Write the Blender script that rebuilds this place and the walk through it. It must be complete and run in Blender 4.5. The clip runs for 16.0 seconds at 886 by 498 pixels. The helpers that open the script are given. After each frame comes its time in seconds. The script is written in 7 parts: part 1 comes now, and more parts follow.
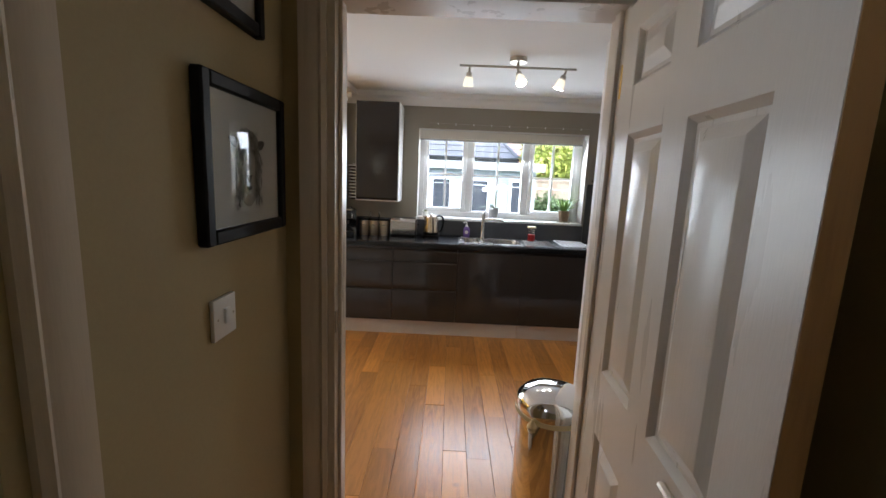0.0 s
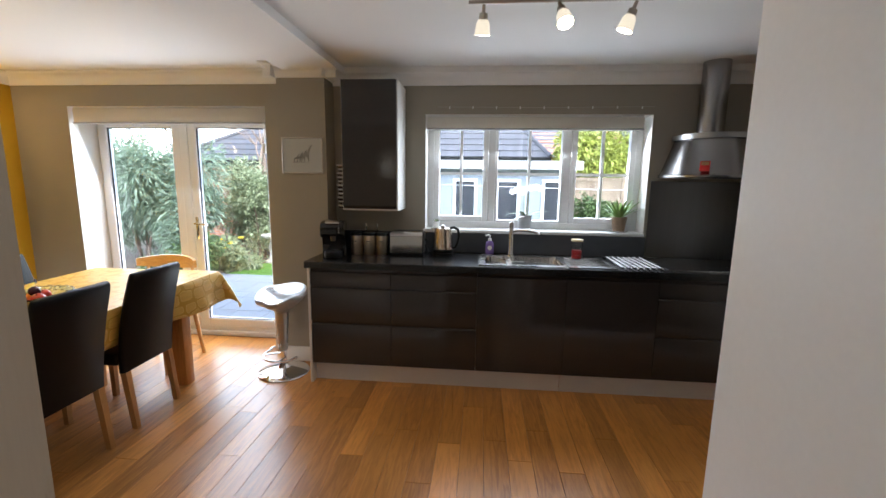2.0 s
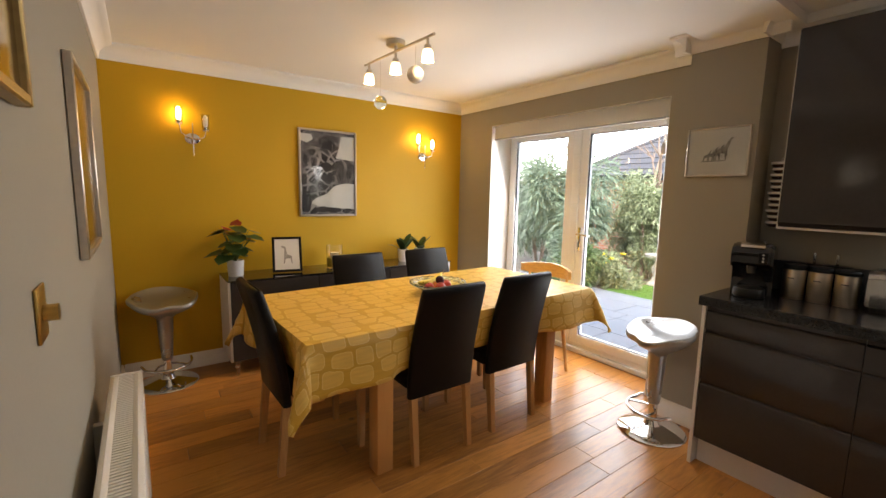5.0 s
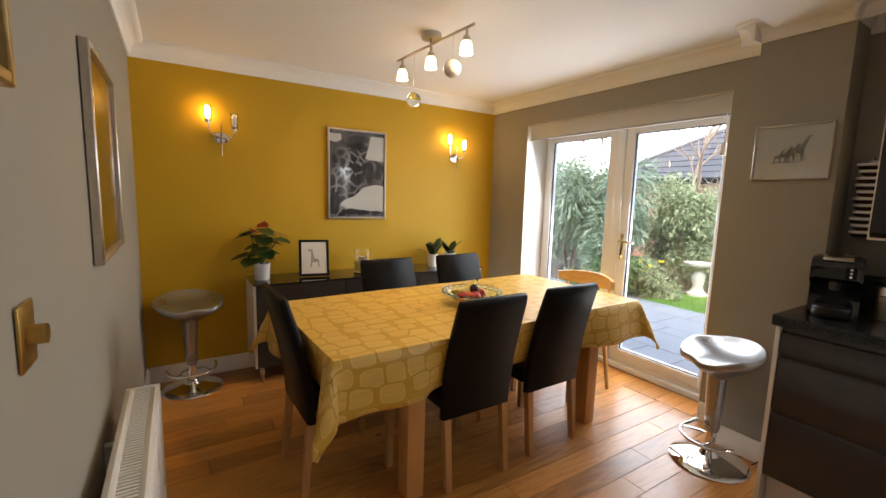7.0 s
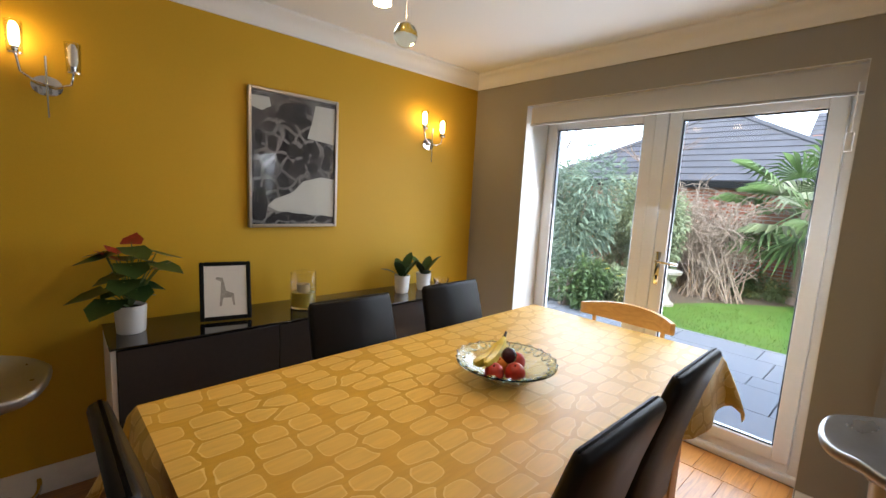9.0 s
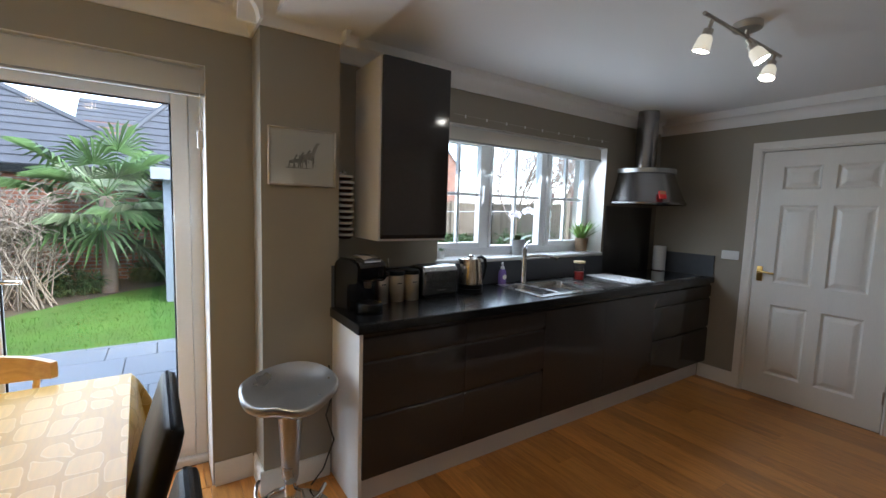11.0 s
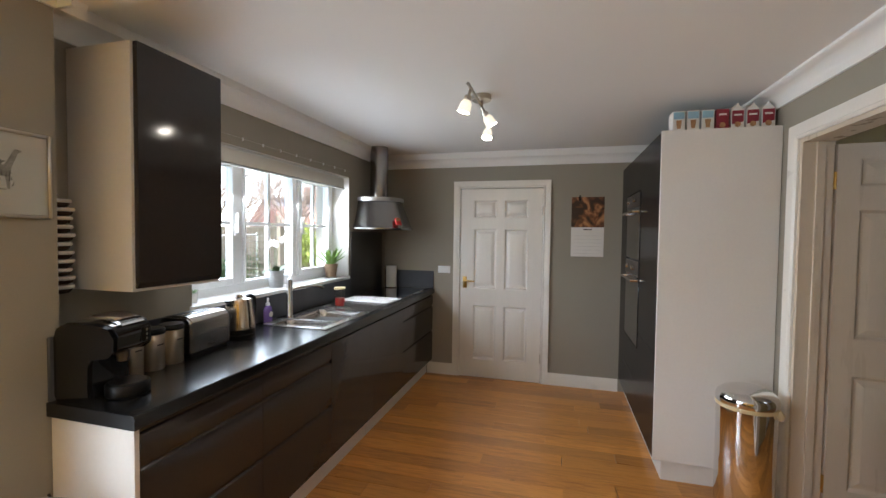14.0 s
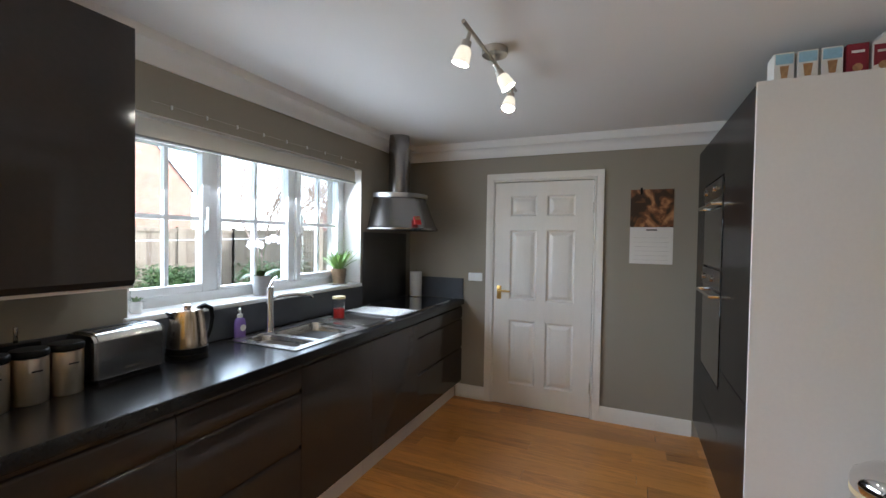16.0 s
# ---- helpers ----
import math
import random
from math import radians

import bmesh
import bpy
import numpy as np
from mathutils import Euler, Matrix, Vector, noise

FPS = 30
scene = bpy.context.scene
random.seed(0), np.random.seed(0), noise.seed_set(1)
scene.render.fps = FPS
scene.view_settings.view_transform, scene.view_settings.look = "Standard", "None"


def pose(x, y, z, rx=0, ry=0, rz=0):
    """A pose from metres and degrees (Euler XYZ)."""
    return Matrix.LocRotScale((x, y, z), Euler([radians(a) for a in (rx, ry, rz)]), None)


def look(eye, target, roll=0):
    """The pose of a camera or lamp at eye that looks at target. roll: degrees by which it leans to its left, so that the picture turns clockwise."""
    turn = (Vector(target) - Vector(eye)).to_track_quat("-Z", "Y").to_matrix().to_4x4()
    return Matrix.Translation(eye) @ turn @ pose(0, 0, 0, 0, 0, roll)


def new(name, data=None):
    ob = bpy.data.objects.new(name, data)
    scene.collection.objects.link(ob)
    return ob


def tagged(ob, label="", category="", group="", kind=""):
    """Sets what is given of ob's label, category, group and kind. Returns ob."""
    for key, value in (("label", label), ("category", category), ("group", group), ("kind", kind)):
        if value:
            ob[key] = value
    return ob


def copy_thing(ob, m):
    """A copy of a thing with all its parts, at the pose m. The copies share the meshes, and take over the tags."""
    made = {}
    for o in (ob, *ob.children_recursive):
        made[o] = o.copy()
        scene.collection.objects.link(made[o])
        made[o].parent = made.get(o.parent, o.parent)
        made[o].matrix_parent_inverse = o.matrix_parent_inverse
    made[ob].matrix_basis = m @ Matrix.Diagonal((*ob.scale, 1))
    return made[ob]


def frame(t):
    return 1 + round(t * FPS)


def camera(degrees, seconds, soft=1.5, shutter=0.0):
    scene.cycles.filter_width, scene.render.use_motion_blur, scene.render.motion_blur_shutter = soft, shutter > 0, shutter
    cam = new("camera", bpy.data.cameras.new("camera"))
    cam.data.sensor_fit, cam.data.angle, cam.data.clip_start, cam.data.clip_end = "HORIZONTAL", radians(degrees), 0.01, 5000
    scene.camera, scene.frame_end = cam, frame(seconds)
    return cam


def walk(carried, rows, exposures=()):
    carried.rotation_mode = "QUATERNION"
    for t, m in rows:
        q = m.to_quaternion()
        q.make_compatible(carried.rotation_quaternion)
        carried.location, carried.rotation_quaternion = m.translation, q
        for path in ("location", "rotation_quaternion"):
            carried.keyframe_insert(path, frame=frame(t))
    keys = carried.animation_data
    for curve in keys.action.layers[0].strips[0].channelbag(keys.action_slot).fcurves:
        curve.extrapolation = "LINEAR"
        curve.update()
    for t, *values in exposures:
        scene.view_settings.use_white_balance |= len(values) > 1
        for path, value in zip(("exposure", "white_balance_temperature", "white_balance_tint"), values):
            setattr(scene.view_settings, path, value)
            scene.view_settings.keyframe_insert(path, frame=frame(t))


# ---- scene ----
cam = camera(92.7, 16.0)
PATH = [
    (0, (0.48, 0.184, 1.522), (0.454, 2.157, 1.192), 2.5),
    (0.5, (0.526, 0.452, 1.567), (0.682, 2.417, 1.227), 2.2),
    (1, (0.568, 0.713, 1.571), (0.748, 2.676, 1.235), 1.8),
    (1.5, (0.59, 0.97, 1.542), (0.621, 2.942, 1.211), 1.3),
    (2, (0.579, 1.211, 1.499), (0.407, 3.179, 1.182), 0.8),
    (2.5, (0.562, 1.468, 1.477), (0.183, 3.407, 1.167), 0.8),
    (3, (0.534, 1.652, 1.457), (-0.122, 3.519, 1.17), 0.7),
    (3.5, (0.463, 1.749, 1.447), (-0.485, 3.487, 1.162), 1.0),
    (4, (0.368, 1.779, 1.428), (-0.867, 3.327, 1.151), 0.9),
    (4.5, (0.307, 1.769, 1.425), (-1.151, 3.112, 1.155), 0.9),
    (4.7, (0.306, 1.764, 1.417), (-1.227, 3.021, 1.15), 1.0),
    (5, (0.29, 1.749, 1.418), (-1.32, 2.907, 1.154), 1.2),
    (5.2, (0.287, 1.748, 1.424), (-1.359, 2.853, 1.157), 1.2),
    (7.5, (-0.090, 1.849, 1.414), (-1.765, 2.910, 1.158), 1.7),
    (8, (-0.424, 1.947, 1.444), (-2.098, 3.008, 1.179), 1.8),
    (8.2, (-0.557, 1.988, 1.447), (-2.228, 3.053, 1.180), 1.9),
    (10.3, (-1.324, 2.385, 1.407), (-1.312, 4.376, 1.219), 2.8),
    (10.4, (-1.323, 2.407, 1.419), (-1.129, 4.388, 1.231), 2.5),
    (10.5, (-1.338, 2.373, 1.427), (-0.965, 4.328, 1.23), 2.3),
    (11, (-1.391, 2.32, 1.457), (-0.284, 3.974, 1.265), 1.8),
    (11.5, (-1.502, 2.375, 1.483), (0.11, 3.543, 1.286), 2.3),
    (12, (-1.613, 2.542, 1.479), (0.179, 3.408, 1.281), 2.0),
    (12.5, (-1.686, 2.645, 1.447), (0.197, 3.295, 1.268), 1.5),
    (13, (-1.697, 2.709, 1.46), (0.235, 3.209, 1.329), 1.1),
    (13.5, (-1.695, 2.78, 1.491), (0.245, 3.258, 1.406), 0.9),
    (14, (-1.677, 2.793, 1.507), (0.252, 3.316, 1.438), 0.7),
    (14.5, (-1.657, 2.66, 1.538), (0.24, 3.291, 1.48), 0.7),
    (15, (-1.552, 2.531, 1.508), (0.305, 3.271, 1.455), 0.8),
    (15.5, (-1.29, 2.548, 1.485), (0.545, 3.344, 1.436), 0.8),
    (16, (-0.995, 2.672, 1.472), (0.836, 3.477, 1.427), 0.9),
]
walk(cam, [(t, look(eye, target, roll)) for t, eye, target, roll in PATH],
     exposures=[(0.0, 2.5, 5950, 10), (0.5, 2.6, 6000, 10), (1.0, 2.45, 5950, 10), (2.0, 2.1, 5950, 10), (2.6, 1.95, 5950, 10), (3.5, 1.95, 6350, 12),
                (5.0, 2.05, 7000, 14), (7.5, 1.85, 6500, 12), (8.2, 1.8, 6450, 12), (10.3, 1.5, 5200, 8), (11.0, 1.55, 5600, 8), (11.6, 2.1, 6000, 10),
                (12.5, 2.35, 6150, 10), (14.5, 2.25, 6000, 10), (16.0, 2.15, 5700, 8)])

# ---- world and sun ----
world = bpy.data.worlds.new("overcast_sky")
scene.world = world
world.use_nodes = True
wn, wl = world.node_tree.nodes, world.node_tree.links
sky = wn.new("ShaderNodeTexSky")
sky.sky_type, sky.sun_disc = "NISHITA", False
sky.sun_elevation, sky.sun_rotation = radians(45), radians(143)
sky.air_density, sky.dust_density, sky.ozone_density = 1.0, 1.0, 1.0
pale = wn.new("ShaderNodeHueSaturation")
pale.inputs["Saturation"].default_value = 0.6
wl.new(sky.outputs[0], pale.inputs["Color"])
wl.new(pale.outputs[0], wn["Background"].inputs["Color"])
wn["Background"].inputs["Strength"].default_value = 0.40

sun = new("sun", bpy.data.lights.new("sun", "SUN"))
sun.data.energy, sun.data.angle, sun.data.color = 0.8, radians(30), (1.0, 0.97, 0.93)
sun.matrix_world = look((6, -4, 14), (0, 4, 4))

# sky light entering by the kitchen window and the garden doors
for at, wide, high, watts, fall in (((0.995, 4.915, 1.55), 1.66, 0.84, 8.5, 2.6), ((-2.08, 5.01, 1.08), 1.64, 1.84, 14.0, 1.6)):
    li = bpy.data.lights.new("skylight", "AREA")
    li.shape, li.size, li.size_y = "RECTANGLE", wide, high
    li.energy, li.color = watts, (0.93, 0.97, 1.0)
    new("skylight", li).matrix_world = look(at, (at[0], 0.0, at[2] - fall))


# ---- materials ----
def nodes_of(name):
    m = bpy.data.materials.new(name)
    m.use_nodes = True
    n, l = m.node_tree.nodes, m.node_tree.links
    return m, n, l, n["Principled BSDF"]


def mat(name, col, rough=0.5, metal=0.0, var=0.12, scale=6.0, fine=60.0, bump=0.0, coat=0.0, spec=0.5,
        stretch=(1, 1, 1), random_tint=0.0, island=0.0, transmission=0.0, ior=1.45, rough_var=0.1, emit=None, power=0.0):
    m, n, l, b = nodes_of(name)
    geo = n.new("ShaderNodeTexCoord")
    mp = n.new("ShaderNodeMapping")
    mp.inputs["Scale"].default_value = stretch
    l.new(geo.outputs["Object"], mp.inputs["Vector"])
    big, small = n.new("ShaderNodeTexNoise"), n.new("ShaderNodeTexNoise")
    big.inputs["Scale"].default_value, small.inputs["Scale"].default_value = scale, fine
    big.inputs["Detail"].default_value = 4
    for t in (big, small):
        l.new(mp.outputs[0], t.inputs["Vector"])
    mix = n.new("ShaderNodeMath")
    mix.operation = "ADD"
    l.new(big.outputs["Fac"], mix.inputs[0])
    l.new(small.outputs["Fac"], mix.inputs[1])
    last = mix.outputs[0]
    if random_tint:
        info = n.new("ShaderNodeObjectInfo")
        add = n.new("ShaderNodeMath")
        add.operation, add.inputs[1].default_value = "MULTIPLY_ADD", random_tint
        l.new(info.outputs["Random"], add.inputs[0])
        l.new(last, add.inputs[2])
        last = add.outputs[0]
    if island:
        piece = n.new("ShaderNodeNewGeometry")
        addi = n.new("ShaderNodeMath")
        addi.operation, addi.inputs[1].default_value = "MULTIPLY_ADD", island
        l.new(piece.outputs["Random Per Island"], addi.inputs[0])
        l.new(last, addi.inputs[2])
        last = addi.outputs[0]
    ramp = n.new("ShaderNodeMapRange")
    ramp.inputs["From Min"].default_value, ramp.inputs["From Max"].default_value = 0.5, 1.5 + random_tint + island
    ramp.inputs["To Min"].default_value, ramp.inputs["To Max"].default_value = 1 - var, 1 + var
    l.new(last, ramp.inputs["Value"])
    cm = n.new("ShaderNodeVectorMath")
    cm.operation = "SCALE"
    cm.inputs[0].default_value = col[:3]
    l.new(ramp.outputs[0], cm.inputs["Scale"])
    l.new(cm.outputs[0], b.inputs["Base Color"])
    rr = n.new("ShaderNodeMapRange")
    rr.inputs["To Min"].default_value, rr.inputs["To Max"].default_value = max(rough - rough_var * rough, 0.0), min(rough + rough_var * rough, 1)
    l.new(big.outputs["Fac"], rr.inputs["Value"])
    l.new(rr.outputs[0], b.inputs["Roughness"])
    b.inputs["Metallic"].default_value = metal
    b.inputs["Coat Weight"].default_value = coat
    b.inputs["Coat Roughness"].default_value = 0.05
    b.inputs["Specular IOR Level"].default_value = spec
    b.inputs["Transmission Weight"].default_value = transmission
    b.inputs["IOR"].default_value = ior
    if bump:
        bp = n.new("ShaderNodeBump")
        bp.inputs["Strength"].default_value, bp.inputs["Distance"].default_value = bump, 0.002
        l.new(small.outputs["Fac"], bp.inputs["Height"])
        l.new(bp.outputs[0], b.inputs["Normal"])
    if emit:
        b.inputs["Emission Color"].default_value = emit
        b.inputs["Emission Strength"].default_value = power
    return m


def wood(name, dark, light, rough=0.35, grain=(14, 1.2, 14), random_tint=0.6, coat=0.15, knots=True, plank=0.0):
    """Planed timber with long grain along local y, each board of its own tone."""
    m, n, l, b = nodes_of(name)
    tc = n.new("ShaderNodeTexCoord")
    info = n.new("ShaderNodeObjectInfo")
    off = n.new("ShaderNodeVectorMath")
    off.operation = "SCALE"
    off.inputs[0].default_value = (17.3, 31.7, 9.1)
    l.new(info.outputs["Random"], off.inputs["Scale"])
    add = n.new("ShaderNodeVectorMath")
    l.new(tc.outputs["Object"], add.inputs[0])
    l.new(off.outputs[0], add.inputs[1])
    mp = n.new("ShaderNodeMapping")
    mp.inputs["Scale"].default_value = grain
    l.new(add.outputs[0], mp.inputs["Vector"])
    g = n.new("ShaderNodeTexNoise")
    g.inputs["Scale"].default_value, g.inputs["Detail"].default_value, g.inputs["Distortion"].default_value = 1.6, 6, 1.5
    l.new(mp.outputs[0], g.inputs["Vector"])
    fine = n.new("ShaderNodeTexNoise")
    fine.inputs["Scale"].default_value, fine.inputs["Detail"].default_value = 9, 3
    l.new(mp.outputs[0], fine.inputs["Vector"])
    s = n.new("ShaderNodeMath")
    s.operation = "MULTIPLY_ADD"
    s.inputs[1].default_value = 0.35
    l.new(fine.outputs["Fac"], s.inputs[0])
    l.new(g.outputs["Fac"], s.inputs[2])
    r = n.new("ShaderNodeMath")
    r.operation = "MULTIPLY_ADD"
    r.inputs[1].default_value = random_tint
    l.new(info.outputs["Random"], r.inputs[0])
    l.new(s.outputs[0], r.inputs[2])
    ramp = n.new("ShaderNodeValToRGB")
    ramp.color_ramp.elements[0].position, ramp.color_ramp.elements[0].color = 0.35, dark
    ramp.color_ramp.elements[1].position, ramp.color_ramp.elements[1].color = min(0.95 + random_tint * 0.25, 1.0), light
    l.new(r.outputs[0], ramp.inputs["Fac"])
    out = ramp.outputs["Color"]
    if plank:
        tone = n.new("ShaderNodeMath")
        tone.operation, tone.inputs[1].default_value = "FRACT", 0.0
        spread = n.new("ShaderNodeMath")
        spread.operation, spread.inputs[1].default_value = "MULTIPLY", 7.31
        l.new(info.outputs["Random"], spread.inputs[0])
        l.new(spread.outputs[0], tone.inputs[0])
        tm = n.new("ShaderNodeMapRange")
        tm.inputs["To Min"].default_value, tm.inputs["To Max"].default_value = 1 - plank, 1 + plank
        l.new(tone.outputs[0], tm.inputs["Value"])
        mulp = n.new("ShaderNodeVectorMath")
        mulp.operation = "SCALE"
        l.new(out, mulp.inputs[0])
        l.new(tm.outputs[0], mulp.inputs["Scale"])
        out = mulp.outputs[0]
    if knots:
        v = n.new("ShaderNodeTexVoronoi")
        v.inputs["Scale"].default_value = 2.3
        l.new(add.outputs[0], v.inputs["Vector"])
        k = n.new("ShaderNodeMapRange")
        k.inputs["From Min"].default_value, k.inputs["From Max"].default_value = 0.015, 0.06
        k.inputs["To Min"].default_value, k.inputs["To Max"].default_value = 0.35, 1.0
        l.new(v.outputs["Distance"], k.inputs["Value"])
        mulk = n.new("ShaderNodeVectorMath")
        mulk.operation = "SCALE"
        l.new(out, mulk.inputs[0])
        l.new(k.outputs[0], mulk.inputs["Scale"])
        out = mulk.outputs[0]
    l.new(out, b.inputs["Base Color"])
    rr = n.new("ShaderNodeMapRange")
    rr.inputs["To Min"].default_value, rr.inputs["To Max"].default_value = rough * 0.75, rough * 1.3
    l.new(g.outputs["Fac"], rr.inputs["Value"])
    l.new(rr.outputs[0], b.inputs["Roughness"])
    b.inputs["Coat Weight"].default_value = coat
    b.inputs["Coat Roughness"].default_value = 0.2
    bp = n.new("ShaderNodeBump")
    bp.inputs["Strength"].default_value, bp.inputs["Distance"].default_value = 0.25, 0.001
    l.new(fine.outputs["Fac"], bp.inputs["Height"])
    l.new(bp.outputs[0], b.inputs["Normal"])
    return m


def blocks(name, c1, c2, joint, size, mortar, rough=0.8, axes="xz", squash=1.0):
    """Brickwork or tiles far off, in world metres, on a wall along x or y."""
    m, n, l, b = nodes_of(name)
    tc = n.new("ShaderNodeTexCoord")
    sep, com = n.new("ShaderNodeSeparateXYZ"), n.new("ShaderNodeCombineXYZ")
    l.new(tc.outputs["Object"], sep.inputs[0])
    l.new(sep.outputs["XYZ".index(axes[0].upper())], com.inputs[0])
    l.new(sep.outputs["XYZ".index(axes[1].upper())], com.inputs[1])
    t = n.new("ShaderNodeTexBrick")
    l.new(com.outputs[0], t.inputs["Vector"])
    t.inputs["Color1"].default_value, t.inputs["Color2"].default_value, t.inputs["Mortar"].default_value = c1, c2, joint
    t.inputs["Scale"].default_value = 1.0
    t.inputs["Brick Width"].default_value, t.inputs["Row Height"].default_value = size
    t.inputs["Mortar Size"].default_value = mortar
    nz = n.new("ShaderNodeTexNoise")
    nz.inputs["Scale"].default_value = 3.0
    l.new(tc.outputs["Object"], nz.inputs["Vector"])
    mr = n.new("ShaderNodeMapRange")
    mr.inputs["To Min"].default_value, mr.inputs["To Max"].default_value = 0.75, 1.25
    l.new(nz.outputs["Fac"], mr.inputs["Value"])
    sc = n.new("ShaderNodeVectorMath")
    sc.operation = "SCALE"
    l.new(t.outputs["Color"], sc.inputs[0])
    l.new(mr.outputs[0], sc.inputs["Scale"])
    l.new(sc.outputs[0], b.inputs["Base Color"])
    b.inputs["Roughness"].default_value = rough
    bp = n.new("ShaderNodeBump")
    bp.inputs["Strength"].default_value, bp.inputs["Distance"].default_value = 0.5, 0.01
    bp.invert = True
    l.new(t.outputs["Fac"], bp.inputs["Height"])
    l.new(bp.outputs[0], b.inputs["Normal"])
    return m


M = {}
M["sage"] = mat("sage_grey_paint", (0.312, 0.284, 0.230, 1), 0.75, var=0.04, scale=1.5, fine=180, bump=0.12)
M["yellow"] = mat("mustard_yellow_paint", (0.55, 0.325, 0.008, 1), 0.6, var=0.05, scale=1.2, fine=180, bump=0.12)
M["hallpaint"] = mat("olive_hall_paint", (0.40, 0.32, 0.17, 1), 0.75, var=0.05, scale=1.5, fine=150, bump=0.12)
M["ceil"] = mat("ceiling_white_paint", (0.84, 0.83, 0.81, 1), 0.85, var=0.03, scale=1.0, fine=200, bump=0.08)
M["trim"] = mat("white_gloss_trim", (0.78, 0.75, 0.69, 1), 0.28, var=0.04, scale=4, fine=90, bump=0.05)
M["doorwhite"] = mat("white_moulded_door_paint", (0.78, 0.75, 0.69, 1), 0.25, var=0.04, scale=3, fine=40, bump=0.25, stretch=(6, 6, 0.6))
# cream gloss, with the hall's dimmer light put into the colour
M["dimmedcream"] = mat("cream_door_paint_dimmed_for_hall", (0.60, 0.515, 0.405, 1), 0.28, var=0.04, scale=3, fine=40, bump=0.14, stretch=(6, 6, 0.6))
M["upvc"] = mat("white_plastic_frame", (0.80, 0.80, 0.79, 1), 0.3, var=0.03)
M["white"] = mat("white_matt_panel", (0.75, 0.73, 0.70, 1), 0.45, var=0.03, scale=3)
M["oak"] = wood("oak_floorboard", (0.235, 0.084, 0.015, 1), (0.60, 0.262, 0.058, 1), rough=0.31, coat=0.22, random_tint=0.35, plank=0.22, grain=(20, 1.9, 20))
M["leg"] = wood("honey_oak_leg", (0.36, 0.13, 0.03, 1), (0.60, 0.29, 0.085, 1), rough=0.4, grain=(20, 20, 1.5), knots=False)
M["chairleg"] = wood("stained_oak_leg", (0.30, 0.13, 0.04, 1), (0.50, 0.26, 0.09, 1), rough=0.4, grain=(22, 22, 2), knots=False)
M["rail"] = wood("light_beech", (0.42, 0.22, 0.08, 1), (0.66, 0.40, 0.17, 1), rough=0.4, grain=(3, 14, 14), knots=False)
M["gloss"] = mat("charcoal_gloss_front", (0.036, 0.031, 0.029, 1), 0.10, var=0.08, scale=2, spec=0.5, rough_var=0.2)
M["tallgloss"] = mat("black_satin_tall_front", (0.012, 0.011, 0.011, 1), 0.22, var=0.08, scale=2, ior=1.16)
M["carcass"] = mat("dark_carcass", (0.02, 0.02, 0.02, 1), 0.5)
M["worktop"] = mat("black_speckled_laminate", (0.011, 0.011, 0.012, 1), 0.22, var=0.5, scale=90, fine=400, bump=0.05)
M["upstand"] = mat("slate_laminate_upstand", (0.06, 0.065, 0.075, 1), 0.35, var=0.15, scale=20, fine=150)
M["steel"] = mat("brushed_steel", (0.50, 0.48, 0.46, 1), 0.27, metal=1, var=0.06, scale=3, fine=160, stretch=(1, 1, 12), bump=0.05)
M["plainsteel"] = mat("smooth_polished_steel", (0.56, 0.55, 0.53, 1), 0.2, metal=1, var=0.03, scale=3)
M["darksteel"] = mat("brushed_dark_steel", (0.13, 0.127, 0.125, 1), 0.3, metal=1, var=0.10, scale=4, fine=120, stretch=(6, 1, 0.4))
M["brightsteel"] = mat("bright_brushed_steel", (0.70, 0.60, 0.49, 1), 0.20, metal=1, var=0.06, scale=3, fine=160, stretch=(1, 1, 12), bump=0.05)
M["canister"] = mat("warm_brushed_canister_steel", (0.82, 0.71, 0.57, 1), 0.3, metal=1.0, var=0.08, scale=3, fine=160, stretch=(1, 1, 12), bump=0.05)
M["hoodsteel"] = mat("smoky_brushed_steel", (0.30, 0.29, 0.285, 1), 0.25, metal=1, var=0.06, scale=3, fine=160, stretch=(12, 1, 1), bump=0.04)
M["chrome"] = mat("chrome", (0.78, 0.78, 0.78, 1), 0.07, metal=1, var=0.03)
M["silverplastic"] = mat("silver_grey_plastic", (0.40, 0.40, 0.395, 1), 0.28, metal=0.85, var=0.05, coat=0.3)
M["brass"] = mat("worn_brass", (0.55, 0.36, 0.11, 1), 0.3, metal=1, var=0.15, scale=30)
M["nickel"] = mat("satin_nickel", (0.50, 0.46, 0.40, 1), 0.3, metal=1, var=0.06, scale=20)
M["blackplastic"] = mat("black_plastic", (0.005, 0.005, 0.005, 1), 0.35, var=0.1, spec=0.25)
M["blackglass"] = mat("black_glass", (0.008, 0.008, 0.009, 1), 0.05, var=0.05, coat=0.5)
M["leather"] = mat("black_faux_leather", (0.006, 0.005, 0.005, 1), 0.42, spec=0.2, var=0.2, scale=12, fine=260, bump=0.35)
M["blackframe"] = mat("black_painted_frame", (0.006, 0.006, 0.006, 1), 0.55, spec=0.2, var=0.15, scale=20)
M["silverframe"] = mat("silver_frame", (0.55, 0.50, 0.44, 1), 0.3, metal=0.9, var=0.08, scale=30)
M["goldframe"] = mat("dull_gold_frame", (0.36, 0.25, 0.10, 1), 0.4, metal=0.8, var=0.2, scale=40)
M["paper"] = mat("white_paper", (0.74, 0.72, 0.68, 1), 0.7, var=0.03)
M["ink"] = mat("grey_ink", (0.06, 0.055, 0.05, 1), 0.7, var=0.3, scale=60)
M["midink"] = mat("soft_grey_ink", (0.25, 0.24, 0.23, 1), 0.7, var=0.4, scale=40, fine=120)
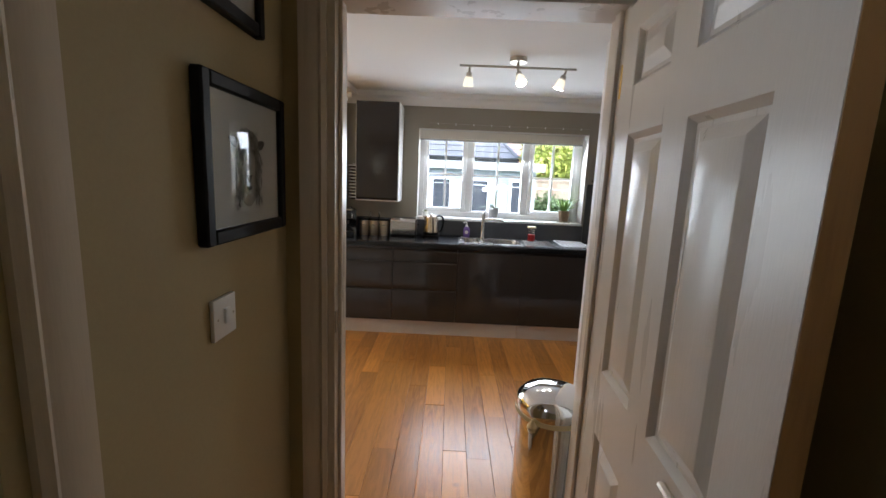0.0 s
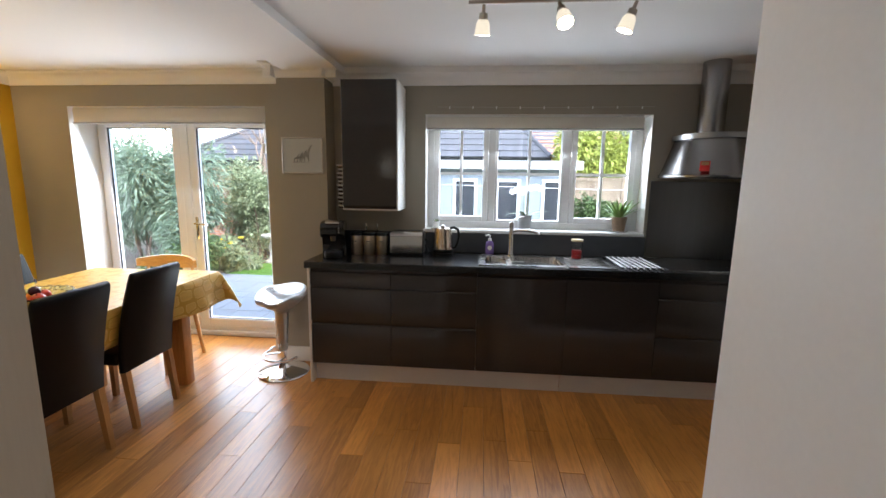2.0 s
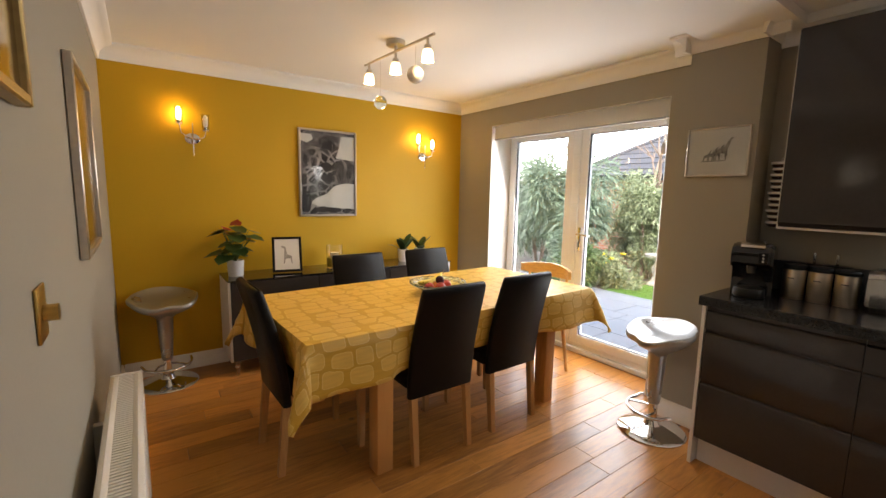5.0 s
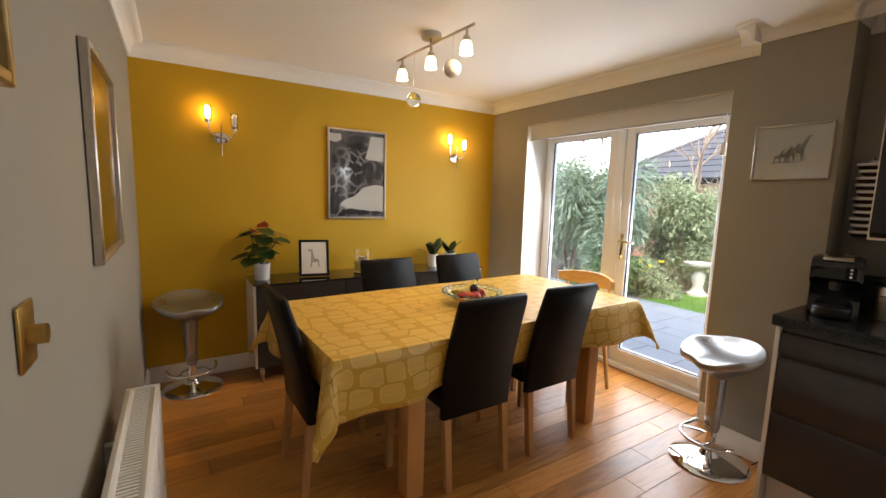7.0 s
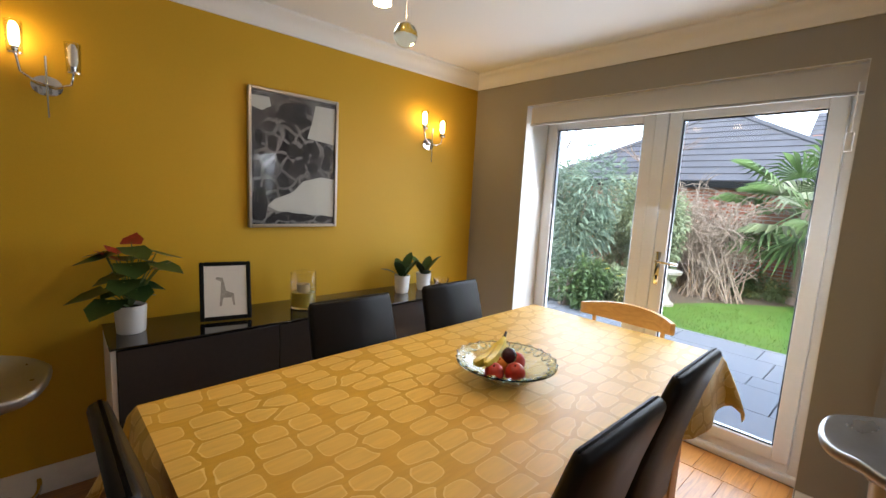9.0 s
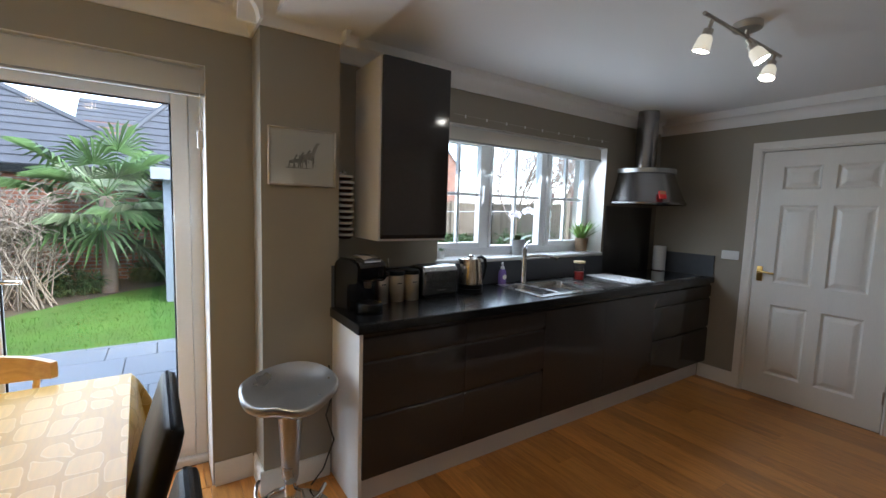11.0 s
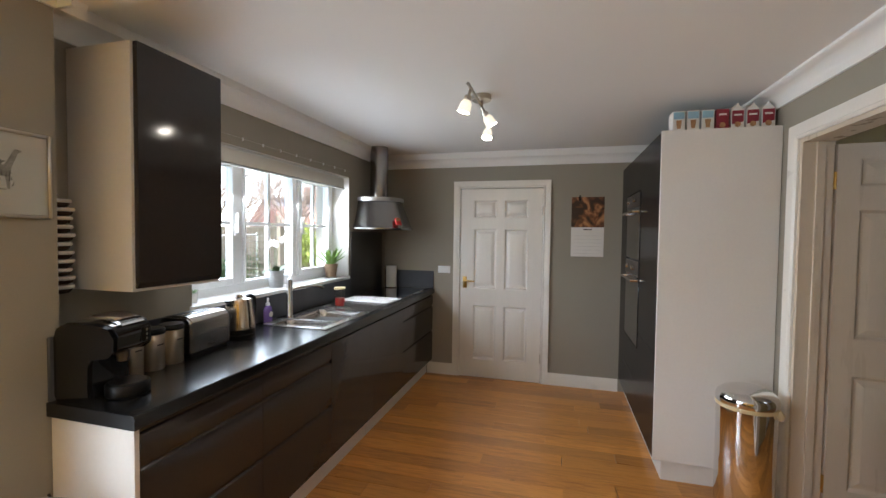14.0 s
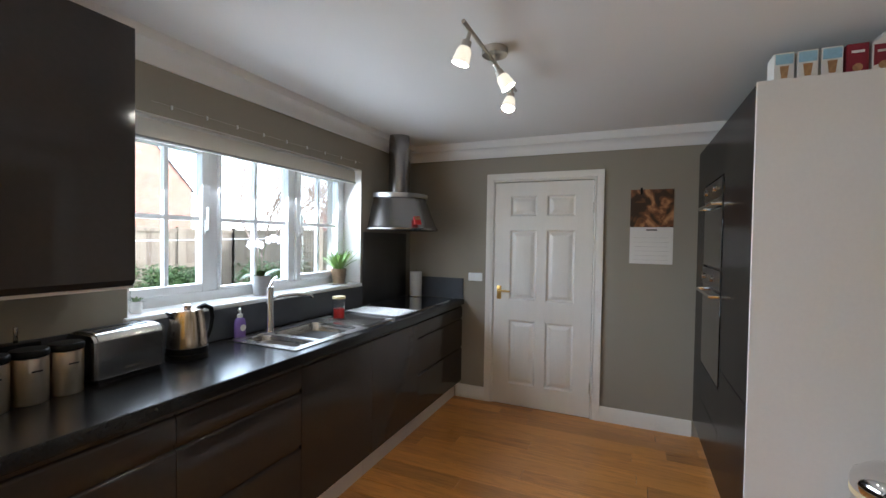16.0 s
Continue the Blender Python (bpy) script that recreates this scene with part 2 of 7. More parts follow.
M["softink"] = mat("pencil_shading", (0.36, 0.34, 0.31, 1), 0.7, var=0.5, scale=60, fine=200)
M["paleink"] = mat("pale_pencil_shading", (0.48, 0.46, 0.42, 1), 0.7, var=0.3, scale=50, fine=200)
M["ceramic"] = mat("white_ceramic", (0.75, 0.73, 0.70, 1), 0.25, var=0.04, scale=10)
M["greypot"] = mat("grey_stoneware", (0.36, 0.36, 0.35, 1), 0.5, var=0.12, scale=20)
M["clay"] = mat("brown_glazed_pot", (0.22, 0.15, 0.09, 1), 0.4, var=0.2, scale=15)
M["soil"] = mat("dark_soil", (0.035, 0.025, 0.016, 1), 0.95, var=0.4, scale=8, fine=70, bump=0.8)
M["leafdark"] = mat("dark_green_leaf", (0.02, 0.055, 0.014, 1), 0.35, var=0.35, scale=14)
M["leafmid"] = mat("mid_green_leaf", (0.085, 0.13, 0.04, 1), 0.5, var=0.6, scale=10, island=1.2)
M["leaflight"] = mat("fresh_green_leaf", (0.14, 0.22, 0.07, 1), 0.5, var=0.5, scale=10, island=0.8)
M["leafyellow"] = mat("yellow_green_leaf", (0.33, 0.36, 0.07, 1), 0.5, var=0.6, scale=6, island=1.2)
M["leafblue"] = mat("blue_green_bamboo_leaf", (0.165, 0.22, 0.145, 1), 0.45, var=0.7, scale=8, island=1.4)
M["leafpale"] = mat("pale_yellow_green_leaf", (0.24, 0.275, 0.145, 1), 0.5, var=0.65, scale=10, island=1.3)
M["aloe"] = mat("bright_aloe_leaf", (0.16, 0.27, 0.05, 1), 0.4, var=0.25, scale=14)
M["marble"] = mat("white_marbled_glass", (0.62, 0.63, 0.62, 1), 0.1, var=0.5, scale=25, coat=0.5)
M["twig"] = mat("bare_brown_twig", (0.27, 0.19, 0.14, 1), 0.85, var=0.5, scale=9, island=1.0)
M["straw"] = mat("dry_straw_grass", (0.34, 0.26, 0.19, 1), 0.85, var=0.55, scale=9, island=1.2)
M["redflower"] = mat("dark_red_spathe", (0.24, 0.014, 0.014, 1), 0.35, var=0.3, scale=20)
M["petal"] = mat("pale_lilac_petal", (0.62, 0.56, 0.64, 1), 0.9, var=0.1, scale=30, transmission=0.6)
M["yellowflower"] = mat("yellow_petal", (0.75, 0.55, 0.03, 1), 0.5, var=0.1)
M["grass"] = mat("lawn_grass", (0.09, 0.18, 0.02, 1), 0.9, var=0.35, scale=2.0, fine=50, bump=0.8)
M["bark"] = mat("earth_border", (0.13, 0.10, 0.07, 1), 0.95, var=0.4, scale=3, fine=40, bump=0.8)
M["slab"] = mat("grey_paving_slab", (0.25, 0.257, 0.27, 1), 0.7, var=0.12, scale=3, fine=90, bump=0.25, random_tint=0.5)
M["joint"] = mat("dark_paving_joint", (0.10, 0.10, 0.095, 1), 0.9, var=0.2)
M["brick"] = blocks("red_brickwork", (0.30, 0.10, 0.055, 1), (0.40, 0.16, 0.08, 1), (0.34, 0.30, 0.25, 1), (0.225, 0.075), 0.01)
M["tile"] = mat("grey_roof_tile", (0.10, 0.098, 0.105, 1), 0.75, var=0.3, scale=3, fine=30, bump=0.3)
M["shed"] = mat("pale_grey_shed_paint", (0.25, 0.27, 0.30, 1), 0.7, var=0.07, scale=4)
M["whitewood"] = mat("white_window_paint", (0.75, 0.75, 0.75, 1), 0.5, var=0.04)
M["darkpane"] = mat("dark_window_pane", (0.045, 0.047, 0.055, 1), 0.08, var=0.2, scale=2)
M["fence"] = wood("weathered_fence_board", (0.13, 0.09, 0.06, 1), (0.30, 0.23, 0.16, 1), rough=0.9, grain=(8, 8, 0.8), knots=False, coat=0)
M["stone"] = mat("weathered_stone", (0.42, 0.38, 0.31, 1), 0.9, var=0.25, scale=9, fine=80, bump=0.5)
M["banana"] = mat("ripe_banana_skin", (0.60, 0.46, 0.05, 1), 0.45, var=0.2, scale=14)
M["apple"] = mat("red_apple_skin", (0.45, 0.035, 0.02, 1), 0.3, var=0.4, scale=18)
M["orange"] = mat("orange_peel", (0.70, 0.22, 0.02, 1), 0.45, var=0.1, scale=60, bump=0.3)
M["plum"] = mat("dark_plum_skin", (0.05, 0.012, 0.018, 1), 0.25, var=0.3, scale=12)
M["red"] = mat("red_plastic", (0.58, 0.022, 0.02, 1), 0.35, var=0.1)
M["purple"] = mat("lilac_soap_bottle", (0.20, 0.13, 0.38, 1), 0.25, var=0.1)
M["maroon"] = mat("maroon_print", (0.22, 0.015, 0.03, 1), 0.45, var=0.1)
M["skyprint"] = mat("pale_blue_print", (0.30, 0.50, 0.62, 1), 0.45, var=0.15)
M["tan"] = mat("tan_print", (0.40, 0.22, 0.10, 1), 0.5, var=0.3, scale=40)
M["wax"] = mat("cream_candle_wax", (0.65, 0.52, 0.30, 1), 0.5, var=0.06)
M["cups"] = mat("dark_brown_glaze", (0.05, 0.03, 0.022, 1), 0.25, var=0.2)
M["cable"] = mat("black_cable", (0.015, 0.015, 0.015, 1), 0.5)


def clear(name, rough=0.0, tint=(1, 1, 1, 1)):
    m, n, l, b = nodes_of(name)
    b.inputs["Base Color"].default_value = tint
    b.inputs["Roughness"].default_value = rough
    b.inputs["Transmission Weight"].default_value = 1.0
    b.inputs["IOR"].default_value = 1.45
    return m


def blind_cloth(name):
    """Cream woven cloth that lets part of the daylight through."""
    m = mat(name, (0.80, 0.77, 0.72, 1), 0.8, var=0.05, scale=3, fine=400, bump=0.25)
    n, l = m.node_tree.nodes, m.node_tree.links
    tl, mx = n.new("ShaderNodeBsdfTranslucent"), n.new("ShaderNodeMixShader")
    tl.inputs["Color"].default_value = (0.82, 0.79, 0.73, 1)
    mx.inputs[0].default_value = 0.5
    l.new(n["Principled BSDF"].outputs[0], mx.inputs[1])
    l.new(tl.outputs[0], mx.inputs[2])
    l.new(mx.outputs[0], n["Material Output"].inputs["Surface"])
    return m


M["blind"] = blind_cloth("cream_woven_blind")


def pane_glass(name):
    """Thin window glass: clear, with the sheen of a polished pane."""
    m, n, l, b = nodes_of(name)
    tr, gl, lw, mx = n.new("ShaderNodeBsdfTransparent"), n.new("ShaderNodeBsdfGlossy"), n.new("ShaderNodeLayerWeight"), n.new("ShaderNodeMixShader")
    gl.inputs["Roughness"].default_value = 0.01
    tr.inputs["Color"].default_value = (0.885, 0.895, 0.89, 1)
    lw.inputs["Blend"].default_value = 0.5
    pw = n.new("ShaderNodeMath")
    pw.operation, pw.inputs[1].default_value = "POWER", 5.0
    l.new(lw.outputs["Facing"], pw.inputs[0])
    ad = n.new("ShaderNodeMath")
    ad.operation, ad.inputs[1].default_value, ad.inputs[2].default_value = "MULTIPLY_ADD", 0.7, 0.03
    l.new(pw.outputs[0], ad.inputs[0])
    l.new(ad.outputs[0], mx.inputs[0])
    l.new(tr.outputs[0], mx.inputs[1])
    l.new(gl.outputs[0], mx.inputs[2])
    l.new(mx.outputs[0], n["Material Output"].inputs["Surface"])
    return m


M["pane"] = pane_glass("window_pane_glass")
M["glass"] = clear("clear_glass")
M["greenglass"] = clear("pale_green_glass", 0.02, (0.88, 0.97, 0.93, 1))
# amber metal tint imitates the dim reflection in glass over a dark photograph
M["pictureglare"] = mat("tinted_reflecting_picture_glass", (0.44, 0.38, 0.30, 1), 0.14, metal=1, var=0.35, scale=4)
M["lampwarm"] = mat("glowing_warm_glass", (0.9, 0.8, 0.6, 1), 0.4, emit=(1.0, 0.62, 0.24, 1), power=15)
M["lampsoft"] = mat("softly_lit_frosted_glass", (0.85, 0.78, 0.66, 1), 0.4, emit=(1.0, 0.66, 0.34, 1), power=2.4)
M["lampspot"] = mat("lit_spot_bulb", (0.9, 0.9, 0.9, 1), 0.4, emit=(1.0, 0.90, 0.74, 1), power=32)
M["lampdine"] = mat("warm_dining_bulb", (0.9, 0.85, 0.7, 1), 0.4, emit=(1.0, 0.66, 0.32, 1), power=90)
M["frost"] = mat("frosted_glass_shade", (0.72, 0.68, 0.60, 1), 0.4, var=0.05, scale=10, emit=(1.0, 0.85, 0.62, 1), power=0.2)


def cloth_material():
    """Yellow cloth printed with pale-edged rounded stones."""
    m, n, l, b = nodes_of("printed_yellow_tablecloth")
    tc = n.new("ShaderNodeUVMap")
    mp = n.new("ShaderNodeMapping")
    mp.inputs["Scale"].default_value = (8.4, 12.2, 1.0)
    l.new(tc.outputs[0], mp.inputs["Vector"])
    dist = []
    for feature in ("F1", "F2"):
        vo = n.new("ShaderNodeTexVoronoi")
        vo.voronoi_dimensions, vo.feature, vo.distance = "2D", feature, "MINKOWSKI"
        vo.inputs["Scale"].default_value, vo.inputs["Randomness"].default_value, vo.inputs["Exponent"].default_value = 1.0, 0.62, 3.6
        l.new(mp.outputs[0], vo.inputs["Vector"])
        dist.append(vo)
    gap, round_off, edge = n.new("ShaderNodeMath"), n.new("ShaderNodeMath"), n.new("ShaderNodeMath")
    gap.operation, round_off.operation, edge.operation = "SUBTRACT", "MULTIPLY_ADD", "MINIMUM"
    l.new(dist[1].outputs["Distance"], gap.inputs[0])
    l.new(dist[0].outputs["Distance"], gap.inputs[1])
    round_off.inputs[1].default_value, round_off.inputs[2].default_value = -2.1, 1.10
    l.new(dist[0].outputs["Distance"], round_off.inputs[0])
    l.new(gap.outputs[0], edge.inputs[0])
    l.new(round_off.outputs[0], edge.inputs[1])
    ramp = n.new("ShaderNodeValToRGB")
    e = ramp.color_ramp.elements
    e[0].position, e[0].color = 0.0, (0.575, 0.325, 0.030, 1)
    e[1].position, e[1].color = 1.0, (0.71, 0.45, 0.095, 1)
    for p, c in ((0.115, (0.575, 0.325, 0.030, 1)), (0.13, (0.77, 0.54, 0.165, 1)), (0.165, (0.77, 0.54, 0.165, 1)), (0.195, (0.70, 0.44, 0.09, 1))):
        x = e.new(p)
        x.color = c
    l.new(edge.outputs[0], ramp.inputs["Fac"])
    wv = n.new("ShaderNodeTexNoise")
    wv.inputs["Scale"].default_value, wv.inputs["Detail"].default_value = 1.0, 6
    brush = n.new("ShaderNodeMapping")
    brush.inputs["Scale"].default_value = (9.0, 70.0, 1.0)
    l.new(tc.outputs[0], brush.inputs["Vector"])
    l.new(brush.outputs[0], wv.inputs["Vector"])
    mr = n.new("ShaderNodeMapRange")
    mr.inputs["To Min"].default_value, mr.inputs["To Max"].default_value = 0.80, 1.16
    l.new(wv.outputs["Fac"], mr.inputs["Value"])
    sc = n.new("ShaderNodeVectorMath")
    sc.operation = "SCALE"
    l.new(ramp.outputs[0], sc.inputs[0])
    l.new(mr.outputs[0], sc.inputs["Scale"])
    l.new(sc.outputs[0], b.inputs["Base Color"])
    b.inputs["Roughness"].default_value = 0.42
    weave = n.new("ShaderNodeTexNoise")
    weave.inputs["Scale"].default_value = 500
    l.new(tc.outputs[0], weave.inputs["Vector"])
    bp = n.new("ShaderNodeBump")
    bp.inputs["Strength"].default_value, bp.inputs["Distance"].default_value = 0.15, 0.001
    l.new(weave.outputs["Fac"], bp.inputs["Height"])
    l.new(bp.outputs[0], b.inputs["Normal"])
    return m


M["cloth"] = cloth_material()


def photo_material(name, stops, scale, distort, detail=4.0, rough=0.3):
    """A print of soft dark and light shapes."""
    m, n, l, b = nodes_of(name)
    tc = n.new("ShaderNodeTexCoord")
    nz = n.new("ShaderNodeTexNoise")
    nz.inputs["Scale"].default_value, nz.inputs["Distortion"].default_value, nz.inputs["Detail"].default_value = scale, distort, detail
    l.new(tc.outputs["Object"], nz.inputs["Vector"])
    ramp = n.new("ShaderNodeValToRGB")
    e = ramp.color_ramp.elements
    e[0].position, e[0].color = stops[0]
    e[1].position, e[1].color = stops[-1]
    for p, c in stops[1:-1]:
        x = e.new(p)
        x.color = c
    l.new(nz.outputs["Fac"], ramp.inputs["Fac"])
    l.new(ramp.outputs[0], b.inputs["Base Color"])
    b.inputs["Roughness"].default_value = rough
    return m


def hide_material():
    """A monochrome print: dark patches in a net of pale lines, fading into soft grey."""
    m, n, l, b = nodes_of("grey_animal_hide_print")
    tc, wob, vo = n.new("ShaderNodeTexCoord"), n.new("ShaderNodeTexNoise"), n.new("ShaderNodeTexVoronoi")
    wob.inputs["Scale"].default_value = 6.0
    l.new(tc.outputs["Object"], wob.inputs["Vector"])
    push = n.new("ShaderNodeVectorMath")
    push.operation, push.inputs[1].default_value = "MULTIPLY_ADD", (0.08, 0.08, 0.08)
    l.new(wob.outputs["Color"], push.inputs[0])
    l.new(tc.outputs["Object"], push.inputs[2])
    vo.feature = "DISTANCE_TO_EDGE"
    vo.inputs["Scale"].default_value = 13.0
    l.new(push.outputs[0], vo.inputs["Vector"])
    ramp = n.new("ShaderNodeValToRGB")
    e = ramp.color_ramp.elements
    e[0].position, e[0].color = 0.06, (0.36, 0.34, 0.34, 1)
    e[1].position, e[1].color = 0.14, (0.028, 0.024, 0.027, 1)
    l.new(vo.outputs["Distance"], ramp.inputs["Fac"])
    soft, fade = n.new("ShaderNodeTexNoise"), n.new("ShaderNodeMapRange")
    soft.inputs["Scale"].default_value, soft.inputs["Detail"].default_value = 3.2, 5
    l.new(tc.outputs["Object"], soft.inputs["Vector"])
    fade.inputs["From Min"].default_value, fade.inputs["From Max"].default_value = 0.42, 0.62
    l.new(soft.outputs["Fac"], fade.inputs["Value"])
    mx = n.new("ShaderNodeMix")
    mx.data_type = "RGBA"
    l.new(fade.outputs[0], mx.inputs["Factor"])
    l.new(ramp.outputs[0], mx.inputs[6])
    mx.inputs[7].default_value = (0.115, 0.105, 0.11, 1)
    l.new(mx.outputs[2], b.inputs["Base Color"])
    b.inputs["Roughness"].default_value = 0.3
    return m


M["hide"] = hide_material()
M["patch"] = mat("dark_patch_print", (0.05, 0.045, 0.05, 1), 0.3, var=0.3, scale=12)
M["flowers"] = photo_material("brown_flower_photo", [(0.40, (0.03, 0.012, 0.008, 1)), (0.52, (0.16, 0.06, 0.025, 1)), (0.62, (0.45, 0.22, 0.10, 1))], 9, 1.2, 6)


# ---- building helpers ----
def box(bm, x0, x1, y0, y1, z0, z1, bevel=0.0, seg=2):
    """A box into bm, with rounded edges where bevel is given."""
    r = bmesh.ops.create_cube(bm, size=1, matrix=Matrix.Translation(((x0 + x1) / 2, (y0 + y1) / 2, (z0 + z1) / 2)) @ Matrix.Diagonal((x1 - x0, y1 - y0, z1 - z0, 1)))
    if bevel:
        edges = {e for v in r["verts"] for e in v.link_edges}
        bmesh.ops.bevel(bm, geom=list(edges), offset=bevel, segments=seg, affect="EDGES", profile=0.5)
    return bm


def boxed(*a, **k):
    return box(bmesh.new(), *a, **k)


def lathe(bm, profile, at=(0, 0, 0), seg=28, sx=1.0, sy=1.0):
    """Turn (radius, height) pairs round a vertical axis."""
    rings = []
    for r, z in profile:
        if r < 1e-5:
            rings.append([bm.verts.new((at[0], at[1], at[2] + z))])
        else:
            rings.append([bm.verts.new((at[0] + sx * r * math.cos(2 * math.pi * i / seg), at[1] + sy * r * math.sin(2 * math.pi * i / seg), at[2] + z)) for i in range(seg)])
    for a, b in zip(rings, rings[1:]):
        for i in range(seg):
            j = (i + 1) % seg
            q = [a[i % len(a)], a[j % len(a)], b[j % len(b)], b[i % len(b)]]
            q = list(dict.fromkeys(q))
            if len(q) > 2:
                bm.faces.new(q)
    return bm


def lathed(*a, **k):
    return lathe(bmesh.new(), *a, **k)


def tube(bm, pts, r, seg=8, r2=None):
    """A round bar along points, with radius going from r to r2, closed at both ends."""
    pts = [Vector(p) for p in pts]
    r2 = r if r2 is None else r2
    rings, up = [], None
    for i, p in enumerate(pts):
        d = (pts[min(i + 1, len(pts) - 1)] - pts[max(i - 1, 0)]).normalized()
        if up is None:
            up = Vector((0, 0, 1)) if abs(d.z) < 0.9 else Vector((1, 0, 0))
        a = d.cross(up).normalized()
        up = a.cross(d).normalized()
        rad = r + (r2 - r) * i / max(len(pts) - 1, 1)
        rings.append([bm.verts.new(p + rad * (math.cos(t) * a + math.sin(t) * up)) for t in (2 * math.pi * k / seg for k in range(seg))])
    for a, b in zip(rings, rings[1:]):
        for i in range(seg):
            bm.faces.new((a[i], a[(i + 1) % seg], b[(i + 1) % seg], b[i]))
    bm.faces.new(rings[0][::-1])
    bm.faces.new(rings[-1])
    return bm


def tubed(*a, **k):
    return tube(bmesh.new(), *a, **k)


def prism(bm, outline, axis, lo, hi):
    """Extrude a flat outline along axis 0, 1 or 2 from lo to hi; the outline gives the other two coordinates in order."""
    def put(p, w):
        c = list(p)
        c.insert(axis, w)
        return bm.verts.new(c)
    a, b = [put(p, lo) for p in outline], [put(p, hi) for p in outline]
    n = len(outline)
    for i in range(n):
        bm.faces.new((a[i], a[(i + 1) % n], b[(i + 1) % n], b[i]))
    bm.faces.new(a[::-1])
    bm.faces.new(b)
    return bm


def mesh_from(bm, name, smooth=40):
    bmesh.ops.recalc_face_normals(bm, faces=bm.faces[:])
    me = bpy.data.meshes.new(name)
    bm.to_mesh(me)
    bm.free()
    if smooth:
        me.shade_smooth()
        me.set_sharp_from_angle(angle=radians(smooth))
    return me


def part(name, bm, material, parent=None, label="", smooth=40):
    """Link a bmesh as one mesh object under a thing or under a part."""
    me = mesh_from(bm, name, smooth)
    me.materials.append(M[material])
    ob = new(name, me)
    ob.parent = parent
    if label:
        tagged(ob, label)
    return ob


def thing(name, m, label, category, group=""):
    ob = new(name)
    ob.empty_display_size = 0.1
    ob.matrix_world = m
    return tagged(ob, label, category, group)


def solid(name, bm, material, label, category, group="", at=(0, 0, 0)):
    ob = part(name, bm, material)
    ob.location = at
    return tagged(ob, label, category, group)


def structure(name, bm, material, label, category, smooth=40):
    return tagged(part(name, bm, material, smooth=smooth), label, category, kind="structure")


# ---- the shell ----
XW, XE, YS, YN, ZC = -3.46, 2.70, 1.575, 4.655, 2.355
T = 0.34
# garden wall with the window opening and the glazed door opening
PX0, PX1, PZ1 = -2.957, -1.20, 2.085
WX0, WX1, WZ0, WZ1 = 0.125, 1.865, 1.09, 2.02
b = bmesh.new()
for x0, x1, z0, z1 in ((XW - 0.2, PX0, -0.1, ZC), (PX0, PX1, PZ1, ZC), (PX1, WX0, -0.1, ZC), (WX0, WX1, -0.1, WZ0), (WX0, WX1, WZ1, ZC), (WX1, XE + 0.2, -0.1, ZC)):
    box(b, x0, x1, YN, YN + T, z0, z1)
structure("wall_north", b, "sage", "sage grey painted garden wall with window and door openings", "wall")
structure("wall_west", boxed(XW - 0.2, XW, YS - 0.12, YN, -0.1, ZC), "yellow", "mustard yellow painted feature wall", "wall")
# door wall
DY0, DY1, DZ = 2.94, 3.785, 1.99
b = bmesh.new()
for y0, y1, z0, z1 in ((YS - 0.12, DY0, -0.1, ZC), (DY0, DY1, DZ, ZC), (DY1, YN, -0.1, ZC)):
    box(b, XE, XE + 0.12, y0, y1, z0, z1)
structure("wall_east", b, "sage", "sage grey painted wall with a white door", "wall")
structure("cupboard_back", boxed(XE + 0.12, XE + 0.16, DY0 - 0.2, DY1 + 0.2, -0.1, ZC), "ceil", "plain wall closing the space behind the door", "wall")
# wall to the hall
HX0, HX1, HZ = 0.115, 0.968, 2.03
b = bmesh.new()
for x0, x1, z0, z1 in ((XW, HX0, -0.1, ZC), (HX0, HX1, HZ, ZC), (HX1, XE, -0.1, ZC)):
    box(b, x0, x1, YS - 0.10, YS, z0, z1)
structure("wall_south", b, "sage", "sage grey painted wall with a doorway to the hall", "wall")
b = bmesh.new()
for x0, x1, z0, z1 in ((-0.2, HX0, -0.1, ZC), (HX0, HX1, HZ, ZC), (HX1, 1.4, -0.1, ZC)):
    box(b, x0, x1, YS - 0.14, YS - 0.10, z0, z1)
structure("hall_wall_north", b, "hallpaint", "olive painted hall wall round the doorway", "wall")
structure("hall_wall_west", boxed(-0.2, -0.01, 0.60, YS - 0.14, -0.1, ZC), "hallpaint", "olive painted hall wall with framed pictures", "wall")
structure("hall_wall_west_far", boxed(-0.2, -0.01, -1.2, -0.15, -0.1, ZC), "hallpaint", "olive painted hall wall", "wall")
structure("hall_wall_east", boxed(1.25, 1.4, -1.2, YS - 0.14, -0.1, ZC), "hallpaint", "olive painted hall wall behind the open door", "wall")
structure("hall_wall_south", boxed(-0.2, 1.4, -1.3, -1.2, -0.1, ZC), "hallpaint", "olive painted wall at the end of the hall", "wall")
structure("pier", boxed(-0.997, -0.62, 4.455, YN, 0, ZC), "sage", "sage grey painted pier between kitchen and dining area", "wall")
b = boxed(XW - 0.2, XE + 0.2, YS - 0.12, YN + T, ZC, ZC + 0.15)
box(b, -0.2, 1.4, -1.3, YS - 0.12, ZC, ZC + 0.15)
structure("ceiling", b, "ceil", "plain white painted ceiling", "ceiling")
structure("ceiling_beam", boxed(-0.93, -0.50, YS, YN, ZC - 0.05, ZC + 0.01), "ceil", "shallow white painted ceiling beam", "beam")
structure("floor", boxed(XW - 0.2, XE + 0.2, -1.3, YN + T, -0.14, -0.02), "bark", "dark underlay beneath the oak boards", "floor")

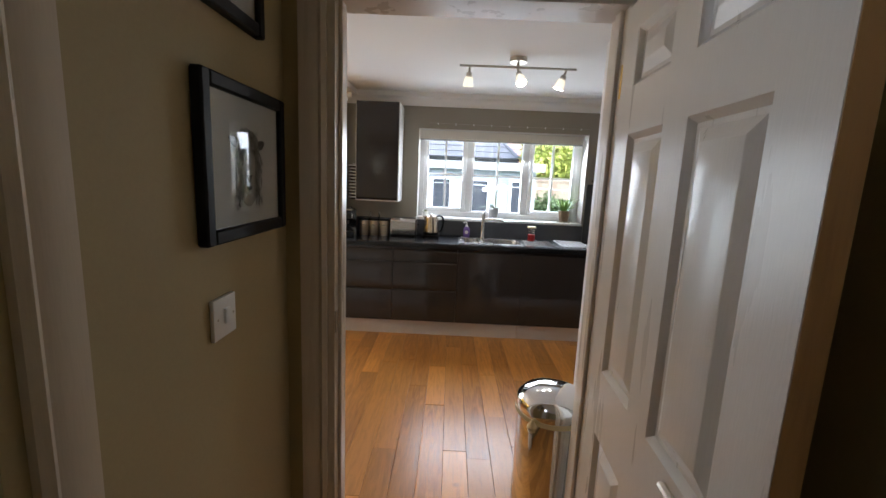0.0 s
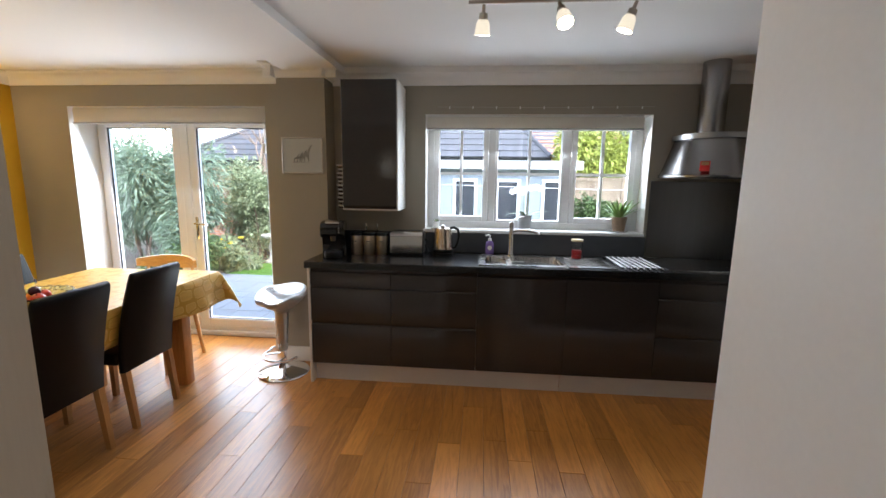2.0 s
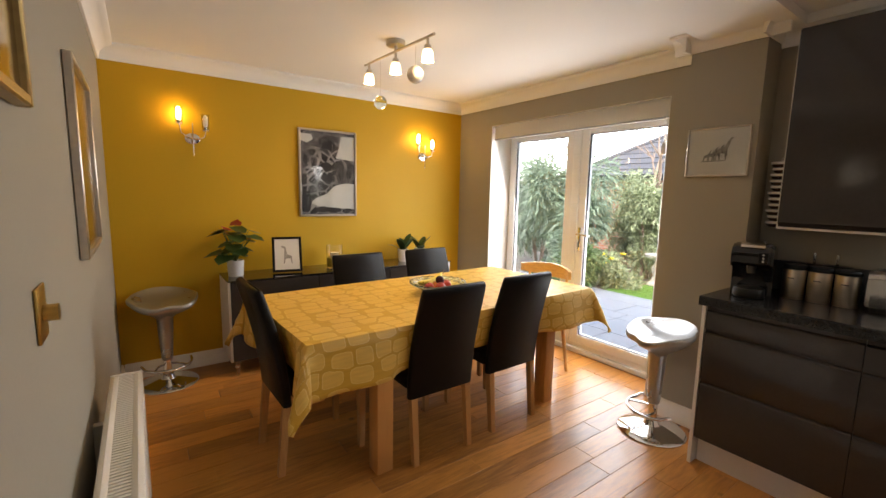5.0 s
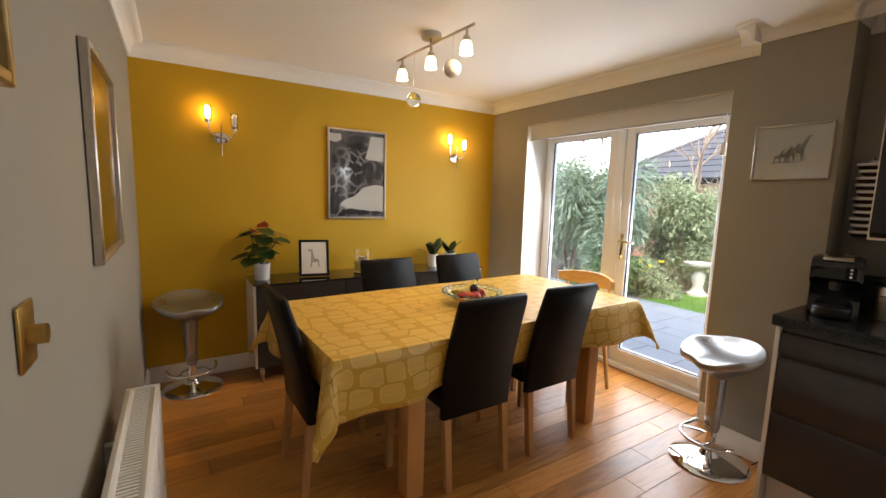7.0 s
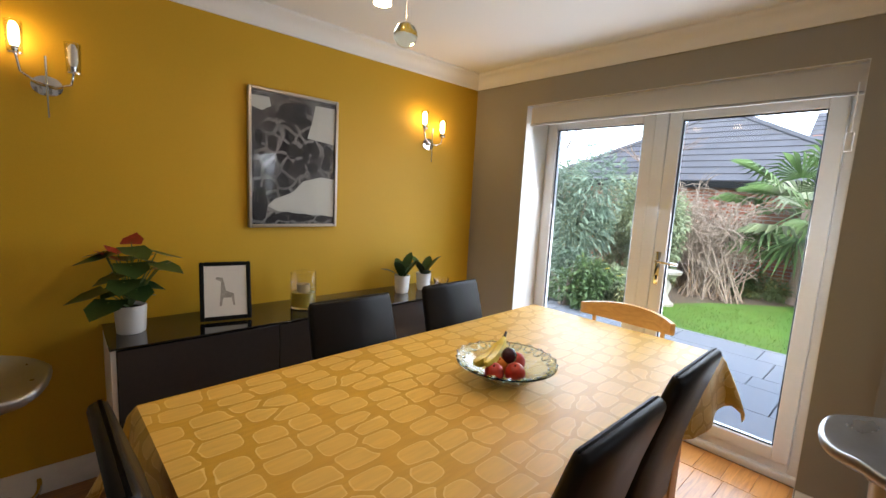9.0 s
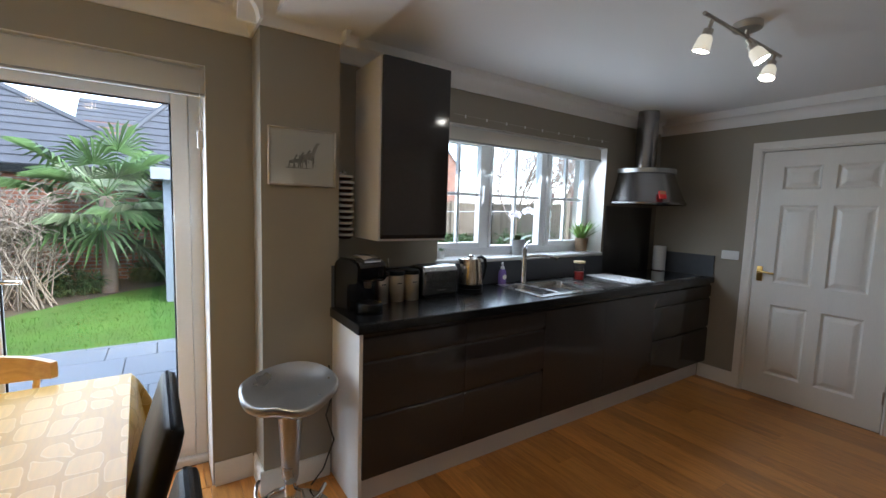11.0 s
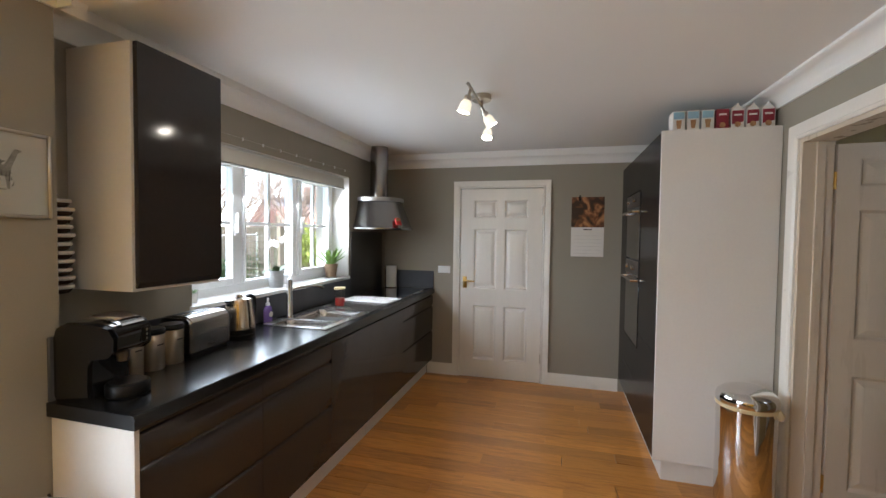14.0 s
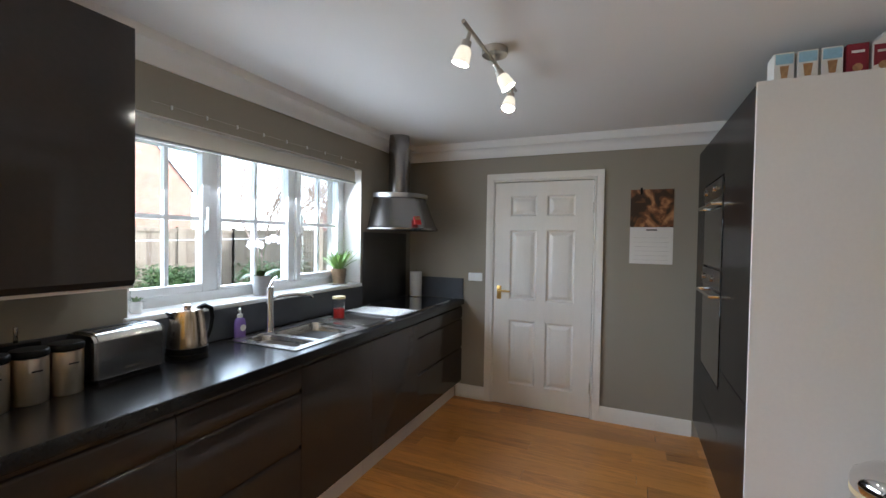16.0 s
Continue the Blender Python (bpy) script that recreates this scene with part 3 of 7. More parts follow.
# cornice: one cove profile along each wall run
def cove(name, axis, wall, sign, lo, hi, s=0.100):
    out = [(0, ZC), (0, ZC - s), (0.012, ZC - s), (0.016, ZC - s + 0.012)]
    out += [(0.016 + 0.066 * (1 - math.cos(a)), ZC - s + 0.012 + 0.066 * math.sin(a)) for a in (radians(15 * k) for k in range(1, 7))]
    out += [(0.094, ZC - 0.012), (0.094, ZC)]
    prof = [(wall + sign * d, z) for d, z in out]
    structure(name, prism(bmesh.new(), prof, axis, lo, hi), "ceil", "white plaster cove cornice", "cornice", smooth=50)


cove("cornice_north_dining", 0, YN, -1, XW, -0.997)
cove("cornice_pier_front", 0, 4.455, -1, -1.09, -0.527)
cove("cornice_pier_west", 1, -0.997, -1, 4.37, YN)
cove("cornice_pier_east", 1, -0.62, 1, 4.37, YN)
cove("cornice_north_kitchen", 0, YN, -1, -0.62, XE, 0.120)
cove("cornice_east", 1, XE, -1, YS, YN, 0.140)
cove("cornice_south", 0, YS, 1, XW, XE)
cove("cornice_west", 1, XW, 1, YS, YN)


def skirting(name, axis, wall, sign, lo, hi, h=0.12):
    prof = [(wall, 0.0), (wall + sign * 0.018, 0.0), (wall + sign * 0.018, h - 0.03), (wall + sign * 0.013, h - 0.02), (wall + sign * 0.012, h - 0.008), (wall + sign * 0.006, h), (wall, h)]
    structure(name, prism(bmesh.new(), prof, axis, lo, hi), "trim", "white gloss skirting board", "skirting")


skirting("baseboard_west", 1, XW, 1, YS + 0.018, YN - 0.018)
skirting("baseboard_south_dining", 0, YS, 1, XW, HX0 - 0.09)
skirting("baseboard_north_1", 0, YN, -1, XW, PX0)
skirting("baseboard_north_2", 0, YN, -1, PX1 + 0.004, -0.997 - 0.018)
skirting("baseboard_pier_west", 1, -0.997, -1, 4.455, YN)
skirting("baseboard_pier", 0, 4.455, -1, -1.015, -0.665)
skirting("baseboard_east_1", 1, XE, -1, 2.205, 2.868)
skirting("baseboard_east_2", 1, XE, -1, 3.858, 4.14)


def architrave(name, axis, lo, hi, top, wall, sign, w=0.075, paint="trim"):
    """Moulded trim round an opening, mitred at the head."""
    prof = [(0.0, 0.0), (0.0, 0.012), (0.012, 0.020), (0.022, 0.014), (0.05, 0.022), (w, 0.022), (w, 0.0)]
    bm = bmesh.new()
    for corner in ((lo, -1), (hi, 1)):
        a, bb = [], []
        for d, tck in prof:
            c = corner[0] + corner[1] * d
            for lst, z in ((a, 0.0), (bb, top + d)):
                p = (c, wall + sign * tck, z) if axis == 0 else (wall + sign * tck, c, z)
                lst.append(bm.verts.new(p))
        n = len(prof)
        for i in range(n):
            bm.faces.new((a[i], a[(i + 1) % n], bb[(i + 1) % n], bb[i]))
        bm.faces.new(a)
        bm.faces.new(bb)
    ends = []
    for c0, s in ((lo, -1), (hi, 1)):
        ends.append([bm.verts.new((c0 + s * d, wall + sign * tck, top + d) if axis == 0 else (wall + sign * tck, c0 + s * d, top + d)) for d, tck in prof])
    n = len(prof)
    for i in range(n):
        bm.faces.new((ends[0][i], ends[0][(i + 1) % n], ends[1][(i + 1) % n], ends[1][i]))
    structure(name, bm, paint, "glossy moulded door architrave", "trim", smooth=30)


architrave("trim_hall_doorway_inside", 0, HX0, HX1, HZ, YS, 1)
architrave("trim_hall_doorway_outside", 0, HX0, HX1, HZ, YS - 0.14, -1, paint="dimmedcream")
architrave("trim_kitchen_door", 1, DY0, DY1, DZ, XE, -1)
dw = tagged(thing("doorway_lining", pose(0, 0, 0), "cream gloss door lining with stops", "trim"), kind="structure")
part("jamb", boxed(HX0 - 0.001, HX0 + 0.022, YS - 0.14, YS, 0, HZ), "dimmedcream", dw)
part("jamb", boxed(HX1 - 0.022, HX1 + 0.001, YS - 0.14, YS, 0, HZ), "dimmedcream", dw)
part("head", boxed(HX0 + 0.022, HX1 - 0.022, YS - 0.14, YS, HZ - 0.022, HZ + 0.001), "dimmedcream", dw)
part("stop", boxed(HX0 + 0.022, HX0 + 0.034, YS - 0.10, YS - 0.06, 0, HZ - 0.022, 0.002, 1), "dimmedcream", dw)
part("stop", boxed(HX1 - 0.034, HX1 - 0.022, YS - 0.10, YS - 0.06, 0, HZ - 0.022, 0.002, 1), "dimmedcream", dw)
structure("latch_plate", boxed(HX0 + 0.022, HX0 + 0.025, YS - 0.135, YS - 0.112, 1.03, 1.10), "nickel", "small metal latch plate in the door lining", "plate")
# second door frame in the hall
architrave("trim_hall_side_door", 1, -0.13, 0.63, 2.0, -0.01, 1, paint="dimmedcream")
structure("hall_side_door", boxed(-0.16, -0.12, -0.15, 0.62, 0, 2.0), "doorwhite", "closed white door to another room", "door")


# ---- six-panel doors ----
def leaf(w, h, t, rows=(0.19, 0.76, 0.94, 1.56, 1.68, 1.86), cols=(0.135, 0.36, 0.44, 0.665)):
    """A moulded six-panel leaf: x 0..w, y 0..t, z 0..h, sunk and raised on both faces."""
    bm = bmesh.new()
    xs = [0, *(c * w / 0.8 for c in cols), w]
    zs = [0, *rows, h]
    for side, y in ((0, 0.0), (1, t)):
        s = 1 if side == 0 else -1
        for i in range(5):
            for j in range(7):
                x0, x1, z0, z1 = xs[i], xs[i + 1], zs[j], zs[j + 1]
                if i in (1, 3) and j in (1, 3, 5):
                    last = [(x0, z0), (x1, z0), (x1, z1), (x0, z1)]
                    rings, dep = [], [(0, 0), (0.005, 0.004), (0.014, 0.013), (0.024, 0.013), (0.05, 0.003), (0.053, 0.002)]
                    for d, k in dep:
                        rings.append([bm.verts.new((x, y + s * k, z)) for x, z in ((x0 + d, z0 + d), (x1 - d, z0 + d), (x1 - d, z1 - d), (x0 + d, z1 - d))])
                    for a, c in zip(rings, rings[1:]):
                        for k in range(4):
                            bm.faces.new((a[k], a[(k + 1) % 4], c[(k + 1) % 4], c[k]))
                    bm.faces.new(rings[-1])
                else:
                    bm.faces.new([bm.verts.new((x, y, z)) for x, z in ((x0, z0), (x1, z0), (x1, z1), (x0, z1))])
    for a, c in (((0, 0), (0, t)), ((w, 0), (w, t))):
        bm.faces.new([bm.verts.new(p) for p in ((a[0], a[1], 0), (c[0], c[1], 0), (c[0], c[1], h), (a[0], a[1], h))])
    for z in (0, h):
        bm.faces.new([bm.verts.new(p) for p in ((0, 0, z), (w, 0, z), (w, t, z), (0, t, z))])
    bmesh.ops.remove_doubles(bm, verts=bm.verts[:], dist=1e-5)
    return bm


def lever(parent, x, y, z, s, d, metal="brass", words="worn brass backplate"):
    """Brass backplate and lever; s: which way the face points along y, d: which way the lever points along x."""
    p = part("handle_plate", boxed(x - 0.02, x + 0.02, min(y, y + s * 0.006), max(y, y + s * 0.006), z - 0.06, z + 0.06, 0.002), metal, parent, words)
    part("lever", tubed([(x, y, z + 0.02), (x, y + s * 0.045, z + 0.02), (x + d * 0.02, y + s * 0.05, z + 0.02), (x + d * 0.11, y + s * 0.045, z + 0.015)], 0.008), metal, p)


hd = thing("hall_door", pose(0.938, YS - 0.150, 0.006, 0, 0, -93.0), "open white six-panel moulded door with brass hinges", "door")
part("door_leaf", leaf(0.757, 1.985, 0.038, (0.20, 0.80, 0.99, 1.65, 1.77, 1.91), (0.102, 0.322, 0.434, 0.680)), "dimmedcream", hd, smooth=20)
for hz in (0.22, 1.80):
    hg = part("hinge", tubed([(-0.006, 0.004, hz - 0.045), (-0.006, 0.004, hz + 0.045)], 0.007), "brass", hd, "brass butt hinge")
    part("hinge_leaf", boxed(-0.003, -0.0005, 0.006, 0.034, hz - 0.045, hz + 0.045), "brass", hg)
part("lock_edge", boxed(0.7572, 0.7585, 0.001, 0.037, 0.004, 1.981), "chairleg", hd, "bare timber lock edge")
lever(hd, 0.70, 0.0, 1.0, -1, -1, "nickel", "satin metal backplate")
lever(hd, 0.70, 0.038, 1.0, 1, -1, "nickel", "satin metal backplate")

kd = thing("kitchen_door", pose(XE + 0.028, DY0 + 0.003, 0.006, 0, 0, 90), "closed white six-panel moulded door with brass handle", "door")
part("door_leaf", leaf(DY1 - DY0 - 0.006, 1.978, 0.038), "doorwhite", kd, smooth=20)
lever(kd, 0.79, 0.038, 1.0, 1, -1)
for hz in (0.25, 1.75):
    part("hinge", tubed([(0.002, 0.046, hz - 0.045), (0.002, 0.046, hz + 0.045)], 0.006), "nickel", kd, "metal butt hinge")


# ---- kitchen window ----
def frame_ring(bm, x0, x1, z0, z1, y0, y1, w):
    """A rectangular frame of bars w wide, butted at the corners."""
    box(bm, x0, x0 + w, y0, y1, z0, z1, 0.004, 1)
    box(bm, x1 - w, x1, y0, y1, z0, z1, 0.004, 1)
    box(bm, x0 + w, x1 - w, y0, y1, z0, z0 + w, 0.004, 1)
    box(bm, x0 + w, x1 - w, y0, y1, z1 - w, z1, 0.004, 1)
    return bm


WY = YN + 0.17
win = tagged(thing("window_1", pose(0, 0, 0), "white plastic casement window with glazing bars", "window"), kind="structure")
b = frame_ring(bmesh.new(), WX0, WX1, WZ0 + 0.02, WZ1, WY, WY + 0.07, 0.055)
MUL = [WX0 + 0.055, 0.665, 1.275, WX1 - 0.055]
for mx in MUL[1:3]:
    box(b, mx - 0.03, mx + 0.03, WY, WY + 0.07, WZ0 + 0.075, WZ1 - 0.055, 0.004, 1)
part("window_frame", b, "upvc", win)
for i in range(3):
    x0, x1 = MUL[i] + (0.03 if i else 0), MUL[i + 1] - (0.03 if i < 2 else 0)
    z0, z1 = WZ0 + 0.075, WZ1 - 0.055
    w = 0.045 if i != 1 else 0.018
    s = part("sash", frame_ring(bmesh.new(), x0, x1, z0, z1, WY - 0.018, WY + 0.04, w), "upvc", win)
    b = boxed((x0 + x1) / 2 - 0.011, (x0 + x1) / 2 + 0.011, WY + 0.004, WY + 0.032, z0 + w, z1 - w)
    box(b, x0 + w, x1 - w, WY + 0.005, WY + 0.031, (z0 + z1) / 2 - 0.011, (z0 + z1) / 2 + 0.011)
    part("glazing_bar", b, "upvc", s)
    g = part("pane", boxed(x0 + w - 0.005, x1 - w + 0.005, WY + 0.014, WY + 0.018, z0 + w - 0.005, z1 - w + 0.005), "pane", s)
    g.visible_shadow = False
    if i != 1:
        hx = x1 - 0.022 if i == 0 else x0 + 0.022
        h = boxed(hx - 0.012, hx + 0.012, WY - 0.03, WY - 0.018, 1.48, 1.56, 0.003)
        box(h, hx - 0.009, hx + 0.009, WY - 0.05, WY - 0.03, 1.50, 1.63, 0.004)
        part("handle", h, "upvc", s, "white window handle")
part("window_sill", boxed(WX0 - 0.015, WX1 + 0.0, YN - 0.02, WY, WZ0 - 0.004, WZ0 + 0.021, 0.006), "upvc", win, "white painted window sill")
b = boxed(WX0 - 0.002, WX0 + 0.004, YN + 0.002, WY, WZ0 + 0.021, WZ1)
box(b, WX1 - 0.004, WX1 + 0.002, YN + 0.002, WY, WZ0 + 0.021, WZ1)
box(b, WX0 + 0.004, WX1 - 0.004, YN + 0.002, WY, WZ1 - 0.004, WZ1 + 0.002)
part("reveal", b, "white", win, "white painted window reveal")


def roller_blind(name, x0, x1, ytop, zt, zb, depth):
    t = thing(name, pose(x0, ytop, zb), "cream roman blind drawn up above the glass", "blind")
    w = x1 - x0
    for k in range(2):
        part("fold", boxed(0.0, w, -0.002 - 0.012 * k, 0.0095 - 0.012 * k, 0.012 * k, zt - zb - 0.012 - 0.004 * k, 0.005, 2), "blind", t)
    part("headrail", boxed(0.0, w, 0.0, depth, zt - zb - 0.012, zt - zb), "upvc", t)
    part("bottom_bar", tubed([(0.0, -0.012, 0.006), (w, -0.012, 0.006)], 0.008), "greypot", t, "narrow bottom rod")
    return t


roller_blind("kitchen_blind", WX0 + 0.01, WX1 - 0.055, YN + 0.035, WZ1 - 0.004, 1.905, 0.03)
pb = roller_blind("patio_blind", PX0 + 0.03, PX1 - 0.004, YN + 0.03, PZ1, 1.945, 0.03)
w = PX1 - PX0 - 0.034
part("pelmet_rail", tubed([(-0.05, -0.026, 0.145), (w + 0.03, -0.026, 0.145)], 0.003, 6), "nickel", pb, "thin fixing wire above the blind")
part("chain", tubed([(w - 0.02, -0.02, 0.05), (w - 0.02, -0.02, -0.17)], 0.003, 6), "upvc", pb, "bead pull chain")
part("chain_clip", boxed(w - 0.034, w - 0.008, -0.03, -0.008, -0.24, -0.16, 0.004), "upvc", pb, "white chain safety clip")

def hook_wire(name, x0, x1, z, n):
    t = thing(name, pose(x0, YN - 0.004, z), "thin wire with small clips above the blind", "wire")
    part("wire", tubed([(0, 0, 0), ((x1 - x0) / 2, 0, -0.006), (x1 - x0, 0, 0.0)], 0.0016, 5), "nickel", t)
    for k in range(n):
        x = (x1 - x0) * (k + 0.5) / n
        part("clip", boxed(x - 0.004, x + 0.004, -0.006, 0.002, -0.016, 0.004, 0.001, 1), "upvc", t)


hook_wire("window_clip_wire", WX0 + 0.1, WX1, 2.075, 9)

# ---- glazed garden doors ----
PY = YN + 0.27
pd = tagged(thing("door_2", pose(0, 0, 0), "white plastic glazed double doors to the garden", "garden door"), kind="structure")
part("door_frame", frame_ring(bmesh.new(), PX0 - 0.013, PX1 - 0.002, 0.03, PZ1 - 0.005, PY, PY + 0.065, 0.06), "upvc", pd)
part("threshold", boxed(PX0 + 0.002, PX1 - 0.002, PY - 0.03, PY + 0.10, 0.0, 0.045, 0.008), "upvc", pd, "white door threshold")
pm = -2.068
part("meeting_stile", boxed(-2.145, pm - 0.001, PY - 0.026, PY + 0.05, 0.095, PZ1 - 0.07, 0.006, 2), "upvc", pd, "white meeting stile between the doors")
for x0, x1 in ((-2.928, -2.147), (pm + 0.002, PX1 - 0.062)):
    s = part("door_leaf", frame_ring(bmesh.new(), x0, x1, 0.095, PZ1 - 0.07, PY - 0.02, PY + 0.045, 0.074), "upvc", pd)
    g = part("pane", boxed(x0 + 0.07, x1 - 0.07, PY + 0.01, PY + 0.014, 0.165, PZ1 - 0.14), "pane", s)
    g.visible_shadow = False
    part("bead", frame_ring(bmesh.new(), x0 + 0.074, x1 - 0.074, 0.169, PZ1 - 0.144, PY - 0.008, PY + 0.008, 0.008), "blackplastic", s, "dark glazing gasket")
hp = part("handle_plate", boxed(pm + 0.02, pm + 0.05, PY - 0.026, PY - 0.018, 0.93, 1.14, 0.003), "chrome", pd, "chrome handle plate")
part("lever", tubed([(pm + 0.035, PY - 0.02, 1.08), (pm + 0.035, PY - 0.06, 1.08), (pm + 0.06, PY - 0.065, 1.08), (pm + 0.16, PY - 0.06, 1.075)], 0.009), "chrome", hp)
part("keyhole", boxed(pm + 0.029, pm + 0.041, PY - 0.029, PY - 0.025, 0.96, 0.99), "blackplastic", hp)
b = boxed(PX0 - 0.002, PX0 + 0.004, YN + 0.002, PY, 0.0, PZ1)
box(b, PX1 - 0.004, PX1 + 0.002, YN + 0.002, PY, 0.0, PZ1)
box(b, PX0 + 0.004, PX1 - 0.004, YN + 0.002, PY, PZ1 - 0.004, PZ1 + 0.002)
part("reveal", b, "white", pd, "white painted door reveal")

# ---- base units ----
FY, CY = 4.085, 4.105


def front(bm, x0, x1, z0, z1, y=FY, groove=True):
    """A door or drawer front with a finger groove cut along its top edge."""
    g = 0.0015
    if groove:
        prof = [(y, z0 + g), (y + 0.02, z0 + g), (y + 0.02, z1 - g), (y + 0.012, z1 - g), (y + 0.012, z1 - 0.018), (y + 0.006, z1 - 0.021), (y + 0.002, z1 - 0.025), (y, z1 - 0.032)]
        return prism(bm, prof, 0, x0 + g, x1 - g)
    return box(bm, x0 + g, x1 - g, y, y + 0.02, z0 + g, z1 - g, 0.0015, 1)


def base_unit(x0, x1, kind):
    label = {"drawers": "charcoal gloss base unit with three handleless drawers", "door": "charcoal gloss base unit with a handleless door"}[kind]
    t = thing("base_unit", pose(x0, 0, 0), label, "cabinet", "run of kitchen base units")
    w = x1 - x0
    part("body", boxed(0.001, w - 0.001, CY + 0.002, YN - 0.004, 0.15, 0.872), "carcass", t)
    if kind == "drawers":
        for z0, z1 in ((0.155, 0.480), (0.480, 0.750), (0.750, 0.868)):
            part("drawer_front", front(bmesh.new(), 0, w, z0, z1), "gloss", t)
    else:
        part("door", front(bmesh.new(), 0, w, 0.155, 0.868), "gloss", t)
    return t


for x0, x1, k in ((-0.632, -0.041, "drawers"), (-0.041, 0.57, "drawers"), (0.57, 1.18, "door"), (1.18, 1.79, "door"), (1.79, 2.69, "drawers")):
    base_unit(x0, x1, k)
solid("end_panel", boxed(0, 0.018, FY - 4.085, 4.45 - 4.085, 0, 0.872, 0.001, 1), "white", "white end panel of the base units", "panel", at=(-0.652, 4.085, 0))
pl = thing("plinth", pose(0, 0, 0), "white plinth boards below the base units", "plinth")
for x0, x1 in ((-0.632, 1.178), (1.182, 2.69)):
    part("board", boxed(x0, x1, 4.15, 4.166, 0, 0.149, 0.001, 1), "white", pl)
SX0, SX1, SY0, SY1 = 0.60, 1.20, 4.15, 4.56
prof = [(4.067, 0.874), (4.067, 0.915), (4.072, 0.921), (SY0, 0.921), (SY0, 0.874)]
wt = thing("worktop", pose(0, 0, 0), "black speckled laminate worktop with sink cut-out", "worktop")
part("front_edge", prism(bmesh.new(), prof, 0, -0.665, 2.69), "worktop", wt)
part("slab", boxed(-0.665, SX0, SY0, 4.452, 0.874, 0.921), "worktop", wt)
part("slab", boxed(-0.617, SX0, 4.452, YN - 0.002, 0.874, 0.921), "worktop", wt)
part("slab", boxed(SX0, SX1, SY1, YN - 0.002, 0.874, 0.921), "worktop", wt)
part("slab", boxed(SX1, 2.69, SY0, YN - 0.002, 0.874, 0.921), "worktop", wt)
us = thing("upstand", pose(0, 0, 0), "slate grey laminate upstand behind the worktop", "splashback")
for x0, x1, z1 in ((-0.617, WX0, 1.085), (WX0, 1.88, 1.083)):
    part("panel", boxed(x0, x1, YN - 0.014, YN - 0.002, 0.922, z1, 0.002, 1), "upstand", us)
solid("side_upstand", boxed(0, 0.012, 0, 0.56, 0, 0.19, 0.002, 1), "upstand", "slate grey laminate upstand beside the hob", "splashback", at=(2.686, 4.08, 0.922))
solid("pier_upstand", boxed(0, 0.155, 0, 0.012, 0, 0.22, 0.002, 1), "upstand", "slate grey laminate upstand on the pier", "splashback", at=(-0.660, 4.442, 0.922))
solid("steel_splashback", boxed(0, 0.72, 0, 0.008, 0, 0.60, 0.001, 1), "darksteel", "brushed dark steel splashback behind the hob", "splashback", at=(1.885, YN - 0.011, 0.922))

# sink with one and a half bowls and drainer
t = thing("sink", pose(0.575, 4.13, 0.921), "stainless steel sink with two bowls and ribbed drainer", "sink")


def bowl(bm, x0, x1, y0, y1, d, r=0.05):
    """An open rounded basin hanging from z 0.004."""
    def ring(a0, a1, c0, c1, rad, z):
        pts = []
        for cx, cy, s in ((a1 - rad, c1 - rad, 0), (a0 + rad, c1 - rad, 90), (a0 + rad, c0 + rad, 180), (a1 - rad, c0 + rad, 270)):
            pts += [(cx + rad * math.cos(radians(s + k * 18)), cy + rad * math.sin(radians(s + k * 18)), z) for k in range(6)]
        return [bm.verts.new(p) for p in pts]
    rings = [ring(x0, x1, y0, y1, r, 0.004), ring(x0 + 0.004, x1 - 0.004, y0 + 0.004, y1 - 0.004, r, -0.004), ring(x0 + 0.01, x1 - 0.01, y0 + 0.01, y1 - 0.01, r, -d + 0.02), ring(x0 + 0.03, x1 - 0.03, y0 + 0.03, y1 - 0.03, r * 0.8, -d)]
    for a, c in zip(rings, rings[1:]):
        for i in range(len(a)):
            bm.faces.new((a[i], a[(i + 1) % len(a)], c[(i + 1) % len(c)], c[i]))
    bm.faces.new(rings[-1])


b = bmesh.new()
bowl(b, 0.045, 0.205, 0.045, 0.40, 0.13)
part("small_bowl", b, "steel", t)
b = bmesh.new()
bowl(b, 0.235, 0.605, 0.045, 0.40, 0.15)
part("large_bowl", b, "steel", t)
b = bmesh.new()
for x0, x1, y0, y1 in ((0, 0.05, 0, 0.46), (0.20, 0.24, 0.045, 0.40), (0.05, 0.60, 0, 0.05), (0.05, 0.60, 0.395, 0.46), (0.60, 0.95, 0, 0.46)):
    box(b, x0, x1, y0, y1, 0.0, 0.0045)
part("rim", b, "steel", t)
for k in range(9):
    part("drainer_rib", boxed(0.65, 0.92, 0.06 + 0.038 * k, 0.066 + 0.038 * k, 0.0045, 0.0085, 0.0015, 1), "steel", t)
for cx in (0.125, 0.42):
    part("waste", lathed([(0, 0), (0.035, 0), (0.035, 0.004), (0.0, 0.004)], (cx, 0.22, -0.13 if cx < 0.2 else -0.15), 20), "chrome", t)

t = thing("tap", pose(0.825, 4.555, 0.925), "chrome mixer tap with swivel spout", "tap")
part("body", lathed([(0.026, 0), (0.026, 0.01), (0.021, 0.02), (0.020, 0.23), (0.022, 0.232), (0.022, 0.26), (0.0, 0.262)], seg=24), "chrome", t)
part("spout", tubed([(0.0, 0, 0.19), (0.05, -0.03, 0.205), (0.13, -0.09, 0.21), (0.19, -0.13, 0.20), (0.20, -0.137, 0.185)], 0.012, 12), "chrome", t)
part("lever", tubed([(0, 0, 0.262), (0.01, 0.0, 0.275), (0.06, 0.03, 0.30), (0.10, 0.05, 0.305)], 0.007, 10), "chrome", t)

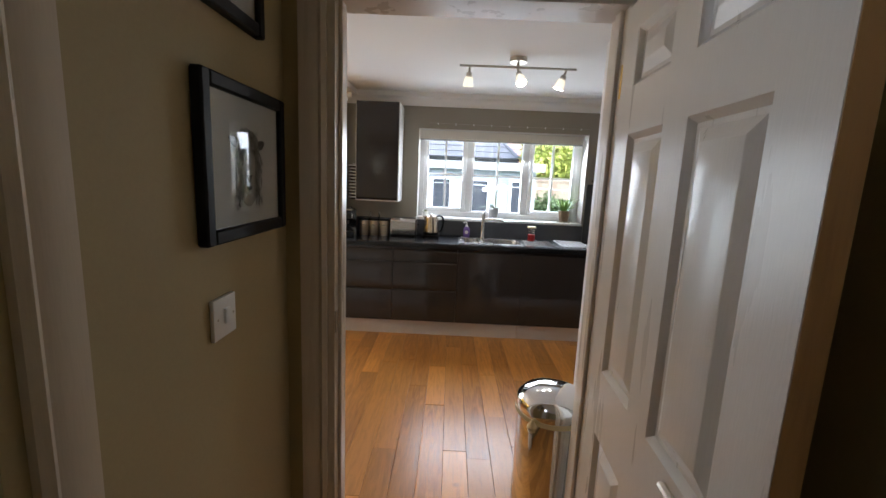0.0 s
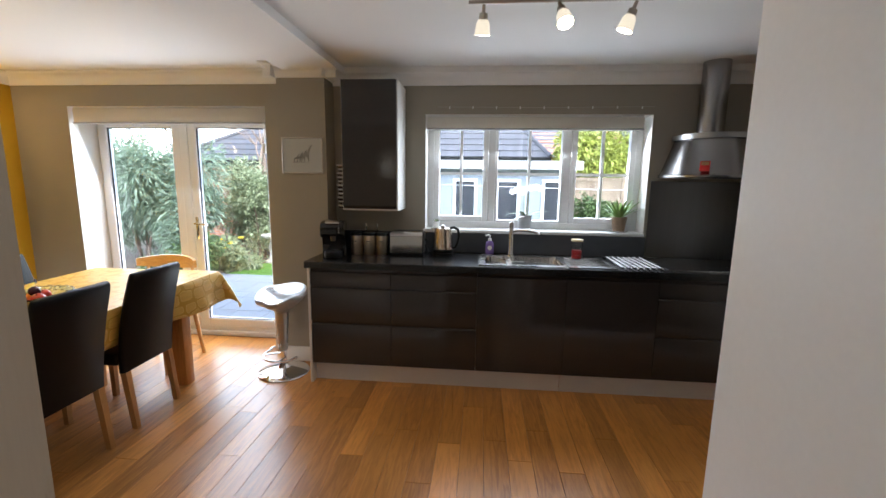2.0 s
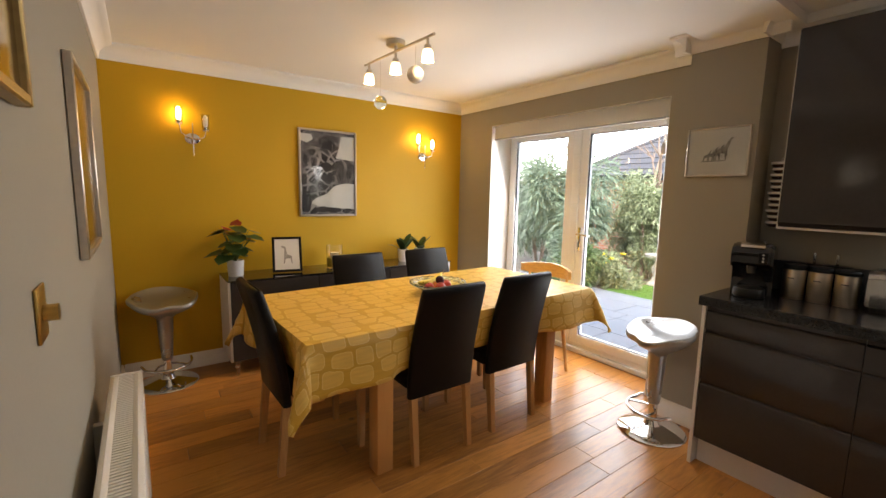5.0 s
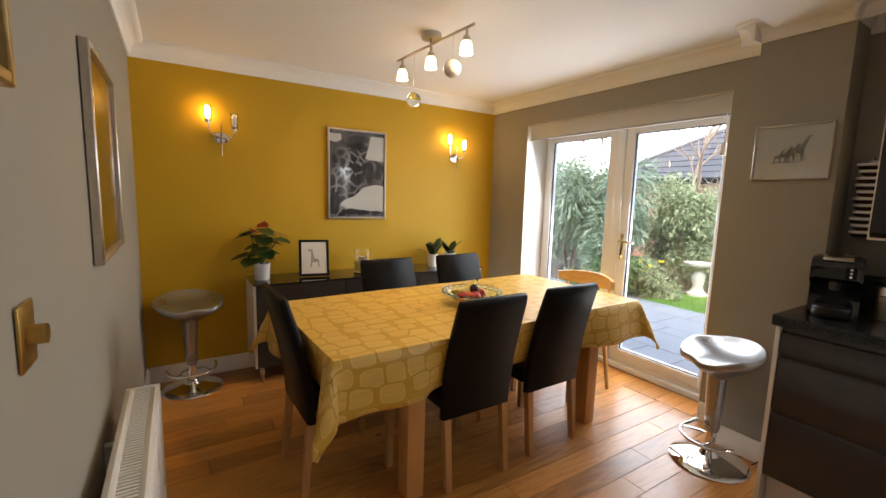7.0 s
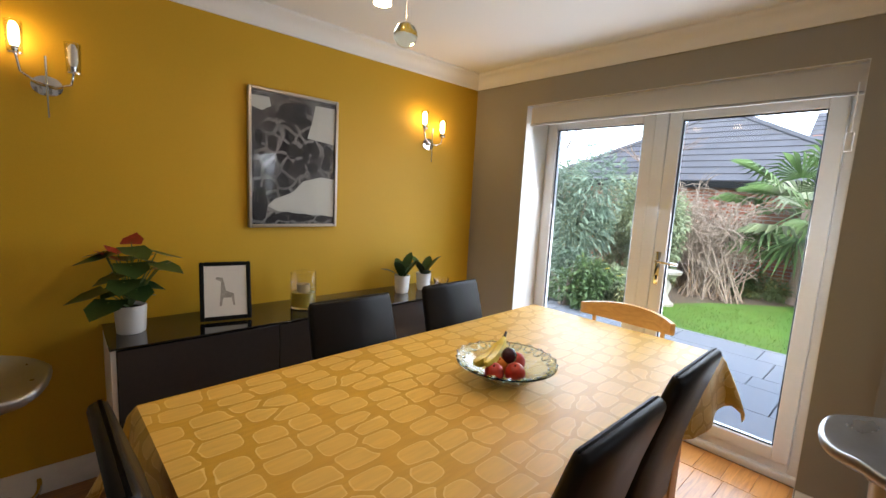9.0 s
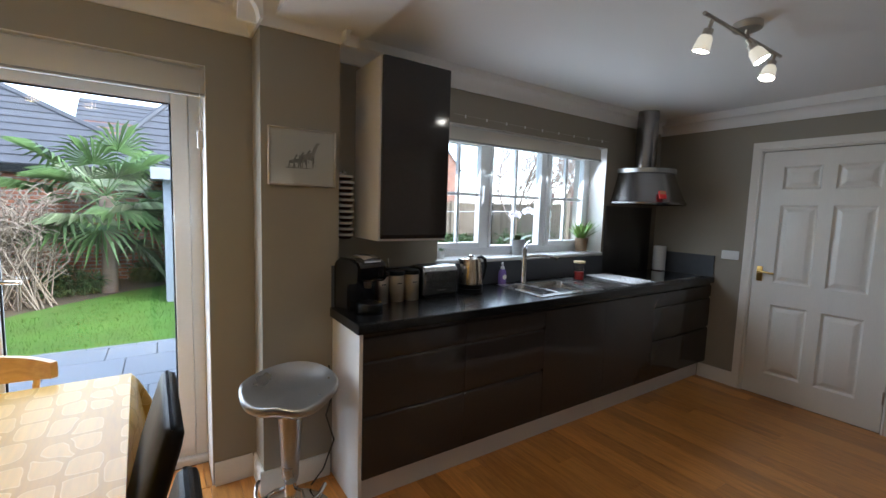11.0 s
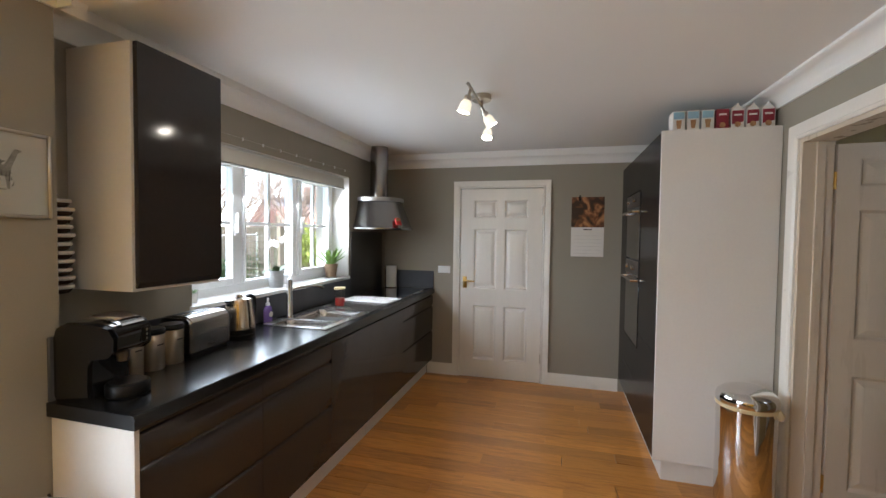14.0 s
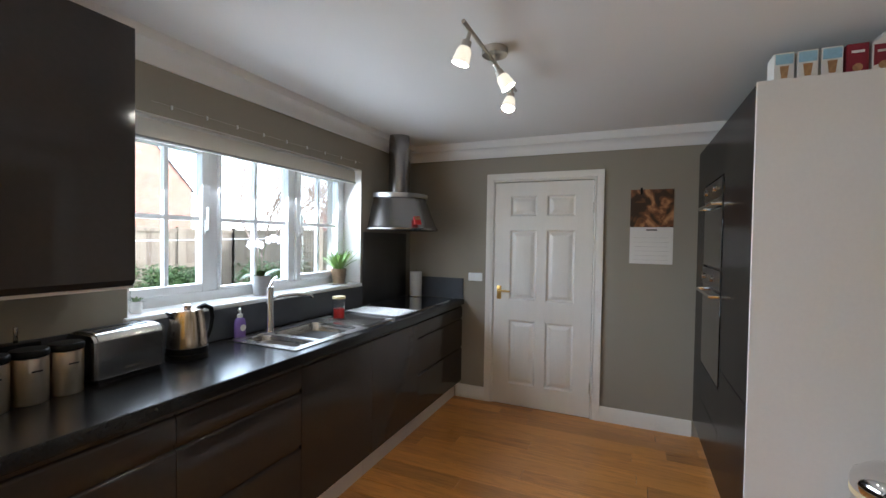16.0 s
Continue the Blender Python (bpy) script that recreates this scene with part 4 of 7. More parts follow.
# hob
t = thing("hob", pose(1.86, 4.13, 0.921), "black glass induction hob with steel edge", "hob")
part("glass", boxed(0.004, 0.766, 0.004, 0.486, 0.0, 0.006, 0.002, 1), "blackglass", t)
b = boxed(0, 0.77, 0, 0.004, 0, 0.007)
box(b, 0, 0.77, 0.486, 0.49, 0, 0.007)
box(b, 0, 0.004, 0.004, 0.486, 0, 0.007)
box(b, 0.766, 0.77, 0.004, 0.486, 0, 0.007)
part("edge", b, "steel", t)

# hood
t = thing("cooker_hood", pose(2.265, YN - 0.011, 1.545), "brushed steel chimney cooker hood with curved canopy", "cooker hood")


def bow(w, d, z, n=24, inset=0.0):
    return [(-(w) * math.cos(math.pi * k / n) * 1.0, -inset - d * (math.sin(math.pi * k / n) ** 0.6), z) for k in range(n + 1)]


b = bmesh.new()
prev = None
for w, d, z in ((0.332, 0.44, 0.0), (0.336, 0.45, 0.004), (0.336, 0.45, 0.018), (0.322, 0.435, 0.03), (0.245, 0.345, 0.255), (0.24, 0.34, 0.275)):
    ring = [b.verts.new(p) for p in bow(w, d, z)]
    if prev:
        for i in range(len(ring)):
            b.faces.new((prev[i], prev[(i + 1) % len(ring)], ring[(i + 1) % len(ring)], ring[i]))
    prev = ring
part("canopy", b, "hoodsteel", t)
b = bmesh.new()
lo, hi = [b.verts.new(p) for p in bow(0.255, 0.355, 0.275)], [b.verts.new(p) for p in bow(0.255, 0.355, 0.31)]
for i in range(len(lo)):
    b.faces.new((lo[i], lo[(i + 1) % len(lo)], hi[(i + 1) % len(lo)], hi[i]))
b.faces.new(lo)
b.faces.new(hi)
part("top_band", b, "silverplastic", t, "pale grey top band")
b = bmesh.new()
ring = [b.verts.new(p) for p in bow(0.30, 0.43, 0.012)]
b.faces.new(ring)
part("filter", b, "darksteel", t, "steel mesh grease filter")
part("chimney", lathed([(0.088, 0.31), (0.088, 0.81)], (-0.055, -0.135, 0), 32), "hoodsteel", t)
c = part("timer", boxed(-0.03, 0.03, -0.017, 0.0, -0.035, 0.035, 0.004), "red", t, "small red kitchen timer clipped to the hood")
c.matrix_basis = pose(-0.185, -0.382, 0.075, -22, 0, -32)
part("timer_screen", boxed(-0.023, 0.023, -0.0195, -0.016, 0.003, 0.028), "tan", c)

# wall cupboard
t = thing("wall_cabinet", pose(-0.455, YN - 0.002, 1.275), "wall cupboard with charcoal gloss door and white sides", "cabinet")
part("body", boxed(0.0, 0.42, -0.322, 0, 0.0, 0.935, 0.001, 1), "white", t)
part("door", prism(bmesh.new(), [(-0.345, 0.034), (-0.338, 0.026), (-0.330, 0.012), (-0.324, 0.012), (-0.324, 0.934), (-0.345, 0.934)], 0, 0.010, 0.412), "gloss", t)

# ---- tall units ----
TY = 2.20


def tall_unit(name, x0, x1, label):
    t = thing(name, pose(x0, 0, 0), label, "cabinet", "bank of tall units")
    part("body", boxed(0.001, x1 - x0 - 0.001, YS + 0.007, TY - 0.022, 0.13, 2.142), "carcass", t)
    return t, x1 - x0


def tall_front(t, w, z0, z1, name="door"):
    part(name, prism(bmesh.new(), [(TY, z0 + 0.002), (TY, z1 - 0.002), (TY - 0.02, z1 - 0.002), (TY - 0.02, z0 + 0.002)], 0, 0.0015, w - 0.0015), "tallgloss", t)


t, w = tall_unit("fridge_housing", 1.163, 1.76, "tall charcoal gloss fridge housing with two doors")
tall_front(t, w, 0.135, 0.78)
tall_front(t, w, 0.78, 2.140)
t, w = tall_unit("oven_housing", 1.76, 2.36, "tall charcoal gloss housing with two built-in ovens")
tall_front(t, w, 0.135, 0.42, "drawer_front")
tall_front(t, w, 0.42, 0.66, "drawer_front")
tall_front(t, w, 1.86, 2.14, "door")
for z0, z1 in ((0.67, 1.32), (1.33, 1.85)):
    o = part("oven", boxed(0.003, w - 0.003, TY - 0.02, TY + 0.004, z0, z1, 0.002, 1), "blackglass", t, "black glass built-in oven")
    part("control_panel", boxed(0.005, w - 0.005, TY + 0.004, TY + 0.007, z1 - 0.11, z1 - 0.005), "darksteel", o, "dark steel control panel")
    part("handle", tubed([(0.05, TY + 0.004, z1 - 0.15), (0.05, TY + 0.045, z1 - 0.15), (w - 0.05, TY + 0.045, z1 - 0.15), (w - 0.05, TY + 0.004, z1 - 0.15)], 0.009, 8), "chrome", o)
    for k in (0.16, 0.44):
        part("knob", tubed([(k, TY + 0.006, z1 - 0.055), (k, TY + 0.032, z1 - 0.055)], 0.019, 14), "chrome", o)
t, w = tall_unit("larder_unit", 2.36, 2.695, "narrow tall charcoal gloss larder unit")
tall_front(t, w, 0.135, 2.14)
solid("tall_end_panel", boxed(0, 0.018, 0, TY - YS - 0.004, 0.13, 2.146, 0.001, 1), "white", "tall white end panel beside the doorway", "panel", at=(1.144, YS + 0.004, 0))
b = boxed(1.175, 2.69, 2.13, 2.146, 0, 0.129)
box(b, 1.175, 1.191, YS + 0.02, 2.13, 0, 0.129)
solid("tall_plinth", b, "white", "white plinth below the tall units", "plinth")

# drink cartons on top of the tall units
def carton(y, style, h):
    t = thing("drink_carton", pose(1.20, y, 2.1465), {"sky": "pale blue and cream printed drink sachet box", "maroon": "maroon and white printed coffee carton", "gable": "maroon coffee carton with gabled top"}[style], "carton", "cartons on the tall units")
    w = 0.068
    part("box", boxed(0, 0.10, 0, w, 0, h, 0.001, 1), "paper" if style != "maroon" else "maroon", t)
    if style == "sky":
        part("band", boxed(-0.001, 0.0, 0.004, w - 0.004, h * 0.62, h - 0.006), "skyprint", t)
        part("cup_print", prism(bmesh.new(), [(0.024, 0.02), (0.044, 0.02), (0.050, 0.07), (0.018, 0.07)], 0, -0.002, -0.001), "tan", t)
    else:
        part("band", prism(bmesh.new(), [(0.004, 0.045), (w - 0.004, 0.03), (w - 0.004, h - 0.004), (0.004, h - 0.004)], 0, -0.001, 0.0), "maroon", t)
        part("lettering_bar", boxed(-0.002, -0.001, 0.014, w - 0.014, h * 0.70, h * 0.78), "paper", t)
        part("cup_print", lathed([(0, -0.001), (0.016, -0.001), (0.016, 0.001), (0, 0.001)], (0, 0, 0), 14), "tan", t).matrix_basis = pose(-0.0015, w / 2, 0.03, 0, 90, 0)
    if style == "gable":
        part("gable", prism(bmesh.new(), [(0.0, h), (w, h), (w / 2 + 0.004, h + 0.028), (w / 2 + 0.004, h + 0.04), (w / 2 - 0.004, h + 0.04), (w / 2 - 0.004, h + 0.028)], 0, 0.002, 0.098), "paper", t)


for k, (style, h) in enumerate((("gable", 0.115), ("gable", 0.115), ("gable", 0.115), ("maroon", 0.125), ("sky", 0.125), ("sky", 0.125), ("sky", 0.125))):
    carton(1.595 + 0.078 * k, style, h)

# ---- pedal bin ----
t = thing("pedal_bin", pose(0.93, 1.79, 0), "tall chrome pedal bin with domed lid and bin liner showing", "bin")
part("body", lathed([(0.0, 0.025), (0.135, 0.025), (0.138, 0.03), (0.140, 0.60), (0.138, 0.62)], seg=40), "chrome", t)
part("base", lathed([(0.0, 0), (0.145, 0), (0.147, 0.012), (0.141, 0.03), (0.0, 0.03)], seg=40), "blackplastic", t, "black plastic base ring")
part("liner", lathed([(0.139, 0.605), (0.145, 0.604), (0.146, 0.622), (0.139, 0.625)], seg=40), "wax", t, "cream bin liner edge")
part("lid", lathed([(0.143, 0.622), (0.145, 0.628), (0.145, 0.65), (0.138, 0.672), (0.11, 0.695), (0.06, 0.712), (0.0, 0.717)], seg=40), "chrome", t)
part("pedal", boxed(-0.17, -0.13, -0.03, 0.03, 0.012, 0.022, 0.004), "blackplastic", t)
b = bmesh.new()
lathe(b, [(0, -0.03), (0.014, -0.02), (0.02, 0.0), (0.008, 0.02), (0, 0.03)], (-0.10, -0.115, 0.60), 8)
part("liner_knot", b, "wax", t, "knotted yellow bin liner corner")

# ---- calendar, socket ----
t = thing("calendar", pose(XE - 0.001, 2.362, 1.305), "wall calendar with a brown flower photo above the month page", "calendar")
part("photo", boxed(-0.005, 0, 0, 0.305, 0.29, 0.585), "flowers", t)
pg = part("month_page", boxed(-0.004, 0, 0, 0.305, 0, 0.288), "paper", t)
for k in range(6):
    part("text_bar", boxed(-0.0046, -0.004, 0.03, 0.275, 0.03 + 0.035 * k, 0.032 + 0.035 * k), "paleink", pg)
part("month_bar", boxed(-0.0046, -0.004, 0.11, 0.19, 0.262, 0.272), "ink", pg)
part("clip", boxed(-0.012, 0, 0.22, 0.235, 0.545, 0.60), "blackplastic", t)
t = thing("wall_switch", pose(XE - 0.001, 3.895, 1.095), "white fused switch on the wall beside the door", "switch")
part("plate", boxed(-0.012, 0, 0, 0.135, 0, 0.075, 0.004), "upvc", t)
part("rocker", boxed(-0.017, -0.012, 0.02, 0.05, 0.02, 0.055, 0.002), "upvc", t)


# ---- ceiling spot bars ----
def spot_bar(name, at, rz, heads, kind):
    t = thing(name, at @ pose(0, 0, 0, 0, 0, rz), {"cool": "satin nickel three-spot ceiling bar with frosted shades, switched on", "warm": "satin nickel three-light ceiling bar with frosted shades and hanging glass balls"}[kind], "ceiling light")
    part("canopy", lathed([(0.0, -0.03), (0.058, -0.03), (0.06, -0.026), (0.06, 0)], seg=32), "nickel", t)
    part("bar", tubed([(-0.40, 0, -0.062), (0.40, 0, -0.062)], 0.008, 10), "nickel", t)
    part("stem", tubed([(0, 0, -0.03), (0, 0, -0.062)], 0.009, 10), "nickel", t)
    for x, dx, dy, lit in heads:
        d = Vector((dx, dy, -1)).normalized()
        m = Matrix.Translation((x, 0, -0.072)) @ (Vector((0, 0, -1)).rotation_difference(d).to_matrix().to_4x4())
        h = part("head", lathed([(0.0, -0.0), (0.008, -0.0), (0.008, -0.03), (0.019, -0.035), (0.021, -0.065), (0.0, -0.065)], seg=20), "nickel", t)
        h.matrix_basis = m
        part("shade", lathed([(0.022, -0.06), (0.030, -0.075), (0.036, -0.125), (0.034, -0.125), (0.028, -0.077), (0.018, -0.064)], seg=24), "frost" if kind == "cool" else "lampsoft", h, "frosted glass shade")
        part("bulb", lathed([(0.0, -0.07), (0.024, -0.078), (0.030, -0.118), (0.0, -0.121)], seg=20), ("lampspot" if kind == "cool" else "lampdine") if lit else "frost", h, "glowing bulb" if lit else "")
    return t


spot_bar("kitchen_spot_bar", pose(0.90, 3.26, ZC), 0, ((-0.33, -0.05, 0.3, True), (0.0, 0.2, -0.6, True), (0.33, -0.35, 0.1, True)), "cool")
dl = spot_bar("dining_light_bar", pose(-2.17, 3.12, ZC), 3, ((-0.34, 0, 0, True), (0.0, 0, 0, True), (0.34, 0, 0, True)), "warm")
for x, z, r in ((-0.19, -0.345, 0.045), (0.22, -0.245, 0.05)):
    g = part("glass_ball", lathed([(0, -r)] + [(r * math.sin(radians(a)), -r * math.cos(radians(a))) for a in range(15, 180, 15)] + [(0, r)], (x, 0, z), 24), "greenglass" if x < 0 else "marble", dl, "hanging marbled glass ball")
    part("thread", tubed([(x, 0, z + r), (x, 0, -0.062)], 0.001, 5), "nickel", g)


# ---- dining table ----
TM = pose(-1.985, 3.31, 0, 0, 0, 1.9)
t = thing("dining_table", TM, "honey oak dining table with square legs", "table")
part("tabletop", boxed(-0.50, 0.50, -1.02, 1.02, 0.715, 0.752, 0.004), "leg", t)
for sx in (-1, 1):
    for sy in (-1, 1):
        part("leg", boxed(sx * 0.445 - 0.045, sx * 0.445 + 0.045, sy * 0.64 - 0.045, sy * 0.64 + 0.045, 0, 0.715, 0.004), "leg", t)
part("apron", boxed(-0.43, 0.43, -0.66, 0.66, 0.63, 0.714), "leg", t)


def tablecloth():
    """A draped cloth: flat on top, hanging with soft folds and longer at the corners."""
    bm = bmesh.new()
    uv = bm.loops.layers.uv.new("UVMap")
    hw, hl, drop = 0.512, 1.035, 0.24
    nx, ny, nd = 26, 52, 9
    us = [-hw - drop + drop * k / nd for k in range(nd)] + [-hw + 2 * hw * k / nx for k in range(nx + 1)] + [hw + drop * (k + 1) / nd for k in range(nd)]
    vs = [-hl - drop + drop * k / nd for k in range(nd)] + [-hl + 2 * hl * k / ny for k in range(ny + 1)] + [hl + drop * (k + 1) / nd for k in range(nd)]
    grid = []
    for u in us:
        row = []
        for v in vs:
            ox, oy = max(abs(u) - hw, 0), max(abs(v) - hl, 0)
            sx, sy = (1 if u > 0 else -1), (1 if v > 0 else -1)
            d = math.hypot(ox, oy)
            x, y = min(max(u, -hw), hw), min(max(v, -hl), hl)
            soft = 0.012
            z = 0.760 - max(d - soft * 0.4, 0) + 0.0
            if d > 0:
                flare = soft * min(d / 0.03, 1) + 0.13 * d + 0.012 * math.sin(17 * (u if oy > ox else v) + 1.3) * d / drop
                if ox > 0 and oy > 0:
                    ang = math.atan2(oy, ox)
                    c = math.sin(2 * ang)
                    flare += 0.30 * d * c
                    x, y = x + sx * flare * (math.cos(ang) if c > 0.3 else (1 if ox > oy else 0.2)), y + sy * flare * (math.sin(ang) if c > 0.3 else (1 if oy > ox else 0.2))
                    z = 0.760 - d * (0.95 + 0.02 * c)
                elif ox > 0:
                    tuck = max(0.0, 1 - (abs(v + 0.02) / 0.62) ** 6)
                    x += sx * (flare * (1 - tuck) + tuck * (0.006 - 0.22 * d))
                else:
                    tuck = max(0.0, 1 - (abs(u - 0.1) / 0.34) ** 6) if v < 0 else 0.0
                    y += sy * (flare * (1 - tuck) + tuck * (0.006 - 0.22 * d))
            else:
                z += 0.0012 * math.sin(9 * u + 3) * math.sin(5 * v)
            row.append((bm.verts.new((x, y, z)), (u, v)))
        grid.append(row)
    for i in range(len(us) - 1):
        for j in range(len(vs) - 1):
            q = (grid[i][j], grid[i + 1][j], grid[i + 1][j + 1], grid[i][j + 1])
            f = bm.faces.new([p[0] for p in q])
            for loop, p in zip(f.loops, q):
                loop[uv].uv = (p[1][1], p[1][0])
    return bm


tc = solid("tablecloth", tablecloth(), "cloth", "yellow tablecloth printed with pale rounded stones", "tablecloth")
tc.matrix_world = TM
th = tc.modifiers.new("thickness", "SOLIDIFY")
th.thickness, th.offset = 0.002, 1


# ---- leather chairs ----
def dining_chair():
    """Faces local +y; the rear legs stand at y -0.2."""
    t = thing("dining_chair", pose(0, 0, 0), "high-backed black faux-leather dining chair with oak legs", "chair", "chairs round the table")
    part("seat", boxed(-0.205, 0.205, -0.18, 0.24, 0.40, 0.475, 0.018, 3), "leather", t)
    bm = bmesh.new()
    rings = []
    for z, y, th, w in ((0.36, -0.178, 0.042, 0.205), (0.45, -0.182, 0.044, 0.207), (0.62, -0.205, 0.046, 0.206), (0.78, -0.243, 0.046, 0.203), (0.905, -0.281, 0.044, 0.200), (0.938, -0.291, 0.041, 0.198), (0.952, -0.296, 0.032, 0.195), (0.957, -0.301, 0.016, 0.190)):
        r = 0.012
        rings.append([bm.verts.new(p) for p in ((-w + r, y, z), (w - r, y, z), (w, y - r, z), (w, y - th + r, z), (w - r, y - th, z), (-w + r, y - th, z), (-w, y - th + r, z), (-w, y - r, z))])
    for a, c in zip(rings, rings[1:]):
        for i in range(8):
            bm.faces.new((a[i], a[(i + 1) % 8], c[(i + 1) % 8], c[i]))
    bm.faces.new(rings[0])
    bm.faces.new(rings[-1])
    bk = part("backrest", bm, "leather", t, smooth=60)
    for x in (-0.207, 0.207):
        part("seam", tubed([(x * 0.985, -0.205, 0.45), (x * 0.985, -0.232, 0.62), (x * 0.97, -0.270, 0.78), (x * 0.955, -0.307, 0.905)], 0.0025, 5), "leather", bk)
    for x in (-0.175, 0.175):
        bm = bmesh.new()
        r1 = [bm.verts.new((x + a * 0.019, -0.197 + c * 0.019, 0.40)) for a, c in ((-1, -1), (1, -1), (1, 1), (-1, 1))]
        r0 = [bm.verts.new((x + a * 0.015, -0.235 + c * 0.016, 0.0)) for a, c in ((-1, -1), (1, -1), (1, 1), (-1, 1))]
        for i in range(4):
            bm.faces.new((r0[i], r0[(i + 1) % 4], r1[(i + 1) % 4], r1[i]))
        bm.faces.new(r0[::-1])
        bm.faces.new(r1)
        part("leg", bm, "chairleg", t)
        bm = bmesh.new()
        r1 = [bm.verts.new((x + a * 0.02, 0.205 + c * 0.02, 0.40)) for a, c in ((-1, -1), (1, -1), (1, 1), (-1, 1))]
        r0 = [bm.verts.new((x + a * 0.015, 0.205 + c * 0.015, 0.0)) for a, c in ((-1, -1), (1, -1), (1, 1), (-1, 1))]
        for i in range(4):
            bm.faces.new((r0[i], r0[(i + 1) % 4], r1[(i + 1) % 4], r1[i]))
        bm.faces.new(r0[::-1])
        bm.faces.new(r1)
        part("leg", bm, "chairleg", t)
    return t


ch = dining_chair()
ch.matrix_world = pose(-1.675, 3.02, 0, 0, 0, 90)
copy_thing(ch, pose(-1.695, 3.565, 0, 0, 0, 91))
copy_thing(ch, pose(-2.285, 3.05, 0, 0, 0, -90))
copy_thing(ch, pose(-2.305, 3.67, 0, 0, 0, -89))
copy_thing(ch, pose(-1.93, 2.475, 0, 0, 0, 2))

# wooden chair at the far end, facing the room
t = thing("wooden_chair", pose(-2.0, 4.30, 0), "light beech chair with a curved top rail", "chair", "chairs round the table")
bm = bmesh.new()
rings = []
for k in range(17):
    a = radians(-50 + 100 * k / 16)
    x, y = 0.335 * math.sin(a), -0.06 + 0.28 * math.cos(a)
    hgt = 0.028 + 0.027 * math.cos(a * 1.7)
    n = Vector((math.sin(a), math.cos(a), 0))
    rings.append([bm.verts.new(Vector((x, y, 0.80)) + n * i + Vector((0, 0, z))) for i, z in ((-0.011, -hgt), (0.011, -hgt), (0.013, 0), (0.011, hgt), (-0.011, hgt), (-0.013, 0))])
for a, c in zip(rings, rings[1:]):
    for i in range(6):
        bm.faces.new((a[i], a[(i + 1) % 6], c[(i + 1) % 6], c[i]))
bm.faces.new(rings[0])
bm.faces.new(rings[-1])
part("top_rail", bm, "rail", t, smooth=50)
part("seat", boxed(-0.21, 0.21, -0.24, 0.17, 0.43, 0.455, 0.010, 3), "rail", t)
for sx in (-1, 1):
    part("leg", tubed([(sx * 0.22, 0.20, 0.0), (sx * 0.19, 0.15, 0.43)], 0.014, 10, 0.018), "rail", t)
    part("leg", tubed([(sx * 0.22, -0.24, 0.0), (sx * 0.18, -0.19, 0.43)], 0.013, 10, 0.018), "rail", t)
    part("back_post", tubed([(sx * 0.17, 0.14, 0.44), (sx * 0.20, 0.175, 0.80)], 0.013, 10, 0.011), "rail", t)


# ---- bar stools ----
def bar_stool(m, label):
    t = thing("bar_stool", m, label, "stool", "bar stools")
    part("base", lathed([(0.0, 0.0), (0.19, 0.0), (0.193, 0.006), (0.185, 0.014), (0.12, 0.026), (0.05, 0.045), (0.034, 0.075), (0.0, 0.075)], seg=48), "chrome", t)
    part("gas_column", lathed([(0.026, 0.07), (0.026, 0.22)], seg=20), "chrome", t)
    part("sleeve", lathed([(0.0, 0.18), (0.030, 0.18), (0.036, 0.20), (0.052, 0.50), (0.075, 0.545), (0.0, 0.545)], seg=28), "silverplastic", t)
    f = part("footrest", tubed([(0.155 * math.cos(radians(a)), 0.02 + 0.165 * math.sin(radians(a)), 0.145 + (0.012 if abs(a + 90) > 70 else 0)) for a in range(-180, 10, 10)], 0.009, 10), "chrome", t)
    part("footrest_arm", tubed([(-0.026, 0, 0.145), (-0.06, -0.02, 0.145), (-0.10, -0.095, 0.145)], 0.007, 8), "chrome", f)
    part("footrest_arm", tubed([(0.026, 0, 0.145), (0.06, -0.02, 0.145), (0.10, -0.095, 0.145)], 0.007, 8), "chrome", f)
    bm = bmesh.new()
    n = 40
    rings = []
    for s_, sink in ((0.12, 0), (0.3, 0), (0.5, 0), (0.68, 0), (0.82, 0), (0.92, 0), (0.975, 0.001), (1.0, 0.007), (1.005, 0.016), (0.985, 0.025), (0.90, 0.034), (0.72, 0.046), (0.52, 0.058), (0.36, 0.07), (0.25, 0.085)):
        ring = []
        for i in range(n):
            a = 2 * math.pi * i / n
            c, d = math.cos(a), math.sin(a)
            rim = 0.050 * abs(c) ** (2 if d > 0 else 4) + (0.085 * d ** 2 if d > 0 else (0.014 * math.exp(-(c / 0.28) ** 2) - 0.012) * d * d)
            waist = 1 - (0.16 * math.exp(-(c / 0.5) ** 2) if d < 0 else 0.0)
            z = 0.605 + rim * min(s_, 1.0) ** 2.2 - 1.35 * sink
            ring.append(bm.verts.new((0.215 * s_ * c, 0.185 * s_ * d * waist, z)))
        rings.append(ring)
    cv = bm.verts.new((0, 0, 0.605))
    for i in range(n):
        bm.faces.new((cv, rings[0][i], rings[0][(i + 1) % n]))
    for a, d in zip(rings, rings[1:]):
        for i in range(n):
            bm.faces.new((a[i], a[(i + 1) % n], d[(i + 1) % n], d[i]))
    bm.faces.new(rings[-1])
    part("seat", bm, "silverplastic", t, smooth=70)
    return t


bar_stool(pose(-0.925, 4.225, 0, 0, 0, -34), "silver bar stool with chrome trumpet base beside the base units")
bar_stool(pose(-3.24, 1.85, 0, 0, 0, 100), "silver bar stool with chrome base in the corner")

